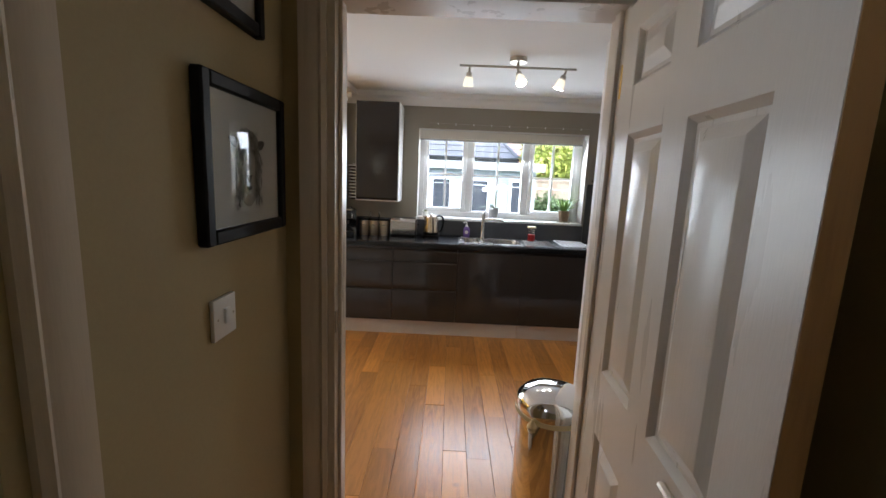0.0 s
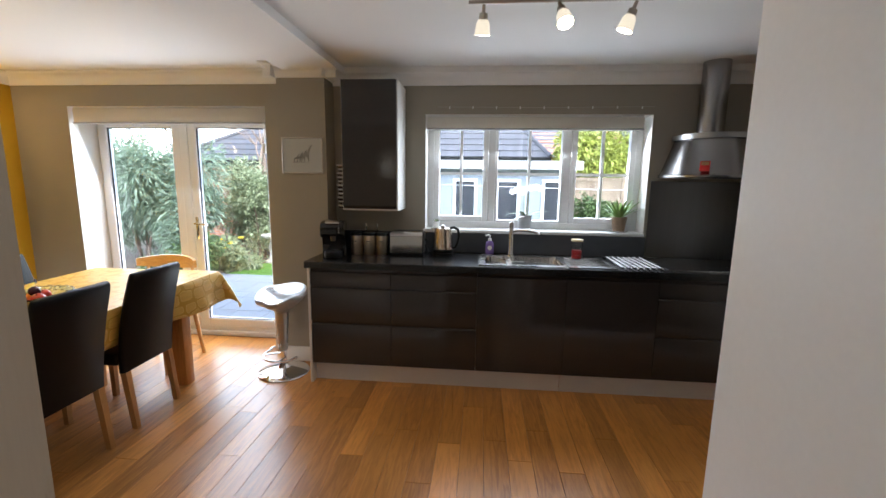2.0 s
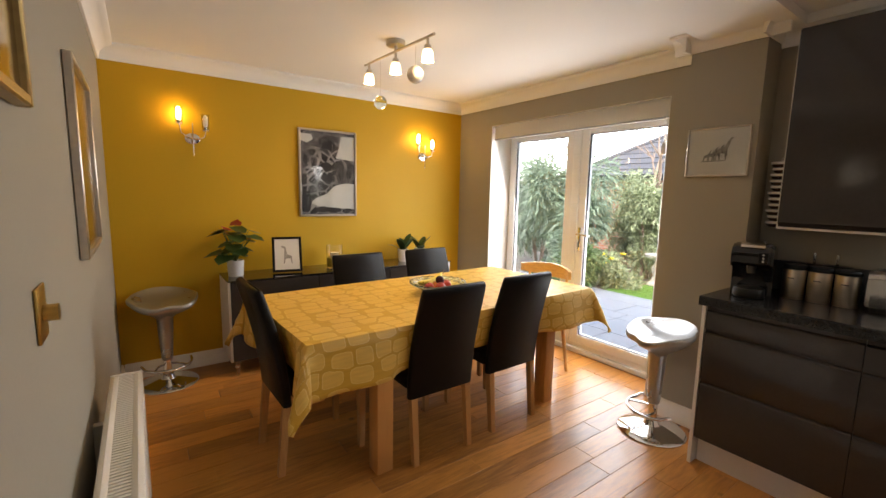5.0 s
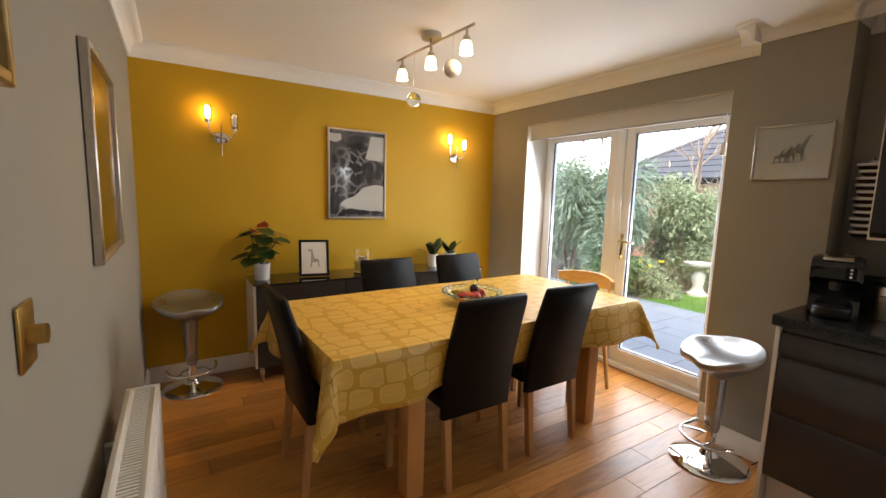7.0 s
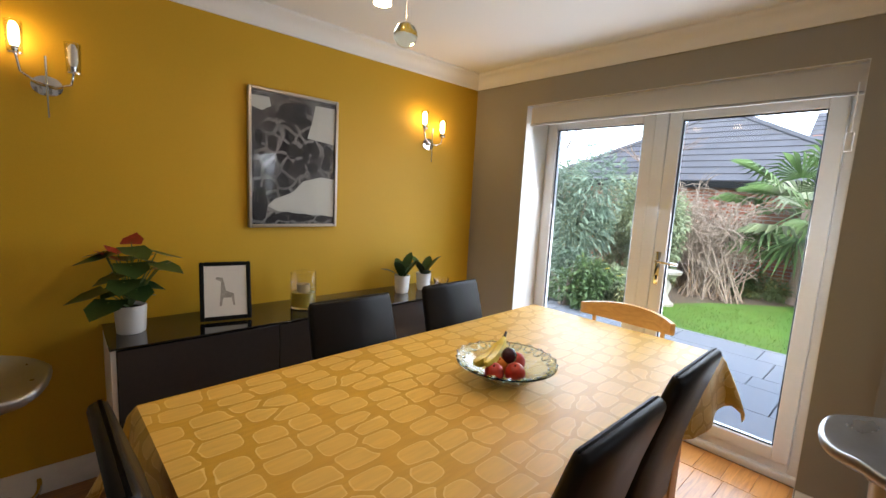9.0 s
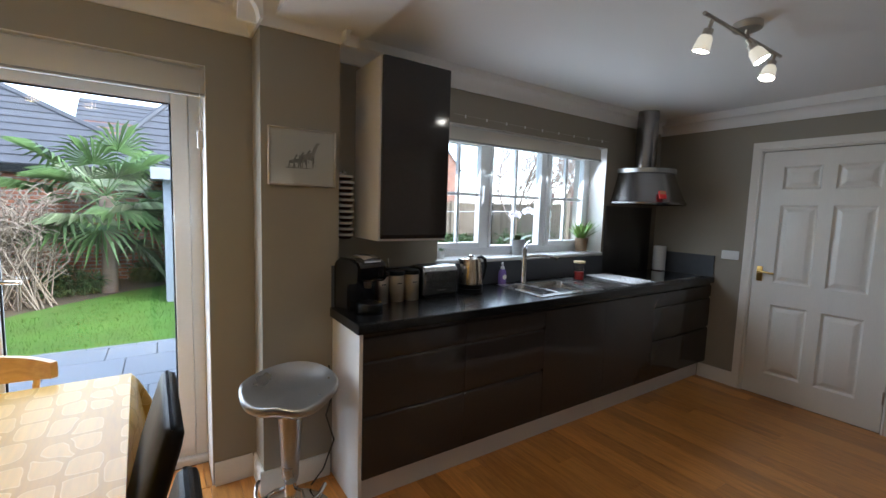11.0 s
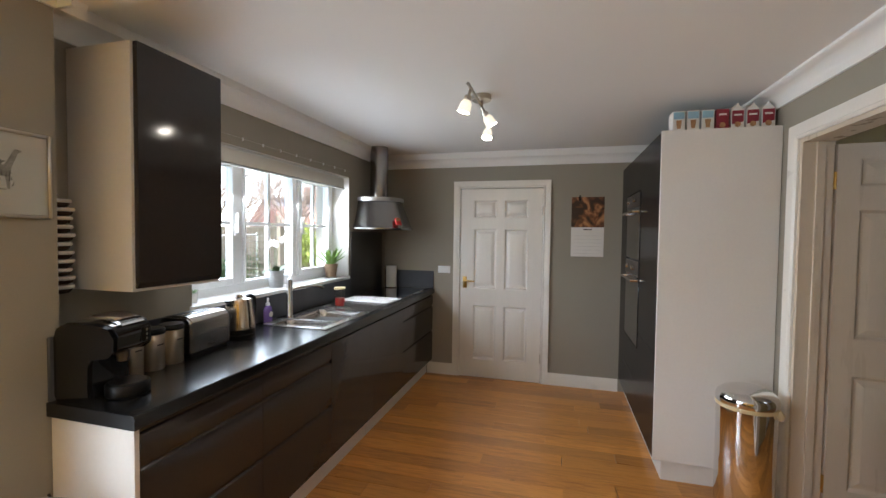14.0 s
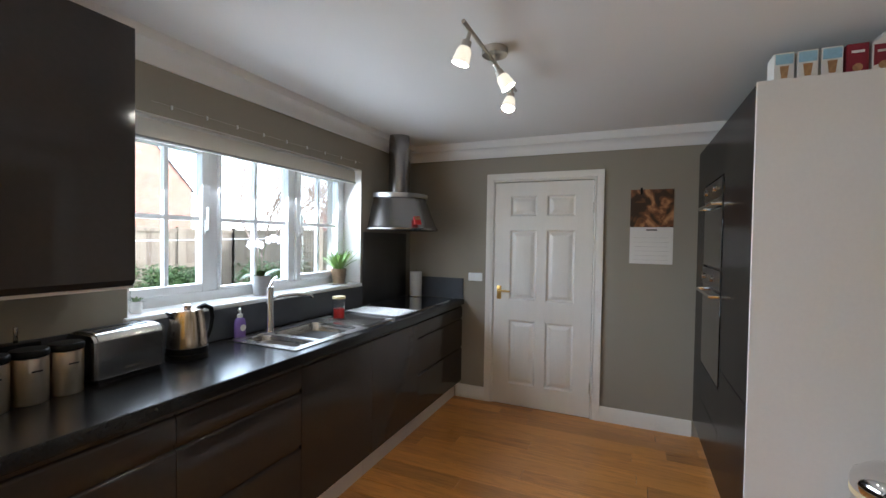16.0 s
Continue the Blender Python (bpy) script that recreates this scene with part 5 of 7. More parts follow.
# cables on the floor behind the stool
solid("floor_cable", tubed([(0.02, -0.02, 0.005), (-0.05, -0.06, 0.005), (-0.11, -0.03, 0.005), (-0.14, -0.10, 0.005), (-0.08, -0.15, 0.005)], 0.004, 6), "cable", "loose black cable on the floor by the pier", "cable", at=(-0.86, 4.44, 0))
solid("hanging_cable", tubed([(0, 0, 0.62), (0.02, -0.03, 0.5), (-0.02, -0.02, 0.36), (0.02, -0.03, 0.22), (-0.04, -0.04, 0.08), (-0.10, -0.03, 0.005)], 0.004, 6), "cable", "black cable hanging down beside the base units", "cable", at=(-0.68, 4.425, 0))

# ---- sideboard ----
t = thing("sideboard", pose(XW + 0.002, 2.24, 0), "low charcoal gloss sideboard with black glass top on metal feet", "sideboard")
part("body", boxed(0.0, 0.37, 0.018, 2.00, 0.13, 0.728), "carcass", t)
for y in (0.0, 2.0):
    part("side_panel", boxed(0.0, 0.38, y, y + 0.018, 0.12, 0.734, 0.001, 1), "white", t, "white side panel")
part("glass_top", boxed(0.0, 0.395, -0.004, 2.022, 0.735, 0.743, 0.002, 1), "blackglass", t, "black glass top")
for k in range(3):
    part("door", boxed(0.372, 0.39, 0.02 + 0.66 * k, 0.02 + 0.66 * k + 0.656, 0.125, 0.728, 0.002, 1), "gloss", t)
for x in (0.05, 0.34):
    for y in (0.05, 1.0, 1.96):
        part("foot", tubed([(x, y, 0.0), (x, y, 0.13)], 0.014, 12, 0.018), "steel", t)


# ---- pictures ----
def picture(name, m, w, h, fr, fw, label, art, depth=0.02, mount="paper", category="picture"):
    """Hangs on a wall whose face is local y = 0, looking along local -y; art(parent) draws on the mount."""
    t = thing(name, m, label, category)
    bm = frame_ring(bmesh.new(), -w / 2, w / 2, 0, h, -depth, 0, fw)
    part("frame", bm, fr, t)
    part("mount", boxed(-w / 2 + fw, w / 2 - fw, -depth * 0.5, -0.001, fw, h - fw), mount, t)
    art(t, -depth * 0.5)
    g = part("glazing", boxed(-w / 2 + fw, w / 2 - fw, -depth * 0.8, -depth * 0.8 + 0.002, fw, h - fw), "pane", t, "picture glass")
    g.visible_shadow = False
    return t


def shape(t, name, y, pts, material, k):
    return part(name, prism(bmesh.new(), pts, 1, y - 0.0006 * k, y - 0.0006 * (k - 1)), material, t, smooth=0)


def blob(cx, cz, rx, rz, n=12, jag=0.15, seed=1):
    r = random.Random(seed)
    return [(cx + rx * (1 + jag * (r.random() - 0.5)) * math.cos(2 * math.pi * i / n), cz + rz * (1 + jag * (r.random() - 0.5)) * math.sin(2 * math.pi * i / n)) for i in range(n)]


def big_giraffe(t, y):
    w, h = 0.49, 0.715
    shape(t, "hide_print", y, [(-0.245, 0.03), (0.245, 0.03), (0.245, h + 0.0), (-0.245, h)], "hide", 1)
    shape(t, "sky_print", y, [(0.07, 0.52), (0.245, 0.50), (0.245, h), (0.12, h), (0.10, 0.62)], "paper", 2)
    shape(t, "sky_print", y, [(-0.245, 0.655), (-0.19, 0.64), (-0.14, 0.67), (-0.15, h), (-0.245, h)], "paper", 2)
    shape(t, "muzzle_print", y, [(-0.16, 0.12), (-0.10, 0.09), (0.10, 0.07), (0.245, 0.06), (0.245, 0.29), (0.16, 0.30), (0.05, 0.27), (-0.02, 0.20), (-0.12, 0.16)], "paper", 3)
    shape(t, "eye_print", y, blob(0.02, 0.63, 0.045, 0.045, seed=3), "patch", 3)
    shape(t, "brow_print", y, [(-0.13, 0.62), (-0.02, 0.59), (0.05, 0.66), (0.06, h), (-0.06, 0.70)], "patch", 2)
    for i, (cx, cz, rx, rz) in enumerate(((-0.02, 0.44, 0.035, 0.05), (0.06, 0.43, 0.03, 0.06), (0.12, 0.45, 0.025, 0.06), (0.02, 0.35, 0.045, 0.05), (0.11, 0.35, 0.035, 0.04), (0.19, 0.38, 0.03, 0.05), (0.20, 0.46, 0.03, 0.03), (-0.21, 0.50, 0.025, 0.05), (-0.20, 0.14, 0.05, 0.10), (-0.06, 0.06, 0.06, 0.03), (0.06, 0.055, 0.06, 0.022), (0.17, 0.05, 0.05, 0.02))):
        shape(t, "patch_print", y, blob(cx, cz, rx, rz, 7, 0.5, i), "patch", 4)


picture("giraffe_photo", pose(XW + 0.001, 3.152, 1.186, 0, 0, 90), 0.53, 0.76, "silverframe", 0.018, "large framed monochrome giraffe photograph", big_giraffe, 0.028, "hide")


def small_giraffes(t, y):
    """A herd of long-necked sketches under a dotted ground line."""
    for i, (x, k) in enumerate(((-0.052, 0.75), (-0.026, 0.9), (0.0, 1.05), (0.026, 1.5))):
        z = 0.088
        shape(t, "giraffe_sketch", y, [(x - 0.024 * k, z), (x - 0.02 * k, z + 0.042 * k), (x + 0.008 * k, z + 0.05 * k), (x + 0.026 * k, z + 0.085 * k), (x + 0.040 * k, z + 0.082 * k), (x + 0.031 * k, z + 0.076 * k), (x + 0.018 * k, z + 0.04 * k), (x + 0.017 * k, z), (x + 0.013 * k, z), (x + 0.009 * k, z + 0.026 * k), (x - 0.015 * k, z + 0.026 * k), (x - 0.019 * k, z)], "midink" if i < 3 else "softink", 1 + i)
    r = random.Random(2)
    for i in range(16):
        x, z = r.uniform(-0.07, 0.06), r.uniform(0.09, 0.14)
        shape(t, "pen_stroke", y, [(x, z), (x + 0.004, z), (x + r.uniform(-0.008, 0.012), z + r.uniform(0.008, 0.02))], "ink", 6)
    shape(t, "ground_sketch", y, [(-0.085, 0.083), (0.045, 0.086), (0.04, 0.089), (-0.08, 0.088)], "midink", 1)


picture("small_giraffe_picture", pose(-0.806, 4.454, 1.543, 0, 0, 0), 0.327, 0.275, "silverframe", 0.011, "small silver-framed giraffe sketch on the pier", small_giraffes, 0.018)


def sheep(t, y):
    """Pencil head: pale face, dark ears, a fleece of many short strokes."""
    shape(t, "fleece_sketch", y, blob(0, 0.212, 0.05, 0.038, 26, 0.35, 5), "softink", 1)
    shape(t, "fleece_sketch", y, [(-0.055, 0.215), (-0.058, 0.16), (-0.06, 0.09), (-0.03, 0.085), (-0.012, 0.07), (0.01, 0.07), (0.04, 0.09), (0.056, 0.10), (0.055, 0.16), (0.052, 0.215)], "softink", 2)
    shape(t, "ear_sketch", y, [(-0.05, 0.222), (-0.075, 0.226), (-0.087, 0.221), (-0.075, 0.205), (-0.052, 0.2)], "ink", 3)
    shape(t, "ear_sketch", y, [(0.05, 0.222), (0.075, 0.226), (0.087, 0.221), (0.075, 0.205), (0.052, 0.2)], "ink", 3)
    shape(t, "face_sketch", y, [(-0.030, 0.205), (-0.012, 0.215), (0.012, 0.215), (0.030, 0.205), (0.031, 0.15), (0.026, 0.115), (0.012, 0.097), (-0.010, 0.097), (-0.025, 0.115), (-0.031, 0.15)], "paleink", 4)
    shape(t, "nose_sketch", y, [(-0.016, 0.142), (0.016, 0.142), (0.008, 0.132), (0.003, 0.124), (-0.003, 0.124), (-0.008, 0.132)], "ink", 5)
    shape(t, "mouth_sketch", y, [(-0.013, 0.116), (0.013, 0.116), (0.009, 0.106), (-0.008, 0.106)], "ink", 5)
    for x in (-0.030, 0.030):
        shape(t, "eye_sketch", y, blob(x, 0.196, 0.006, 0.005, 8, 0.2, 2), "ink", 5)
    r = random.Random(4)
    dark, pale = bmesh.new(), bmesh.new()
    for i in range(330):
        side = r.choice((-1, 1))
        if i % 3 == 0:
            x, z = r.uniform(-0.046, 0.046), r.uniform(0.19, 0.245)
        else:
            x, z = side * r.uniform(0.028, 0.064), r.uniform(0.075, 0.21)
        a = r.uniform(-0.9, 0.9) - (0.0 if i % 3 else side)
        ln, w = r.uniform(0.006, 0.016), r.uniform(0.0008, 0.002)
        dx, dz = ln * math.sin(a) + 0.3 * ln * side, -ln * math.cos(a)
        prism(dark if i % 2 else pale, [(x - w, z), (x + w, z), (x + dx * 0.6 + w, z + dz * 0.5), (x + dx, z + dz)], 1, y - 0.0036, y - 0.003)
    part("dark_strokes", dark, "ink", t, smooth=0)
    part("grey_strokes", pale, "midink", t, smooth=0)


picture("sheep_drawing", pose(-0.009, 1.18, 1.368, 0, 0, 90), 0.39, 0.34, "blackframe", 0.03, "black-framed pencil drawing of a sheep", sheep, 0.025)
picture("upper_drawing", pose(-0.009, 1.07, 1.83, 0, 0, 90), 0.39, 0.34, "blackframe", 0.03, "black-framed drawing hung above the sheep", sheep, 0.025)
t = thing("light_switch", pose(-0.009, 1.06, 1.15, 0, 0, 90), "white plastic light switch on the hall wall", "switch")
part("plate", boxed(-0.045, 0.045, -0.010, 0, 0.01, 0.10, 0.003), "upvc", t)
part("rocker", boxed(-0.008, 0.010, -0.016, -0.009, 0.04, 0.075, 0.002), "upvc", t)
for x in (-0.03, 0.033):
    part("screw", tubed([(x, -0.0105, 0.055), (x, -0.009, 0.055)], 0.003, 8), "nickel", t)


# glazed pictures, built as tinted mirrors in place of print and glass
t = thing("wall_mirror", pose(-1.88, YS + 0.001, 1.165, 0, 0, 180), "silver-framed dark picture, its glass reflecting the yellow wall", "mirror")
part("frame", frame_ring(bmesh.new(), -0.32, 0.32, 0, 0.68, -0.028, 0, 0.022), "silverframe", t)
part("glass", boxed(-0.298, 0.298, -0.016, -0.001, 0.022, 0.658), "pictureglare", t)
t = thing("second_mirror", pose(-0.47, YS + 0.001, 1.555, 0, 0, 180), "dull gold framed picture with reflecting glass near the doorway", "mirror")
part("frame", frame_ring(bmesh.new(), -0.33, 0.33, 0, 0.60, -0.028, 0, 0.022), "goldframe", t)
part("glass", boxed(-0.308, 0.308, -0.016, -0.001, 0.022, 0.578), "pictureglare", t)
t = thing("dimmer_switch", pose(-0.83, YS + 0.001, 1.11, 0, 0, 180), "brass dimmer switch plate with round knob", "switch")
part("plate", boxed(-0.043, 0.043, -0.006, 0, 0.0, 0.11, 0.003), "brass", t)
part("knob", tubed([(0, -0.006, 0.055), (0, -0.012, 0.055), (0, -0.03, 0.055)], 0.017, 20), "brass", t)

# ---- radiator ----
t = thing("radiator", pose(-1.72, YS, 0), "white double panel radiator with slotted top grille", "radiator")
part("back_panel", boxed(0, 1.2, 0.045, 0.057, 0.13, 0.68, 0.004), "trim", t)
b = bmesh.new()
n = 36
for k in range(n):
    x0 = 1.2 * k / n
    part("rib", boxed(x0 + 0.004, x0 + 0.029, 0.138, 0.144, 0.15, 0.66, 0.003, 1), "trim", t)
box(b, 0, 1.2, 0.130, 0.138, 0.13, 0.68)
part("front_panel", b, "trim", t)
for x in (0.0, 1.188):
    part("side_cover", boxed(x, x + 0.012, 0.043, 0.146, 0.14, 0.688, 0.003), "trim", t)
for k in range(80):
    part("grille_bar", boxed(0.016 + 0.0147 * k, 0.0235 + 0.0147 * k, 0.048, 0.140, 0.678, 0.686), "trim", t)
part("grille_rim", frame_ring(bmesh.new(), 0.012, 1.188, 0, 0.03, 0, 0.01, 0.008), "trim", t).matrix_basis = pose(0, 0.044, 0.690, -90, 0, 0) @ Matrix.Diagonal((1, 1, 3.35, 1))
for x in (0.2, 1.0):
    part("bracket", boxed(x, x + 0.03, 0.0, 0.046, 0.2, 0.6), "trim", t)


# ---- wall lights ----
def wall_light(y, lit):
    t = thing("wall_light", pose(XW + 0.001, y, 1.78), "chrome twin candle wall light with glass tubes, " + ("both lamps lit" if all(lit) else "one lamp lit"), "wall light", "wall lights")
    part("backplate", lathed([(0, 0), (0.05, 0.0), (0.05, 0.008), (0.0, 0.018)], seg=28, sx=0.8), "chrome", t).matrix_basis = pose(0, 0, 0, 0, 90, 0)
    part("spike", tubed([(0.05, 0, -0.13), (0.05, 0, 0.11)], 0.003, 8, 0.005), "chrome", t)
    part("stem", tubed([(0.012, 0, 0.0), (0.05, 0, 0.0)], 0.008, 10), "chrome", t)
    for s, on, dz in ((-1, lit[0], 0.04), (1, lit[1], 0.0)):
        a = part("arm", tubed([(0.05, 0, 0.0), (0.055, s * 0.035, -0.005 + dz * 0.3), (0.06, s * 0.075, 0.01 + dz * 0.6), (0.06, s * 0.085, 0.06 + dz)], 0.005, 8), "chrome", t)
        part("cup", lathed([(0.0, 0), (0.024, 0.0), (0.026, 0.006), (0.010, 0.01), (0.012, 0.03), (0.0, 0.03)], (0.06, s * 0.085, 0.055 + dz), 16), "chrome", a)
        g = part("glass_tube", lathed([(0.024, 0), (0.027, 0.115), (0.0255, 0.115), (0.0225, 0.0)], (0.06, s * 0.085, 0.063 + dz), 20), "pane", a, "clear glass tube")
        g.visible_shadow = False
        part("lamp", lathed([(0, 0.0), (0.010, 0.0), (0.016, 0.02), (0.016, 0.07), (0.008, 0.088), (0, 0.09)], (0.06, s * 0.085, 0.085 + dz), 14), "lampwarm" if on else "ceramic", a, "glowing warm lamp" if on else "unlit lamp")
    return t


wall_light(2.105, (True, False))
wall_light(4.155, (True, True))


# ---- things on the worktop ----
WZ = 0.9215


t = thing("coffee_machine", pose(-0.515, 4.245, WZ, 0, 0, 12), "glossy black pod coffee machine with chrome head", "coffee machine")
SIDE = [(0.09, 0.0), (0.22, 0.0), (0.232, 0.02), (0.236, 0.20), (0.222, 0.245), (0.18, 0.268), (0.07, 0.272), (0.02, 0.258), (0.0, 0.225), (0.004, 0.175), (0.022, 0.158), (0.082, 0.15), (0.092, 0.13), (0.095, 0.05)]
for name, x0, x1, grow in (("side_panel", -0.088, -0.0765, 0.008), ("body", -0.076, 0.076, 0.0), ("side_panel", 0.0765, 0.088, 0.008)):
    part(name, prism(bmesh.new(), [(y + (grow if y < 0.12 else -grow), z + (grow if 0 < z < 0.1 else -grow if z > 0.1 else 0)) for y, z in SIDE], 0, x0, x1), "blackglass", t)
part("drip_tray", lathed([(0, 0.0), (0.062, 0.0), (0.068, 0.006), (0.068, 0.040), (0.063, 0.046), (0.0, 0.046)], (0, 0.03, 0), 32), "blackplastic", t)
part("tray_grille", lathed([(0, 0.0465), (0.056, 0.0465), (0.056, 0.049), (0.0, 0.049)], (0, 0.03, 0), 28), "darksteel", t, "steel drip grille")
part("chrome_head", prism(bmesh.new(), [(0.012, 0.25), (0.03, 0.264), (0.07, 0.277), (0.135, 0.279), (0.135, 0.286), (0.065, 0.285), (0.02, 0.272), (0.005, 0.256)], 0, -0.05, 0.05), "chrome", t, "chrome pod lever")
part("nozzle", lathed([(0, 0.118), (0.018, 0.12), (0.022, 0.158), (0.0, 0.158)], (0, 0.048, 0), 20), "darksteel", t)
part("button_panel", prism(bmesh.new(), [(-0.002, 0.185), (0.0, 0.18), (0.003, 0.18), (0.003, 0.232), (0.0, 0.232)], 0, 0.03, 0.066), "blackplastic", t)
for k in range(3):
    part("button", tubed([(0.048, -0.001, 0.19 + 0.016 * k), (0.048, -0.005, 0.19 + 0.016 * k)], 0.005, 10), "chrome", t)
part("water_tank", boxed(-0.07, 0.07, 0.238, 0.278, 0.01, 0.245, 0.010, 3), "blackglass", t, "smoked water tank")


def canister(x, y):
    t = thing("storage_canister", pose(x, y, WZ), "brushed steel canister with a black lid", "canister", "row of canisters")
    part("body", lathed([(0.0, 0), (0.046, 0), (0.048, 0.003), (0.048, 0.148), (0.046, 0.15), (0, 0.15)], seg=32), "canister", t)
    ld = part("lid", lathed([(0, 0.151), (0.050, 0.151), (0.051, 0.155), (0.051, 0.168), (0.047, 0.174), (0.0, 0.176)], seg=32), "blackplastic", t, "black lid")
    part("label_bar", boxed(-0.014, 0.014, -0.0488, -0.0475, 0.105, 0.110), "ink", t)
    return t


canister(-0.385, 4.44)
canister(-0.285, 4.445)
canister(-0.185, 4.45)
t = thing("utensil_rack", pose(-0.33, 4.60, WZ), "dark steel utensil rack with upright prongs", "rack")
part("tray", boxed(-0.13, 0.13, -0.03, 0.03, 0.0, 0.17, 0.006), "blackplastic", t)
for x in (-0.02, 0.07):
    part("prong", boxed(x - 0.006, x + 0.006, -0.005, 0.003, 0.17, 0.225, 0.002), "steel", t)

t = thing("toaster", pose(0.012, 4.51, WZ, 0, 0, 3), "brushed steel four-slice toaster", "toaster")
part("body", prism(bmesh.new(), [(-0.083, 0.018), (0.083, 0.018), (0.086, 0.03), (0.086, 0.145), (0.081, 0.168), (0.067, 0.183), (0.05, 0.188), (-0.05, 0.188), (-0.067, 0.183), (-0.081, 0.168), (-0.086, 0.145), (-0.086, 0.03)], 0, -0.118, 0.118), "plainsteel", t)
part("foot_skirt", boxed(-0.115, 0.115, -0.078, 0.078, 0.0, 0.018, 0.003), "blackplastic", t)
for x in (-0.125, 0.125):
    part("end_cap", prism(bmesh.new(), [(-0.08, 0.02), (0.08, 0.02), (0.083, 0.14), (0.078, 0.165), (0.064, 0.179), (-0.064, 0.179), (-0.078, 0.165), (-0.083, 0.14)], 0, x - 0.007, x + 0.007), "darksteel" if x > 0 else "plainsteel", t)
for y in (-0.03, 0.03):
    part("slot", boxed(-0.10, 0.10, y - 0.014, y + 0.014, 0.1865, 0.1892), "blackplastic", t)
part("lever", boxed(0.132, 0.152, -0.015, 0.015, 0.11, 0.128, 0.004), "blackplastic", t)
part("dial", tubed([(0.131, 0.04, 0.06), (0.143, 0.04, 0.06)], 0.014, 14), "blackplastic", t)
part("badge_bar", boxed(-0.03, 0.03, -0.0875, -0.0862, 0.04, 0.047), "ink", t)

t = thing("kettle", pose(0.29, 4.50, WZ), "polished steel kettle with black handle on its base", "kettle")
part("power_base", lathed([(0, 0), (0.083, 0), (0.085, 0.006), (0.082, 0.022), (0, 0.022)], seg=36), "blackplastic", t)
part("body", lathed([(0, 0.024), (0.080, 0.024), (0.082, 0.045), (0.078, 0.11), (0.068, 0.19), (0.062, 0.215), (0.0, 0.222)], seg=40), "brightsteel", t)
part("base_band", lathed([(0.0815, 0.024), (0.084, 0.026), (0.084, 0.05), (0.0815, 0.052)], seg=36), "blackplastic", t)
part("lid_knob", lathed([(0, 0.222), (0.018, 0.223), (0.018, 0.236), (0.0, 0.24)], seg=18), "chrome", t)
part("spout", prism(bmesh.new(), [(-0.062, 0.17), (-0.066, 0.215), (-0.092, 0.214), (-0.086, 0.205)], 1, -0.018, 0.018), "steel", t)
part("handle", tubed([(0.055, 0, 0.213), (0.085, 0, 0.222), (0.118, 0, 0.205), (0.126, 0, 0.16), (0.115, 0, 0.10), (0.098, 0, 0.065), (0.080, 0, 0.055)], 0.012, 12, 0.009), "blackplastic", t)
solid("kettle_cable", tubed([(0.0, 0, 0.012), (-0.03, 0.02, 0.03), (-0.05, 0.05, 0.05), (-0.06, 0.08, 0.03)], 0.0045, 6), "cable", "black kettle cable looped on the worktop", "cable", at=(0.205, 4.51, WZ - 0.006))

t = thing("soap_bottle", pose(0.66, 4.60, WZ), "lilac pump soap bottle", "bottle")
part("bottle", lathed([(0, 0), (0.030, 0), (0.033, 0.006), (0.034, 0.075), (0.028, 0.10), (0.013, 0.112), (0, 0.112)], seg=24, sy=0.7), "purple", t)
part("pump", tubed([(0, 0, 0.11), (0, 0, 0.15), (-0.005, -0.005, 0.158), (-0.035, -0.03, 0.155)], 0.006, 10), "upvc", t)
part("collar", lathed([(0, 0.11), (0.014, 0.11), (0.014, 0.128), (0, 0.128)], seg=16), "upvc", t)
part("label_patch", lathed([(0, -0.001), (0.018, -0.001), (0.018, 0.001), (0, 0.001)], seg=18), "paper", t).matrix_basis = pose(0, -0.0245, 0.055, 90, 0, 0)

t = thing("red_jar", pose(1.31, 4.44, 0.931), "glass storage jar half full of red contents with pale lid", "jar")
part("glass", lathed([(0, 0), (0.036, 0), (0.038, 0.005), (0.042, 0.135), (0.040, 0.135), (0.036, 0.006), (0, 0.006)], seg=28), "glass", t)
part("contents", lathed([(0, 0.008), (0.0345, 0.008), (0.037, 0.07), (0, 0.068)], seg=24), "red", t, "bright red contents")
part("lid", lathed([(0, 0.136), (0.044, 0.136), (0.044, 0.150), (0, 0.152)], seg=28), "wax", t)

t = thing("drying_mat", pose(1.54, 4.12, 0.934), "roll-up steel and white drying mat lying over the drainer", "drying rack")
for k in range(14):
    part("bar", tubed([(0.008 + 0.0205 * k, 0, 0.0), (0.008 + 0.0205 * k, 0.45, 0.0)], 0.0055, 8), "upvc" if k % 2 else "steel", t)
for y in (0.012, 0.44):
    part("edge_strip", boxed(0.0, 0.285, y - 0.010, y + 0.010, -0.004, 0.004, 0.002, 1), "blackplastic", t)

t = thing("kitchen_roll", pose(2.60, 4.53, 0.9275), "white kitchen roll standing beside the hob", "paper roll")
part("roll", lathed([(0.018, 0.008), (0.056, 0.008), (0.057, 0.012), (0.057, 0.228), (0.056, 0.232), (0.018, 0.232), (0.018, 0.008)], seg=32), "paper", t)
part("stand", lathed([(0, 0), (0.065, 0), (0.065, 0.007), (0.008, 0.008), (0.008, 0.25), (0, 0.252)], seg=24), "steel", t)

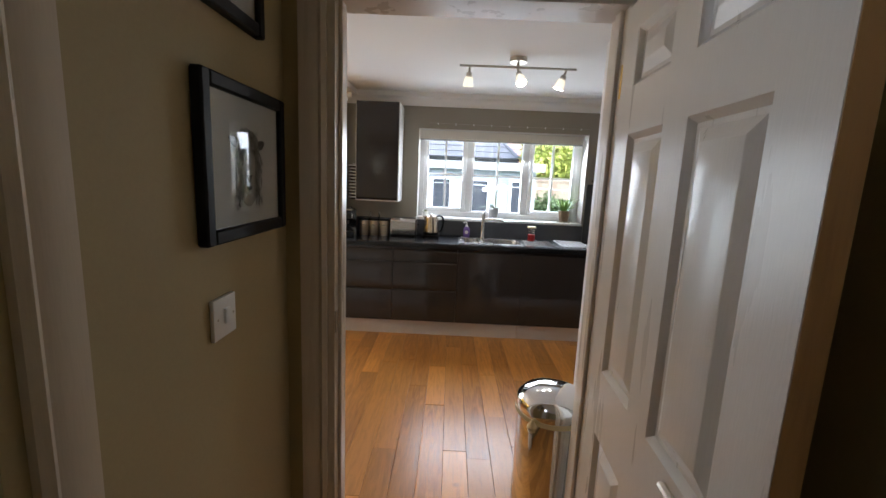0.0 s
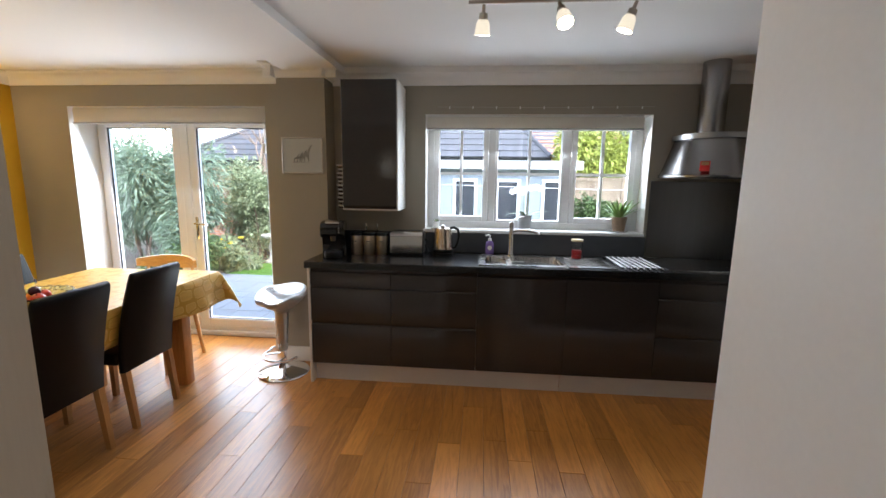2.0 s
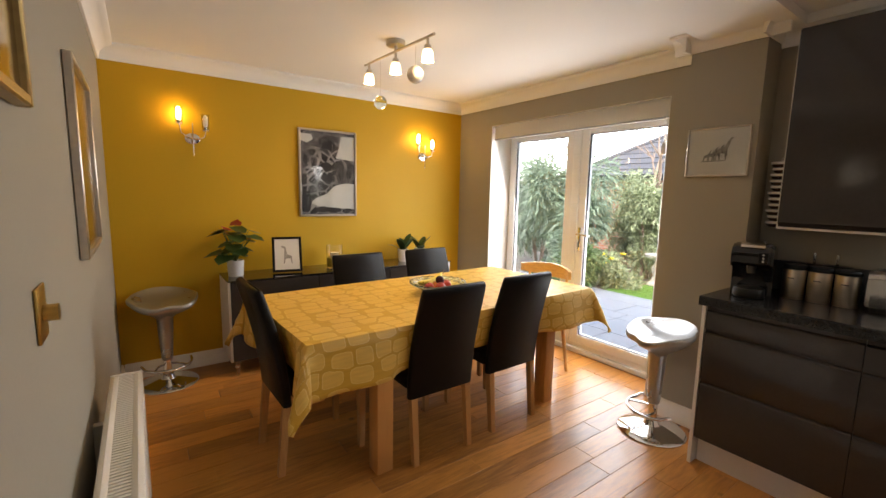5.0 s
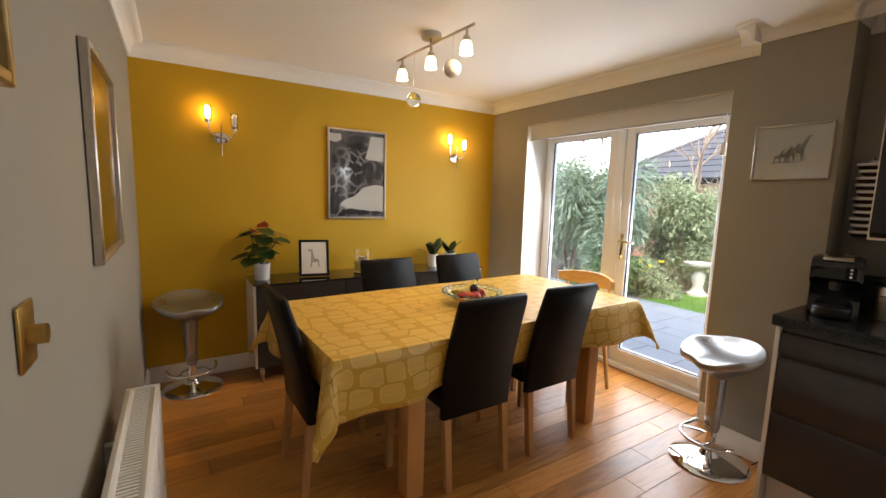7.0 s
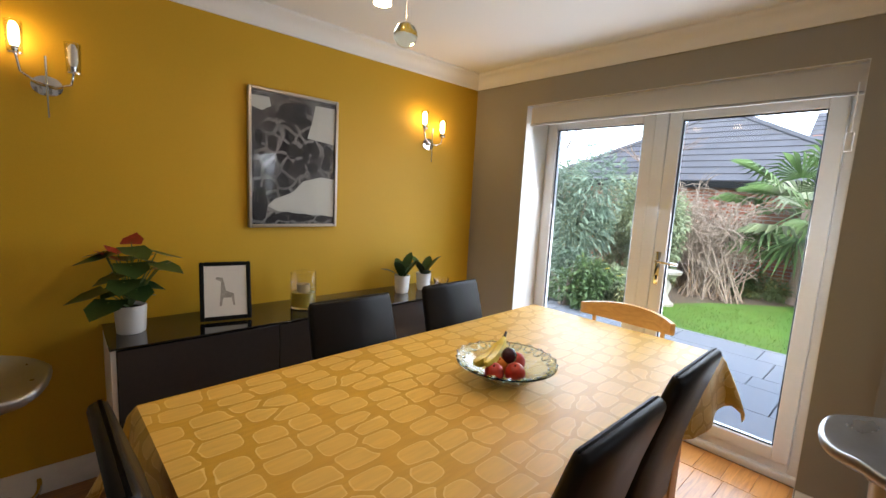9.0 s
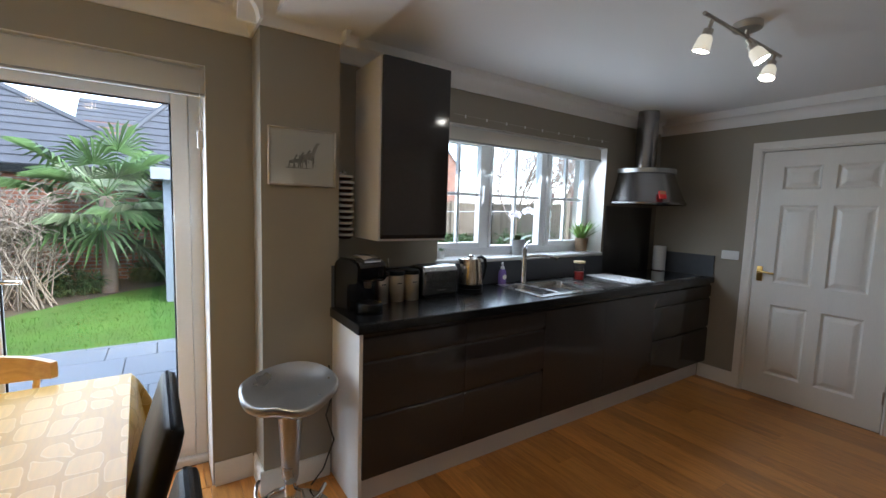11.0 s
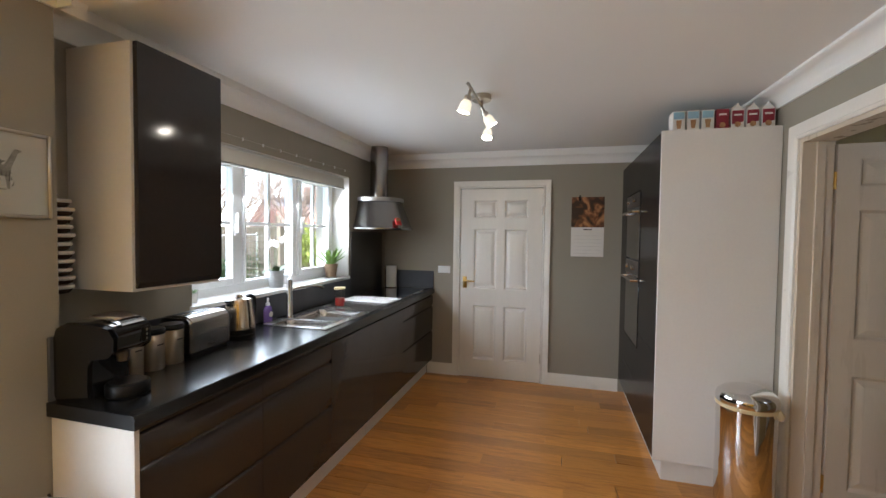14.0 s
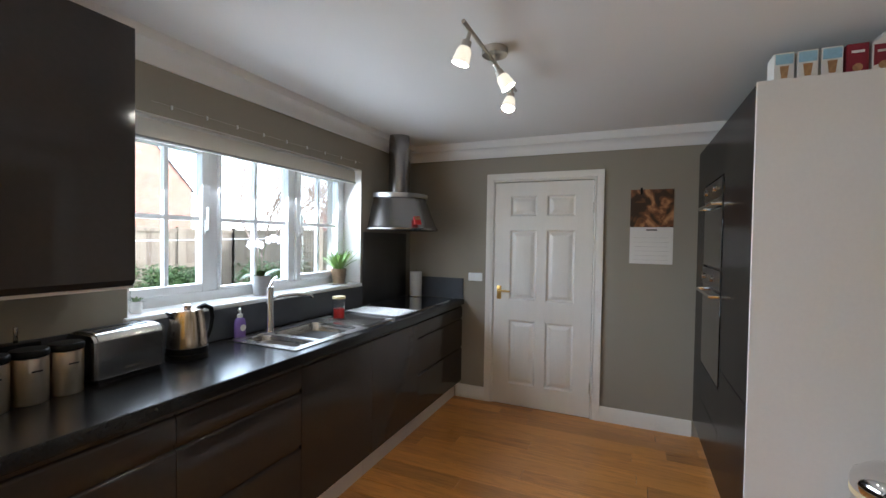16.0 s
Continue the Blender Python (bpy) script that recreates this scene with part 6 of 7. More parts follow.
t = thing("cup_rack", pose(-0.535, 4.585, 1.27), "tall wall rack of stacked dark cups with white rims", "cup rack")
part("back_strip", boxed(-0.02, 0.02, 0.045, 0.068, 0.0, 0.37, 0.003), "steel", t)
for k in range(11):
    jx = 0.006 * math.sin(2.3 * k)
    c = part("cup", lathed([(0, 0), (0.026, 0.0), (0.034, 0.006), (0.040, 0.017), (0.0, 0.017)], (jx, 0, 0.032 * k), 24), "cups", t)
    part("rim", lathed([(0.0, 0.0), (0.041, 0.0), (0.045, 0.006), (0.043, 0.013), (0.0, 0.013)], (jx, 0, 0.032 * k + 0.0175), 24), "ceramic", c, "white rim")
part("hook", tubed([(0, 0.05, 0.37), (0, 0.03, 0.38), (0, 0.0, 0.365)], 0.004, 8), "steel", t)


# ---- plants ----
def blade(bm, base, d, ln, w, bend, n=6):
    """A pointed, channelled leaf that bends over."""
    d = Vector(d).normalized()
    side = d.cross(Vector((0, 0, 1)))
    side = side.normalized() if side.length > 0.05 else Vector((1, 0, 0))
    prev = None
    for i in range(n + 1):
        s = i / n
        p = Vector(base) + d * ln * s + Vector((0, 0, -bend * ln * s * s))
        ww = w * math.sin(math.pi * min(0.12 + 0.88 * s, 1.0)) ** 0.8
        row = [bm.verts.new(p - side * ww), bm.verts.new(p + Vector((0, 0, -0.15 * ww))), bm.verts.new(p + side * ww)]
        if prev:
            for k in range(2):
                bm.faces.new((prev[k], prev[k + 1], row[k + 1], row[k]))
        prev = row


def pot(t, r0, r1, h, material):
    part("pot", lathed([(0, 0), (r0, 0), (r0 + 0.002, 0.004), (r1, h - 0.004), (r1, h), (r1 - 0.006, h), (r1 - 0.008, h - 0.02), (0, h - 0.02)], seg=28), material, t)
    part("compost", lathed([(0, h - 0.0195), (r1 - 0.009, h - 0.0195), (0, h - 0.012)], seg=18), "soil", t)


SZ = WZ0 + 0.0215
t = thing("aloe_plant", pose(1.70, 4.745, SZ), "spiky green aloe in a brown pot on a saucer", "plant")
part("saucer", lathed([(0, 0), (0.06, 0), (0.075, 0.010), (0.071, 0.010), (0.058, 0.004), (0, 0.004)], seg=26), "ceramic", t)
part("pot", lathed([(0, 0.006), (0.045, 0.006), (0.058, 0.10), (0.060, 0.105), (0.060, 0.122), (0.054, 0.122), (0.052, 0.10), (0, 0.10)], seg=28), "clay", t)
part("compost", lathed([(0, 0.101), (0.052, 0.101), (0, 0.108)], seg=16), "soil", t)
r = random.Random(6)
for k in range(34):
    a = 2.4 * k
    up = 0.35 + 1.4 * (1 - k / 34) + r.uniform(0, 0.5)
    bm = bmesh.new()
    blade(bm, (0.012 * math.cos(a), 0.012 * math.sin(a), 0.103), (math.cos(a), math.sin(a) * 0.8, up), r.uniform(0.15, 0.27), 0.010, 0.2)
    part("leaf", bm, "aloe", t, smooth=60)

t = thing("orchid", pose(0.945, 4.75, SZ), "white and lilac orchid in a grey pot", "plant")
pot(t, 0.045, 0.056, 0.12, "greypot")
for k, (a, ln, bend) in enumerate(((200, 0.20, 0.5), (-10, 0.22, 0.3), (250, 0.12, 0.4), (20, 0.14, 0.5))):
    bm = bmesh.new()
    blade(bm, (0, 0, 0.11), (math.cos(radians(a)), 0.3 * math.sin(radians(a)), 0.55), ln, 0.026, bend)
    part("leaf", bm, "leafmid", t, smooth=60)
for s, top in ((-1, 0.33), (1, 0.36)):
    st = part("stem", tubed([(0.01 * s, 0, 0.11), (0.015 * s, 0, 0.26), (0.03 * s, -0.01, top - 0.03), (0.075 * s, -0.015, top), (0.11 * s, -0.02, top - 0.02)], 0.0028, 6), "leafmid", t)
    for k in range(4):
        x, z = s * (0.03 + 0.027 * k), top - 0.02 + 0.012 * math.sin(k)
        bm = bmesh.new()
        for j in range(5):
            aa = 2 * math.pi * j / 5 + 0.3 * k
            q = [(x, -0.02, z), (x + 0.022 * math.cos(aa - 0.6), -0.028, z + 0.022 * math.sin(aa - 0.6)), (x + 0.028 * math.cos(aa), -0.022, z + 0.028 * math.sin(aa)), (x + 0.022 * math.cos(aa + 0.6), -0.028, z + 0.022 * math.sin(aa + 0.6))]
            bm.faces.new([bm.verts.new(v) for v in q])
        part("flower", bm, "petal", st, "pale lilac orchid flower", smooth=0)

t = thing("seedling_pot", pose(0.21, 4.74, SZ), "tiny plant in a small white pot", "plant")
pot(t, 0.022, 0.028, 0.055, "ceramic")
r = random.Random(9)
for k in range(12):
    a = 2.4 * k
    bm = bmesh.new()
    blade(bm, (0, 0, 0.04), (math.cos(a), math.sin(a), r.uniform(0.6, 2)), 0.06, 0.007, 0.3, 3)
    part("leaf", bm, "leafmid", t)

SBZ = 0.7435
t = thing("anthurium", pose(-3.27, 2.33, SBZ), "dark-leaved anthurium with red flowers in a white pot", "plant")
part("pot", lathed([(0, 0), (0.052, 0), (0.055, 0.004), (0.062, 0.125), (0.056, 0.125), (0.05, 0.11), (0, 0.11)], seg=9), "ceramic", t, "white faceted pot")
part("compost", lathed([(0, 0.111), (0.05, 0.111), (0, 0.12)], seg=12), "soil", t)
r = random.Random(12)
for k in range(26):
    a = 2.4 * k
    rr, z = r.uniform(0.04, 0.17), r.uniform(0.16, 0.40)
    e = Vector((rr * math.cos(a), rr * math.sin(a), z))
    st = part("stalk", tubed([(0, 0, 0.11), e * 0.55 + Vector((0, 0, 0.06)), e], 0.003, 5), "leafmid", t)
    red = k in (3, 9, 15, 20)
    bm = bmesh.new()
    d = Vector((math.cos(a), math.sin(a), -0.35 if not red else 0.5)).normalized()
    s = d.cross(Vector((0, 0, 1))).normalized()
    sz = r.uniform(0.08, 0.125) * (0.6 if red else 1)
    q = [e - d * sz * 0.2, e + s * sz * 0.55 - d * sz * 0.25, e + s * sz * 0.55 + d * sz * 0.4, e + d * sz * 1.1, e - s * sz * 0.55 + d * sz * 0.4, e - s * sz * 0.55 - d * sz * 0.25]
    vs = [bm.verts.new(v) for v in q]
    mid = bm.verts.new(e + d * sz * 0.4 + Vector((0, 0, -0.008)))
    for i in range(6):
        bm.faces.new((vs[i], vs[(i + 1) % 6], mid))
    part("leaf" if not red else "red_flower", bm, "redflower" if red else "leafdark", st)


def sideboard_orchid(y, seed, h):
    t = thing("potted_plant", pose(-3.27, y, SBZ), "broad-leaved green plant in a ribbed white pot", "plant", "pair of potted plants")
    part("pot", lathed([(0, 0), (0.042, 0), (0.044, 0.004), (0.050, 0.04), (0.048, 0.045), (0.052, 0.09), (0.054, 0.12), (0.048, 0.12), (0.046, 0.10), (0, 0.10)], seg=28), "ceramic", t)
    part("compost", lathed([(0, 0.101), (0.046, 0.101), (0, 0.108)], seg=14), "soil", t)
    r = random.Random(seed)
    for k in range(6):
        a = 2.4 * k + seed
        bm = bmesh.new()
        blade(bm, (0, 0, 0.10), (math.cos(a), math.sin(a), r.uniform(0.8, 2.2)), h * r.uniform(0.8, 1.2), 0.036, 0.35, 8)
        part("leaf", bm, "leafdark", t, smooth=60)


sideboard_orchid(3.83, 2, 0.25)
sideboard_orchid(4.02, 5, 0.22)
t = thing("photo_frame", pose(-3.22, 2.71, SBZ + 0.004, -14, 0, 78), "black photo frame with a giraffe drawing leaning on its stand", "picture frame")
part("frame", frame_ring(bmesh.new(), -0.115, 0.115, 0, 0.29, -0.012, 0.0, 0.02), "blackframe", t)
part("mount", boxed(-0.096, 0.096, -0.006, -0.001, 0.019, 0.271), "paper", t)
shape(t, "giraffe_drawing", -0.006, [(-0.03, 0.07), (-0.025, 0.12), (-0.02, 0.19), (-0.045, 0.205), (-0.04, 0.215), (-0.012, 0.21), (0.0, 0.145), (0.035, 0.13), (0.04, 0.07), (0.032, 0.07), (0.025, 0.11), (-0.012, 0.11), (-0.02, 0.07)], "softink", 1)
part("stand", boxed(-0.02, 0.02, 0.0, 0.004, 0.02, 0.20), "blackframe", t).matrix_basis = pose(0, 0.0, 0.0, -22, 0, 0)
t = thing("candle_jar", pose(-3.27, 3.13, SBZ), "glass hurricane jar with a cream candle", "candle")
part("glass", lathed([(0, 0), (0.068, 0), (0.070, 0.006), (0.070, 0.20), (0.066, 0.20), (0.066, 0.010), (0, 0.010)], seg=32), "glass", t)
part("sand", lathed([(0, 0.011), (0.065, 0.011), (0.065, 0.09), (0, 0.09)], seg=28), "banana", t, "amber filling")
part("candle", lathed([(0, 0.091), (0.035, 0.091), (0.036, 0.135), (0.0, 0.132)], seg=20), "wax", t)
t = thing("glass_dish", pose(-3.25, 4.17, SBZ), "small clear glass dish", "dish")
part("dish", lathed([(0, 0), (0.03, 0), (0.055, 0.05), (0.058, 0.07), (0.054, 0.07), (0.05, 0.05), (0.027, 0.006), (0, 0.006)], seg=28), "glass", t)

# ---- fruit bowl ----
FB = Vector((-1.93, 3.31, 0.7635))
t = thing("fruit_bowl", pose(*FB), "wide clear glass fruit bowl with a pierced rim", "bowl")
part("bowl", lathed([(0, 0.0), (0.06, 0.0), (0.065, 0.004), (0.11, 0.022), (0.150, 0.05), (0.185, 0.072), (0.183, 0.078), (0.146, 0.056), (0.106, 0.028), (0.06, 0.008), (0, 0.007)], seg=48), "greenglass", t)
for k in range(22):
    a = 2 * math.pi * k / 22
    ring = [0.168 * math.cos(a), 0.168 * math.sin(a)]
    o = part("rim_loop", tubed([(ring[0] + 0.015 * math.cos(b_) * math.cos(a) - 0.017 * math.sin(b_) * math.sin(a), ring[1] + 0.015 * math.cos(b_) * math.sin(a) + 0.017 * math.sin(b_) * math.cos(a), 0.071 + 0.010 * math.cos(b_)) for b_ in (2 * math.pi * q / 12 for q in range(13))], 0.004, 6), "greenglass", t)


def fruit(name, x, y, z, r, material, label, sx=1.0, dip=0.15):
    prof = []
    for a in range(0, 181, 12):
        s = math.sin(radians(a))
        prof.append((r * s * (1 + 0.04 * math.cos(radians(2 * a))), -r * math.cos(radians(a)) * (1 - dip * math.exp(-(s / 0.35) ** 2))))
    prof[0], prof[-1] = (0, prof[0][1]), (0, prof[-1][1])
    t = thing(name, pose(FB.x + x, FB.y + y, FB.z + z, 20, 10, 0), label, "fruit", "fruit in the bowl")
    part("flesh", lathed(prof, seg=20, sx=sx), material, t, smooth=80)
    part("stalk", tubed([(0, 0, r * 0.8), (0.003, 0, r * 1.1)], 0.0025, 5), "cups", t)


fruit("apple", 0.06, -0.02, 0.048, 0.038, "apple", "shiny red apple in the glass bowl")
fruit("apple", 0.01, -0.075, 0.046, 0.036, "apple", "shiny red apple in the glass bowl")
fruit("plum", 0.0, 0.015, 0.085, 0.030, "plum", "dark purple plum on top of the fruit", dip=0.05)
fruit("orange_fruit", -0.02, -0.01, 0.044, 0.034, "orange", "small orange under the apples", dip=0.04)
fruit("apple", -0.005, 0.07, 0.047, 0.036, "apple", "shiny red apple in the glass bowl")
for k, (dx, tilt) in enumerate(((-0.075, 0.0), (-0.045, 0.012))):
    t = thing("banana", pose(FB.x + dx, FB.y - 0.01, FB.z + 0.062, 0, 0, 14 + 10 * k), "ripe yellow banana with dark stalk", "fruit", "fruit in the bowl")
    pts = [(0.0, -0.115 + 0.23 * q / 12, 0.05 * (1 - math.cos(1.5 * (q / 12 - 0.35)))* 1.6 + tilt) for q in range(13)]
    bm = bmesh.new()
    prev = None
    for q, p in enumerate(pts):
        rad = 0.021 * min(1, 0.35 + q * 0.35, 0.4 + (12 - q) * 0.3)
        ring = [bm.verts.new((p[0] + rad * math.cos(a), p[1], p[2] + rad * math.sin(a))) for a in (2 * math.pi * i / 7 for i in range(7))]
        if prev:
            for i in range(7):
                bm.faces.new((prev[i], prev[(i + 1) % 7], ring[(i + 1) % 7], ring[i]))
        else:
            bm.faces.new(ring)
        prev = ring
    bm.faces.new(prev)
    part("skin", bm, "banana", t, smooth=50)
    part("stalk", tubed([pts[-1], (0, 0.14, pts[-1][2] + 0.02)], 0.007, 7, 0.005), "cups", t)


# ---- garden ----
GZ = -0.12


def leaf_mesh(name, count, spread, size, material, parent, seed, droop=0.3, aspect=0.35, core=0.35):
    """Many small bent leaves scattered through a rounded, uneven volume."""
    r = np.random.default_rng(seed)
    lumps = r.uniform(-0.6, 0.6, (9, 3)) * np.array(spread)
    rad = r.uniform(0.35, 0.6, 9)
    which = r.integers(0, 9, count)
    d = r.normal(size=(count, 3))
    d /= np.linalg.norm(d, axis=1)[:, None]
    p = lumps[which] + d * (rad[which] * r.uniform(core, 1.0, count))[:, None] * np.array(spread)
    ax = r.normal(size=(count, 3)) * 0.6 + d
    ax[:, 2] -= droop
    ax /= np.linalg.norm(ax, axis=1)[:, None]
    sd = np.cross(ax, r.normal(size=(count, 3)))
    sd /= np.linalg.norm(sd, axis=1)[:, None]
    ln = size * r.uniform(0.6, 1.3, count)
    v = np.empty((count, 4, 3))
    v[:, 0] = p
    v[:, 1] = p + ax * (ln * 0.5)[:, None] + sd * (ln * aspect * 0.5)[:, None]
    v[:, 2] = p + ax * ln[:, None] + np.array((0, 0, -0.15)) * ln[:, None]
    v[:, 3] = p + ax * (ln * 0.5)[:, None] - sd * (ln * aspect * 0.5)[:, None]
    me = bpy.data.meshes.new(name)
    me.from_pydata(v.reshape(-1, 3).tolist(), [], (np.arange(count * 4).reshape(-1, 4)).tolist())
    me.materials.append(M[material])
    ob = new(name, me)
    ob.parent = parent
    return ob


def shrub(name, x, y, h, spread, material, count, size, label, seed, aspect=0.35, droop=0.3, category="shrub", stems=7):
    t = thing(name, pose(x, y, GZ), label, category)
    r = random.Random(seed)
    bm = bmesh.new()
    for k in range(stems):
        a = r.random() * 6.28
        e = (spread[0] * 0.5 * math.cos(a), spread[1] * 0.5 * math.sin(a), h * (0.6 + 0.3 * r.random()))
        tube(bm, [(0.06 * math.cos(a), 0.06 * math.sin(a), -0.02), (e[0] * 0.4, e[1] * 0.4, e[2] * 0.55), e], 0.018, 5, 0.004)
    part("stems", bm, "twig", t)
    c = leaf_mesh("foliage", count, spread, size, material, t, seed, droop=droop, aspect=aspect)
    c.location = (0, 0, h - spread[2] * 0.95)
    return t


def bare_tree(x, y, h, seed, label, name="bare_tree", material="twig", depth=5, girth=0.009):
    t = thing(name, pose(x, y, GZ), label, "tree")
    r = random.Random(seed)
    trunk, limbs = bmesh.new(), bmesh.new()

    def grow(p, d, ln, rad, k):
        q = p + d * ln * 0.5 + Vector((r.uniform(-1, 1), r.uniform(-1, 1), 0)) * ln * 0.07
        e = p + d * ln
        tube(trunk if k == 0 else limbs, [p, q, e], rad, 6 if k < 2 else 4, rad * 0.62)
        if k < depth:
            for i in range(3 if k < depth - 1 else 2):
                nd = (d + Vector((r.uniform(-1, 1), r.uniform(-1, 1), r.uniform(-0.35, 0.7))) * 0.75).normalized()
                grow(e if i else q.lerp(e, 0.6), nd, ln * r.uniform(0.6, 0.85), rad * 0.66, k + 1)
    grow(Vector((0, 0, -0.05)), Vector((0.05, 0, 1)), h * 0.26, h * girth, 0)
    part("trunk", trunk, material, t)
    part("limbs", limbs, material, t)
    return t


structure("ground", boxed(-400, 400, YN + T, 800, GZ - 0.4, GZ - 0.03), "bark", "bare earth of the garden and land beyond", "ground")
structure("ground_rear", boxed(-400, 400, -800, YN + T, GZ - 0.45, GZ - 0.08), "bark", "land behind the house", "ground")
lawn = structure("lawn", prism(bmesh.new(), [(-3.75, 7.91), (6.6, 7.91), (6.6, 12.6), (1.0, 12.4), (-0.9, 12.0), (-2.0, 11.1), (-3.0, 10.0), (-3.6, 8.9)], 2, GZ - 0.03, GZ - 0.004), "grass", "short green lawn with a curved edge", "lawn")
r = random.Random(8)
blades_v, blades_f = [], []
for k in range(9000):
    x, y = r.uniform(-3.4, 0.6), r.uniform(7.95, 11.6)
    if y > 8.9 + (x + 3.6) * 1.05 and x < -0.9:
        continue
    a, hh = r.random() * 6.28, r.uniform(0.02, 0.05)
    i = len(blades_v)
    blades_v += [(x, y, GZ - 0.005), (x + 0.006 * math.cos(a), y + 0.006 * math.sin(a), GZ - 0.005), (x + r.uniform(-0.02, 0.02), y + r.uniform(-0.02, 0.02), GZ + hh)]
    blades_f.append((i, i + 1, i + 2))
me = bpy.data.meshes.new("grass_blades")
me.from_pydata(blades_v, [], blades_f)
me.materials.append(M["grass"])
tagged(new("grass_blades", me), "short green grass blades on the lawn", "grass", kind="stuff")

# pale grey outbuilding seen through the kitchen window
t = thing("garden_room", pose(-1.35, 10.0, GZ), "pale grey flat-roofed garden room with white-framed windows", "outbuilding")
part("wall", boxed(0, 3.75, 0, 2.2, 0, 1.93), "shed", t)
part("roof", boxed(-0.15, 3.9, -0.2, 2.4, 1.93, 1.99), "greypot", t)
part("fascia", boxed(-0.15, 3.9, -0.225, -0.2, 1.87, 2.04), "greypot", t, "pale grey fascia board")
for x in (0.55, 1.35, 2.22, 3.15):
    wi = part("window", boxed(x + 0.05, x + 0.45, -0.012, 0.0, 0.55, 1.62), "darkpane", t, "dark window pane")
    part("frame", frame_ring(bmesh.new(), x, x + 0.50, 0.50, 1.68, -0.03, -0.002, 0.06), "whitewood", wi, "white window frame")


def tiled_slope(bm, a, b_, c, d, course, lift=0.03):
    """Overlapping courses from the eaves a-b to the ridge d-c."""
    a, b_, c, d = Vector(a), Vector(b_), Vector(c), Vector(d)
    nrm = (b_ - a).cross(d - a).normalized()
    nrm = -nrm if nrm.z < 0 else nrm
    n = max(int(((d + c) / 2 - (a + b_) / 2).length / course), 1)
    for k in range(n):
        p, q = k / n, min((k + 1.15) / n, 1)
        lo0, lo1 = a.lerp(d, p), b_.lerp(c, p)
        hi0, hi1 = a.lerp(d, q), b_.lerp(c, q)
        v = [bm.verts.new(x) for x in (lo0, lo1, lo1 + nrm * lift, lo0 + nrm * lift, hi0 + nrm * 0.004, hi1 + nrm * 0.004)]
        bm.faces.new((v[0], v[1], v[2], v[3]))
        bm.faces.new((v[3], v[2], v[5], v[4]))


def hipped_house(name, x0, x1, y0, y1, ze, zr, label, wall="brick", hip=1.6):
    t = thing(name, pose((x0 + x1) / 2, (y0 + y1) / 2, GZ), label, "house")
    w, d = (x1 - x0) / 2, (y1 - y0) / 2
    part("wall", boxed(-w + 0.2, w - 0.2, -d + 0.2, d - 0.2, 0, ze), wall, t)
    bm = bmesh.new()
    R0, R1 = (-w + hip, 0, zr), (w - hip, 0, zr)
    A, B, C, D = (-w, -d, ze), (w, -d, ze), (w, d, ze), (-w, d, ze)
    tiled_slope(bm, A, B, R1, R0, 0.26)
    tiled_slope(bm, B, C, R1, R1, 0.26)
    tiled_slope(bm, C, D, R0, R1, 0.26)
    tiled_slope(bm, D, A, R0, R0, 0.26)
    part("roof", bm, "tile", t, "grey concrete tile roof", smooth=0)
    bm = boxed(-w, w, -d - 0.02, -d, ze - 0.14, ze)
    box(bm, w, w + 0.02, -d, d, ze - 0.14, ze)
    part("gutter", bm, "blackplastic", t, "black eaves gutter")
    tubes = bmesh.new()
    for p, q in ((A, R0), (B, R1), (R0, R1)):
        tube(tubes, [Vector(p) + Vector((0, 0, 0.03)), Vector(q) + Vector((0, 0, 0.03))], 0.07, 6)
    part("ridge_tiles", tubes, "tile", t)
    return t


hipped_house("garage", -8.2, -0.9, 12.4, 17.4, 2.1, 3.85, "red brick garage with a hipped grey tile roof", hip=3.3)
hipped_house("neighbour_bungalow", -2.6, 2.6, 14.2, 20.0, 2.35, 5.2, "grey tiled bungalow roof beyond the garden room", hip=2.4)


def gable_house(name, x, y, rz, w, d, ze, zr, label):
    t = thing(name, pose(x, y, GZ, 0, 0, rz), label, "house")
    part("wall", prism(bmesh.new(), [(-w, 0), (w, 0), (w, ze), (0, zr), (-w, ze)], 1, 0, d), "brick", t)
    bm = bmesh.new()
    tiled_slope(bm, (-w - 0.15, -0.1, ze - 0.15), (-w - 0.15, d, ze - 0.15), (0, d, zr), (0, -0.1, zr), 0.3)
    tiled_slope(bm, (w + 0.15, d, ze - 0.15), (w + 0.15, -0.1, ze - 0.15), (0, -0.1, zr), (0, d, zr), 0.3)
    part("roof", bm, "tile", t, "grey tiled roof", smooth=0)
    bm = boxed(-0.35, 0.35, d * 0.5, d * 0.5 + 0.7, zr - 0.4, zr + 0.8)
    c = part("chimney", bm, "brick", t)
    part("chimney_pot", lathed([(0.12, zr + 0.8), (0.10, zr + 1.1), (0.08, zr + 1.1)], (0, d * 0.5 + 0.35, 0), 12), "clay", c)
    return t


gable_house("tiled_house", -3.6, 22.5, -90, 3.0, 9, 2.8, 5.1, "grey tiled house roof beyond the garage")
gable_house("brick_house", 7.0, 27.0, 0, 2.4, 9, 2.9, 6.8, "orange brick house gable with tiled roof")
gable_house("far_brick_house", -9.0, 30.0, 0, 3.6, 9, 4.6, 7.8, "orange brick house with tiled roof beyond the garage")
gable_house("side_brick_house", 27.0, 17.0, 60, 2.6, 7, 2.2, 3.9, "low brick house with tiled roof beyond the fence")
gable_house("east_brick_house", 13.5, 27.0, 8, 3.2, 9, 4.4, 7.4, "orange brick house with tiled roof beyond the fence")

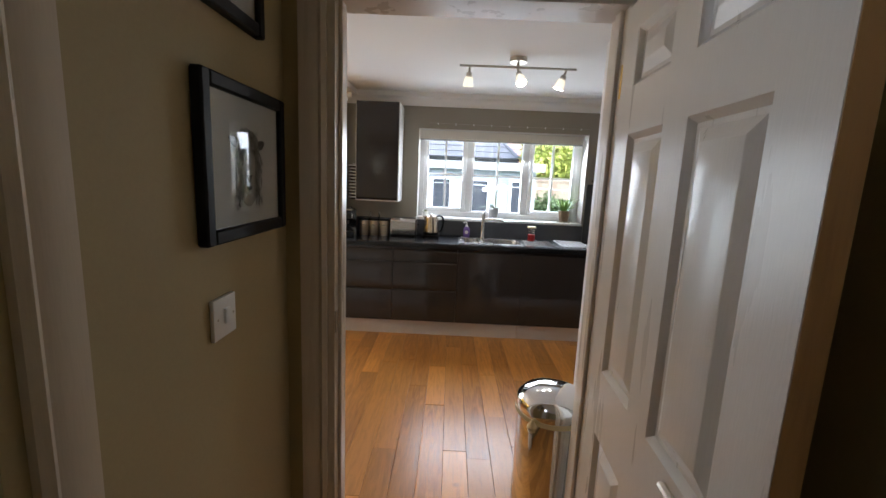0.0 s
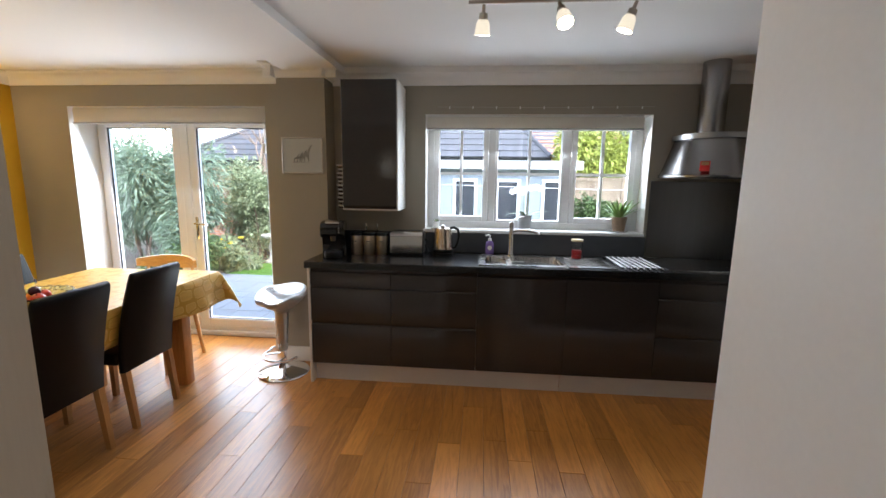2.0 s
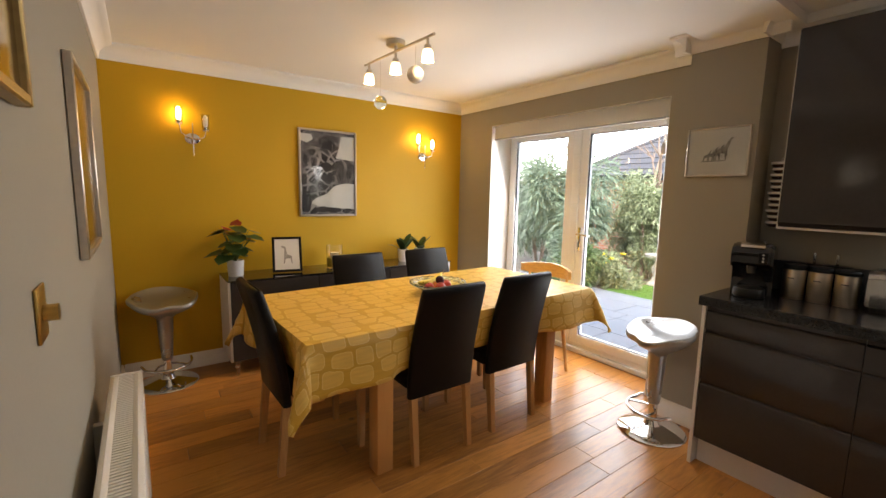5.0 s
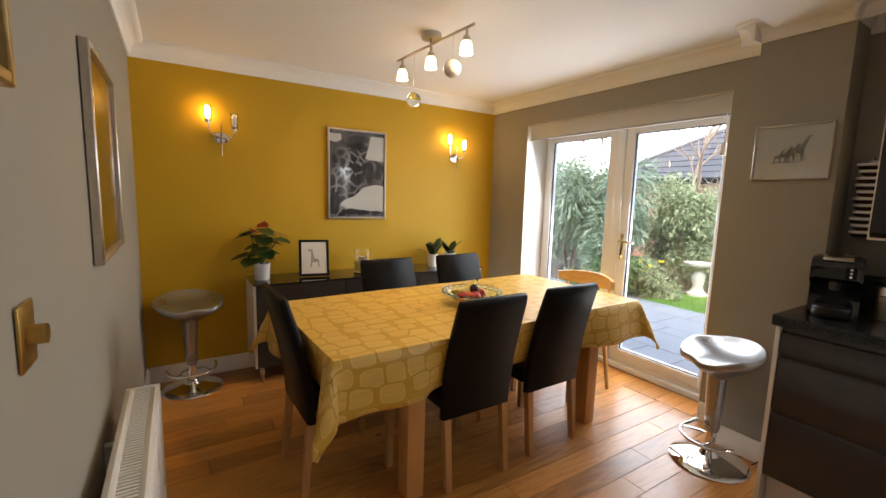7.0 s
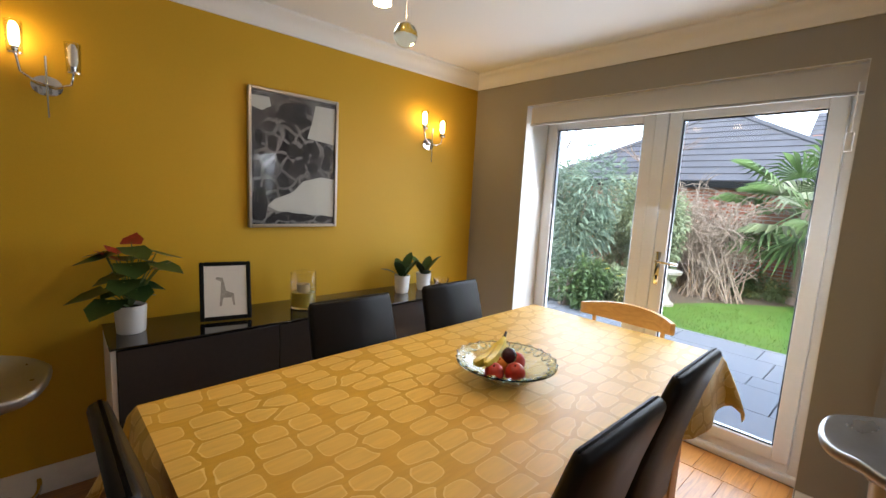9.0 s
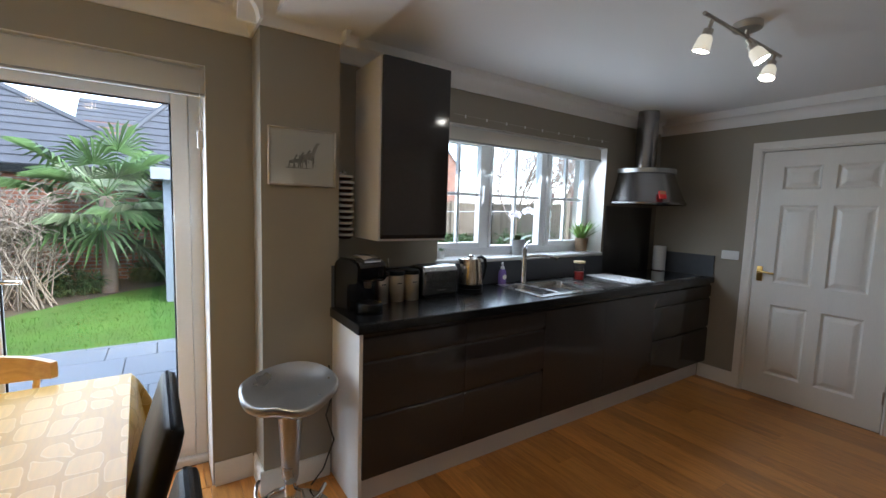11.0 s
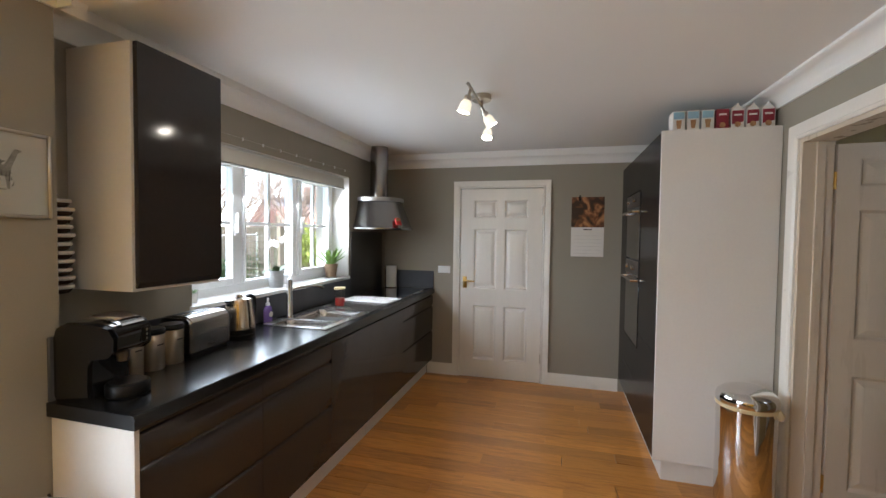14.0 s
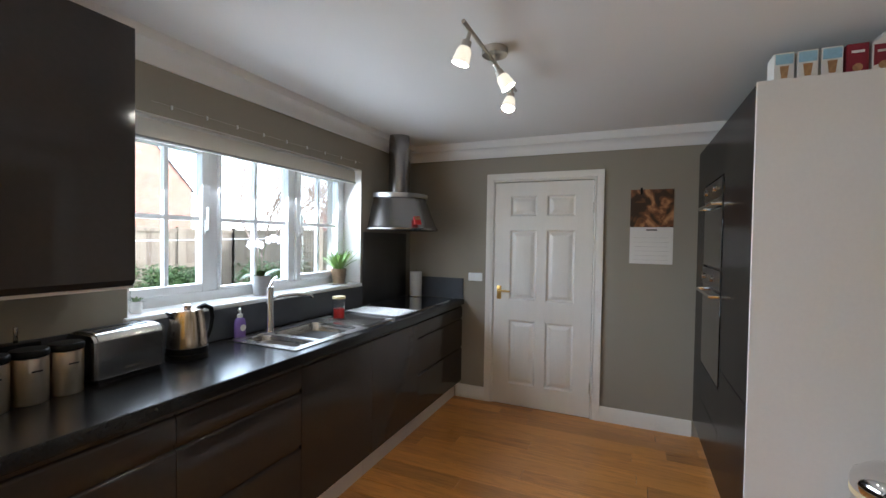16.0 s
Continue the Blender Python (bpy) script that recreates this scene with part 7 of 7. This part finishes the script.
# fences with trellis
def fence_run(x0, y0, x1, y1, n, h=1.72):
    ln = math.hypot(x1 - x0, y1 - y0)
    t = thing("garden_fence", pose(x0, y0, GZ, 0, 0, math.degrees(math.atan2(y1 - y0, x1 - x0))), "weathered timber board fence", "fence")
    per = ln / n
    for k in range(n + 1):
        part("post", boxed(per * k - 0.05, per * k + 0.05, -0.05, 0.05, 0, h + 0.08), "fence", t)
    for z in (0.1, h * 0.5, h):
        part("rail", boxed(0, ln, -0.035, -0.01, z - 0.05, z + 0.04), "fence", t)
    base = boxed(0, 0.145, -0.01, 0.012, 0.05, h)
    bme = mesh_from(base, "board", 0)
    bme.materials.append(M["fence"])
    for k in range(int(ln / 0.135)):
        o = new("board", bme)
        o.parent = t
        o.location = (0.135 * k, 0.004 * (k % 2), 0)
    return t


fence_run(7.3, 12.6, 7.3, 5.4, 4)
fence_run(2.7, 12.6, 7.3, 12.6, 3)
t = thing("trellis", pose(5.6, 8.2, GZ, 0, 0, 62), "square timber trellis panel", "trellis")
for k in range(12):
    part("slat", boxed(0.15 * k, 0.15 * k + 0.025, -0.012, 0, 0.2, 1.8), "fence", t)
for k in range(11):
    part("slat", boxed(0, 1.68, 0, 0.012, 0.22 + 0.15 * k, 0.245 + 0.15 * k), "fence", t)
for x in (-0.06, 1.70):
    part("post", boxed(x, x + 0.07, -0.035, 0.035, -0.03, 1.95), "fence", t)

# planting
shrub("bamboo", -4.75, 8.35, 2.2, (0.85, 0.8, 1.15), "leafblue", 9000, 0.16, "tall blue-green bamboo clump", 11, 0.16, 0.35)
shrub("bamboo", -6.1, 9.0, 2.35, (1.1, 1.0, 1.25), "leafblue", 9000, 0.17, "tall blue-green bamboo clump", 12, 0.16, 0.35)
shrub("evergreen_shrub", -3.95, 9.6, 1.9, (0.55, 0.55, 1.0), "leafpale", 12000, 0.07, "light green evergreen shrub", 13, 0.4)
shrub("evergreen_shrub", -5.0, 10.6, 2.3, (0.9, 0.8, 1.15), "leafpale", 12000, 0.075, "pale grey-green evergreen shrub", 14, 0.4)
shrub("low_shrub", -4.3, 7.6, 0.75, (0.75, 0.45, 0.42), "leafmid", 3000, 0.10, "low dark green border plants", 15, 0.35)
shrub("flowering_plant", -3.80, 8.30, 0.55, (0.42, 0.4, 0.32), "leafpale", 2200, 0.10, "bright green border plant with yellow flowers", 16, 0.3, category="plant")
shrub("border_plant", -2.6, 11.4, 0.45, (0.5, 0.3, 0.3), "leafmid", 1500, 0.16, "strappy green border plant", 17, 0.12, category="plant")
shrub("border_plant", -1.3, 12.1, 0.45, (0.6, 0.3, 0.3), "leafmid", 1500, 0.18, "strappy green border plant", 18, 0.12, category="plant")
shrub("laurel", 4.0, 13.9, 4.1, (1.4, 0.8, 2.0), "leafyellow", 15000, 0.15, "tall yellow-green laurel shrub with glossy leaves", 19, 0.42)
shrub("hedge_shrub", 6.55, 7.65, 2.2, (0.65, 0.6, 1.15), "leafyellow", 7000, 0.10, "bright yellow-green hedge shrub", 20, 0.42)
shrub("climber", 3.1, 10.9, 1.35, (0.55, 0.45, 0.75), "leafmid", 5000, 0.09, "leafy green climber beside the garden room", 21, 0.45)
shrub("dry_grass", 3.75, 11.6, 1.15, (0.7, 0.45, 0.6), "straw", 3500, 0.20, "clump of dry straw-coloured grass", 22, 0.06, -0.6, category="grass clump")
shrub("fence_shrub", 5.2, 12.0, 0.95, (0.9, 0.4, 0.5), "leafmid", 5000, 0.09, "green shrub in front of the fence", 23, 0.45)
for k, (dx, dy, dz) in enumerate(((-0.1, -0.2, 0.55), (0.1, -0.25, 0.5), (0.22, -0.1, 0.58), (-0.2, 0.0, 0.48), (0.02, -0.32, 0.42))):
    solid("yellow_flower", lathed([(0, 0), (0.04, 0.008), (0.05, 0.03), (0.0, 0.012)], seg=8), "yellowflower", "small yellow garden flower", "flower", "yellow flowers", at=(-3.80 + dx, 8.30 + dy, GZ + dz))
bare_tree(-5.0, 11.6, 6.2, 31, "bare winter tree with fine branches")
bare_tree(6.4, 10.6, 5.4, 32, "bare winter tree with twisting pale branches")
bare_tree(11.5, 14.0, 5.5, 33, "bare winter tree beyond the fence", depth=6)
bare_tree(10.6, 10.4, 4.6, 34, "bare reddish winter tree beyond the fence", depth=6)
bare_tree(6.5, 8.3, 3.9, 35, "small bare winter tree with spreading branches", depth=6, girth=0.012)
bare_tree(9.2, 12.6, 4.6, 36, "bare reddish winter tree beyond the fence", depth=6)
bare_tree(8.8, 7.6, 4.2, 37, "bare winter tree beyond the fence", depth=6)
bare_tree(12.5, 17.5, 6.0, 38, "tall bare winter tree beyond the fence", depth=6)
bare_tree(-7.5, 11.5, 5.6, 39, "bare winter tree with fine branches", depth=6)
shrub("hedge_shrub", 6.6, 10.4, 1.2, (0.9, 0.6, 0.8), "leafmid", 5000, 0.09, "dark green shrub against the fence", 24, 0.45)


def twiggy(x, y, h, spread, count, seed):
    t = thing("twiggy_shrub", pose(x, y, GZ), "tangle of bare brown twigs", "shrub")
    r = random.Random(seed)
    stems, twigs = bmesh.new(), bmesh.new()
    for k in range(count):
        a, s = r.random() * 6.28, r.uniform(0.3, 1.0)
        e = Vector((s * spread * math.cos(a), s * spread * 0.7 * math.sin(a), h * r.uniform(0.35, 1.0)))
        q = e * 0.5 + Vector((r.uniform(-0.2, 0.2), r.uniform(-0.2, 0.2), r.uniform(0.0, 0.3)))
        tube(stems, [(e.x * 0.4 + r.uniform(-0.3, 0.3), e.y * 0.5 + r.uniform(-0.2, 0.2), -0.02), q + Vector((r.uniform(-0.25, 0.25), 0, 0)), e], 0.012, 4, 0.005)
        for i in range(8):
            p = q.lerp(e, r.random())
            d = Vector((r.uniform(-1, 1), r.uniform(-1, 1), r.uniform(-0.5, 0.9))) * 0.32
            tube(twigs, [p, p + d * 0.5 + Vector((0, 0, 0.03)), p + d], 0.008, 3, 0.003)
    part("stems", stems, "straw", t)
    part("twigs", twigs, "straw", t)


twiggy(-3.2, 10.5, 1.75, 0.7, 75, 5)
twiggy(-3.9, 11.3, 2.1, 0.9, 110, 7)

# fan palm
t = thing("fan_palm", pose(-2.15, 11.4, GZ), "green fan palm with shaggy trunk", "palm")
part("trunk", tubed([(0, 0, -0.05), (0.03, 0, 0.8), (0.0, 0.02, 1.6)], 0.12, 10, 0.10), "twig", t)
r = random.Random(77)
for k in range(32):
    a, el = 2.4 * k + r.uniform(-0.2, 0.2), radians(-50 + 110 * k / 31)
    d = Vector((math.cos(a) * math.cos(el), math.sin(a) * math.cos(el), math.sin(el)))
    o = Vector((0, 0.02, 1.6 - 0.35 * (k % 3 == 0)))
    tip = o + d * r.uniform(0.55, 0.85)
    bm = bmesh.new()
    tube(bm, [o, o + d * 0.25 + Vector((0, 0, 0.03)), tip], 0.012, 5, 0.007)
    side = d.cross(Vector((0, 0, 1))).normalized()
    up = side.cross(d).normalized()
    for j in range(19):
        f = radians(-105 + 210 * j / 18)
        ld = (d * math.cos(f) + side * math.sin(f)).normalized()
        ln = 0.72 * (0.75 + 0.25 * math.cos(f))
        w = ld.cross(up).normalized() * 0.024
        p0, p1, p2 = tip, tip + ld * ln * 0.6 + up * 0.02, tip + ld * ln + Vector((0, 0, -0.16))
        v = [bm.verts.new(p) for p in (p0 - w * 0.3, p0 + w * 0.3, p1 + w, p2, p1 - w)]
        bm.faces.new(v)
    part("frond", bm, "leaflight" if k % 3 else "leafpale", t, smooth=0)

t = thing("bird_bath", pose(-3.45, 9.1, GZ - 0.03), "weathered stone bird bath on a turned pedestal", "bird bath")
part("pedestal", lathed([(0, 0), (0.16, 0.0), (0.16, 0.06), (0.11, 0.09), (0.07, 0.18), (0.095, 0.28), (0.10, 0.34), (0.06, 0.42), (0.09, 0.47), (0.0, 0.47)], seg=24), "stone", t)
part("basin", lathed([(0.0, 0.46), (0.10, 0.47), (0.22, 0.53), (0.235, 0.57), (0.215, 0.57), (0.15, 0.535), (0.0, 0.525)], seg=30), "stone", t)
t = thing("washing_line", pose(2.4, 10.2, GZ), "white washing line strung across the garden", "line")
part("cord", tubed([(-2.6, -0.3, 1.55), (0.5, -0.8, 1.50), (3.6, -1.2, 1.58)], 0.006, 5), "upvc", t)
part("post", tubed([(3.6, -1.2, -0.05), (3.6, -1.2, 1.62)], 0.02, 8), "steel", t)

# paving slabs, each its own stone
pave = structure("pavement", boxed(-5.6, 2.4, YN + T, 7.9, GZ - 0.03, GZ - 0.012), "joint", "bedded grey stone patio", "pavement")
slabs = {}
r = random.Random(21)
y = YN + T + 0.03
row = 0
while y < 7.85:
    d = (0.56, 0.42, 0.56, 0.28)[row % 4]
    d = min(d, 7.9 - y)
    x = -5.6 + r.uniform(0, 0.3)
    while x < 2.3:
        w = r.choice((0.42, 0.56, 0.84))
        key = (w, round(d, 2))
        if key not in slabs:
            slabs[key] = mesh_from(boxed(0.005, w - 0.005, 0.005, d - 0.005, -0.012, 0.012, 0.004, 1), "slab", 0)
            slabs[key].materials.append(M["slab"])
        o = new("slab", slabs[key])
        o.parent = pave
        o.location = (x, y, GZ + r.uniform(-0.001, 0.001))
        x += w
    y += d
    row += 1

# ---- oak floorboards, each its own piece ----
FL = bpy.data.objects["floor"]
planks = {}
r = random.Random(3)
PW = 0.132


def lay(x0, x1, y0, y1):
    x = x0
    while x < x1 - 0.02:
        w = min(PW, x1 - x)
        y = y0 - r.uniform(0, 0.9)
        while y < y1:
            ln = r.choice((0.6, 0.9, 1.2, 1.2, 1.5))
            a, c = max(y, y0), min(y + ln, y1)
            if c - a > 0.05:
                key = (round(w, 3), round(c - a, 2))
                if key not in planks:
                    planks[key] = mesh_from(boxed(0.0006, w - 0.0006, 0.0006, key[1] - 0.0006, -0.02, 0.0, 0.0012, 1), "floorboard", 30)
                    planks[key].materials.append(M["oak"])
                o = new("floorboard", planks[key])
                o.parent = FL
                o.location = (x, a, r.uniform(-0.0004, 0.0))
            y += ln
        x += w


lay(XW, XE, YS, YN)
lay(PX0 + 0.006, PX1 - 0.006, YN, PY - 0.03)
lay(-0.01, 1.25, -1.2, YS)
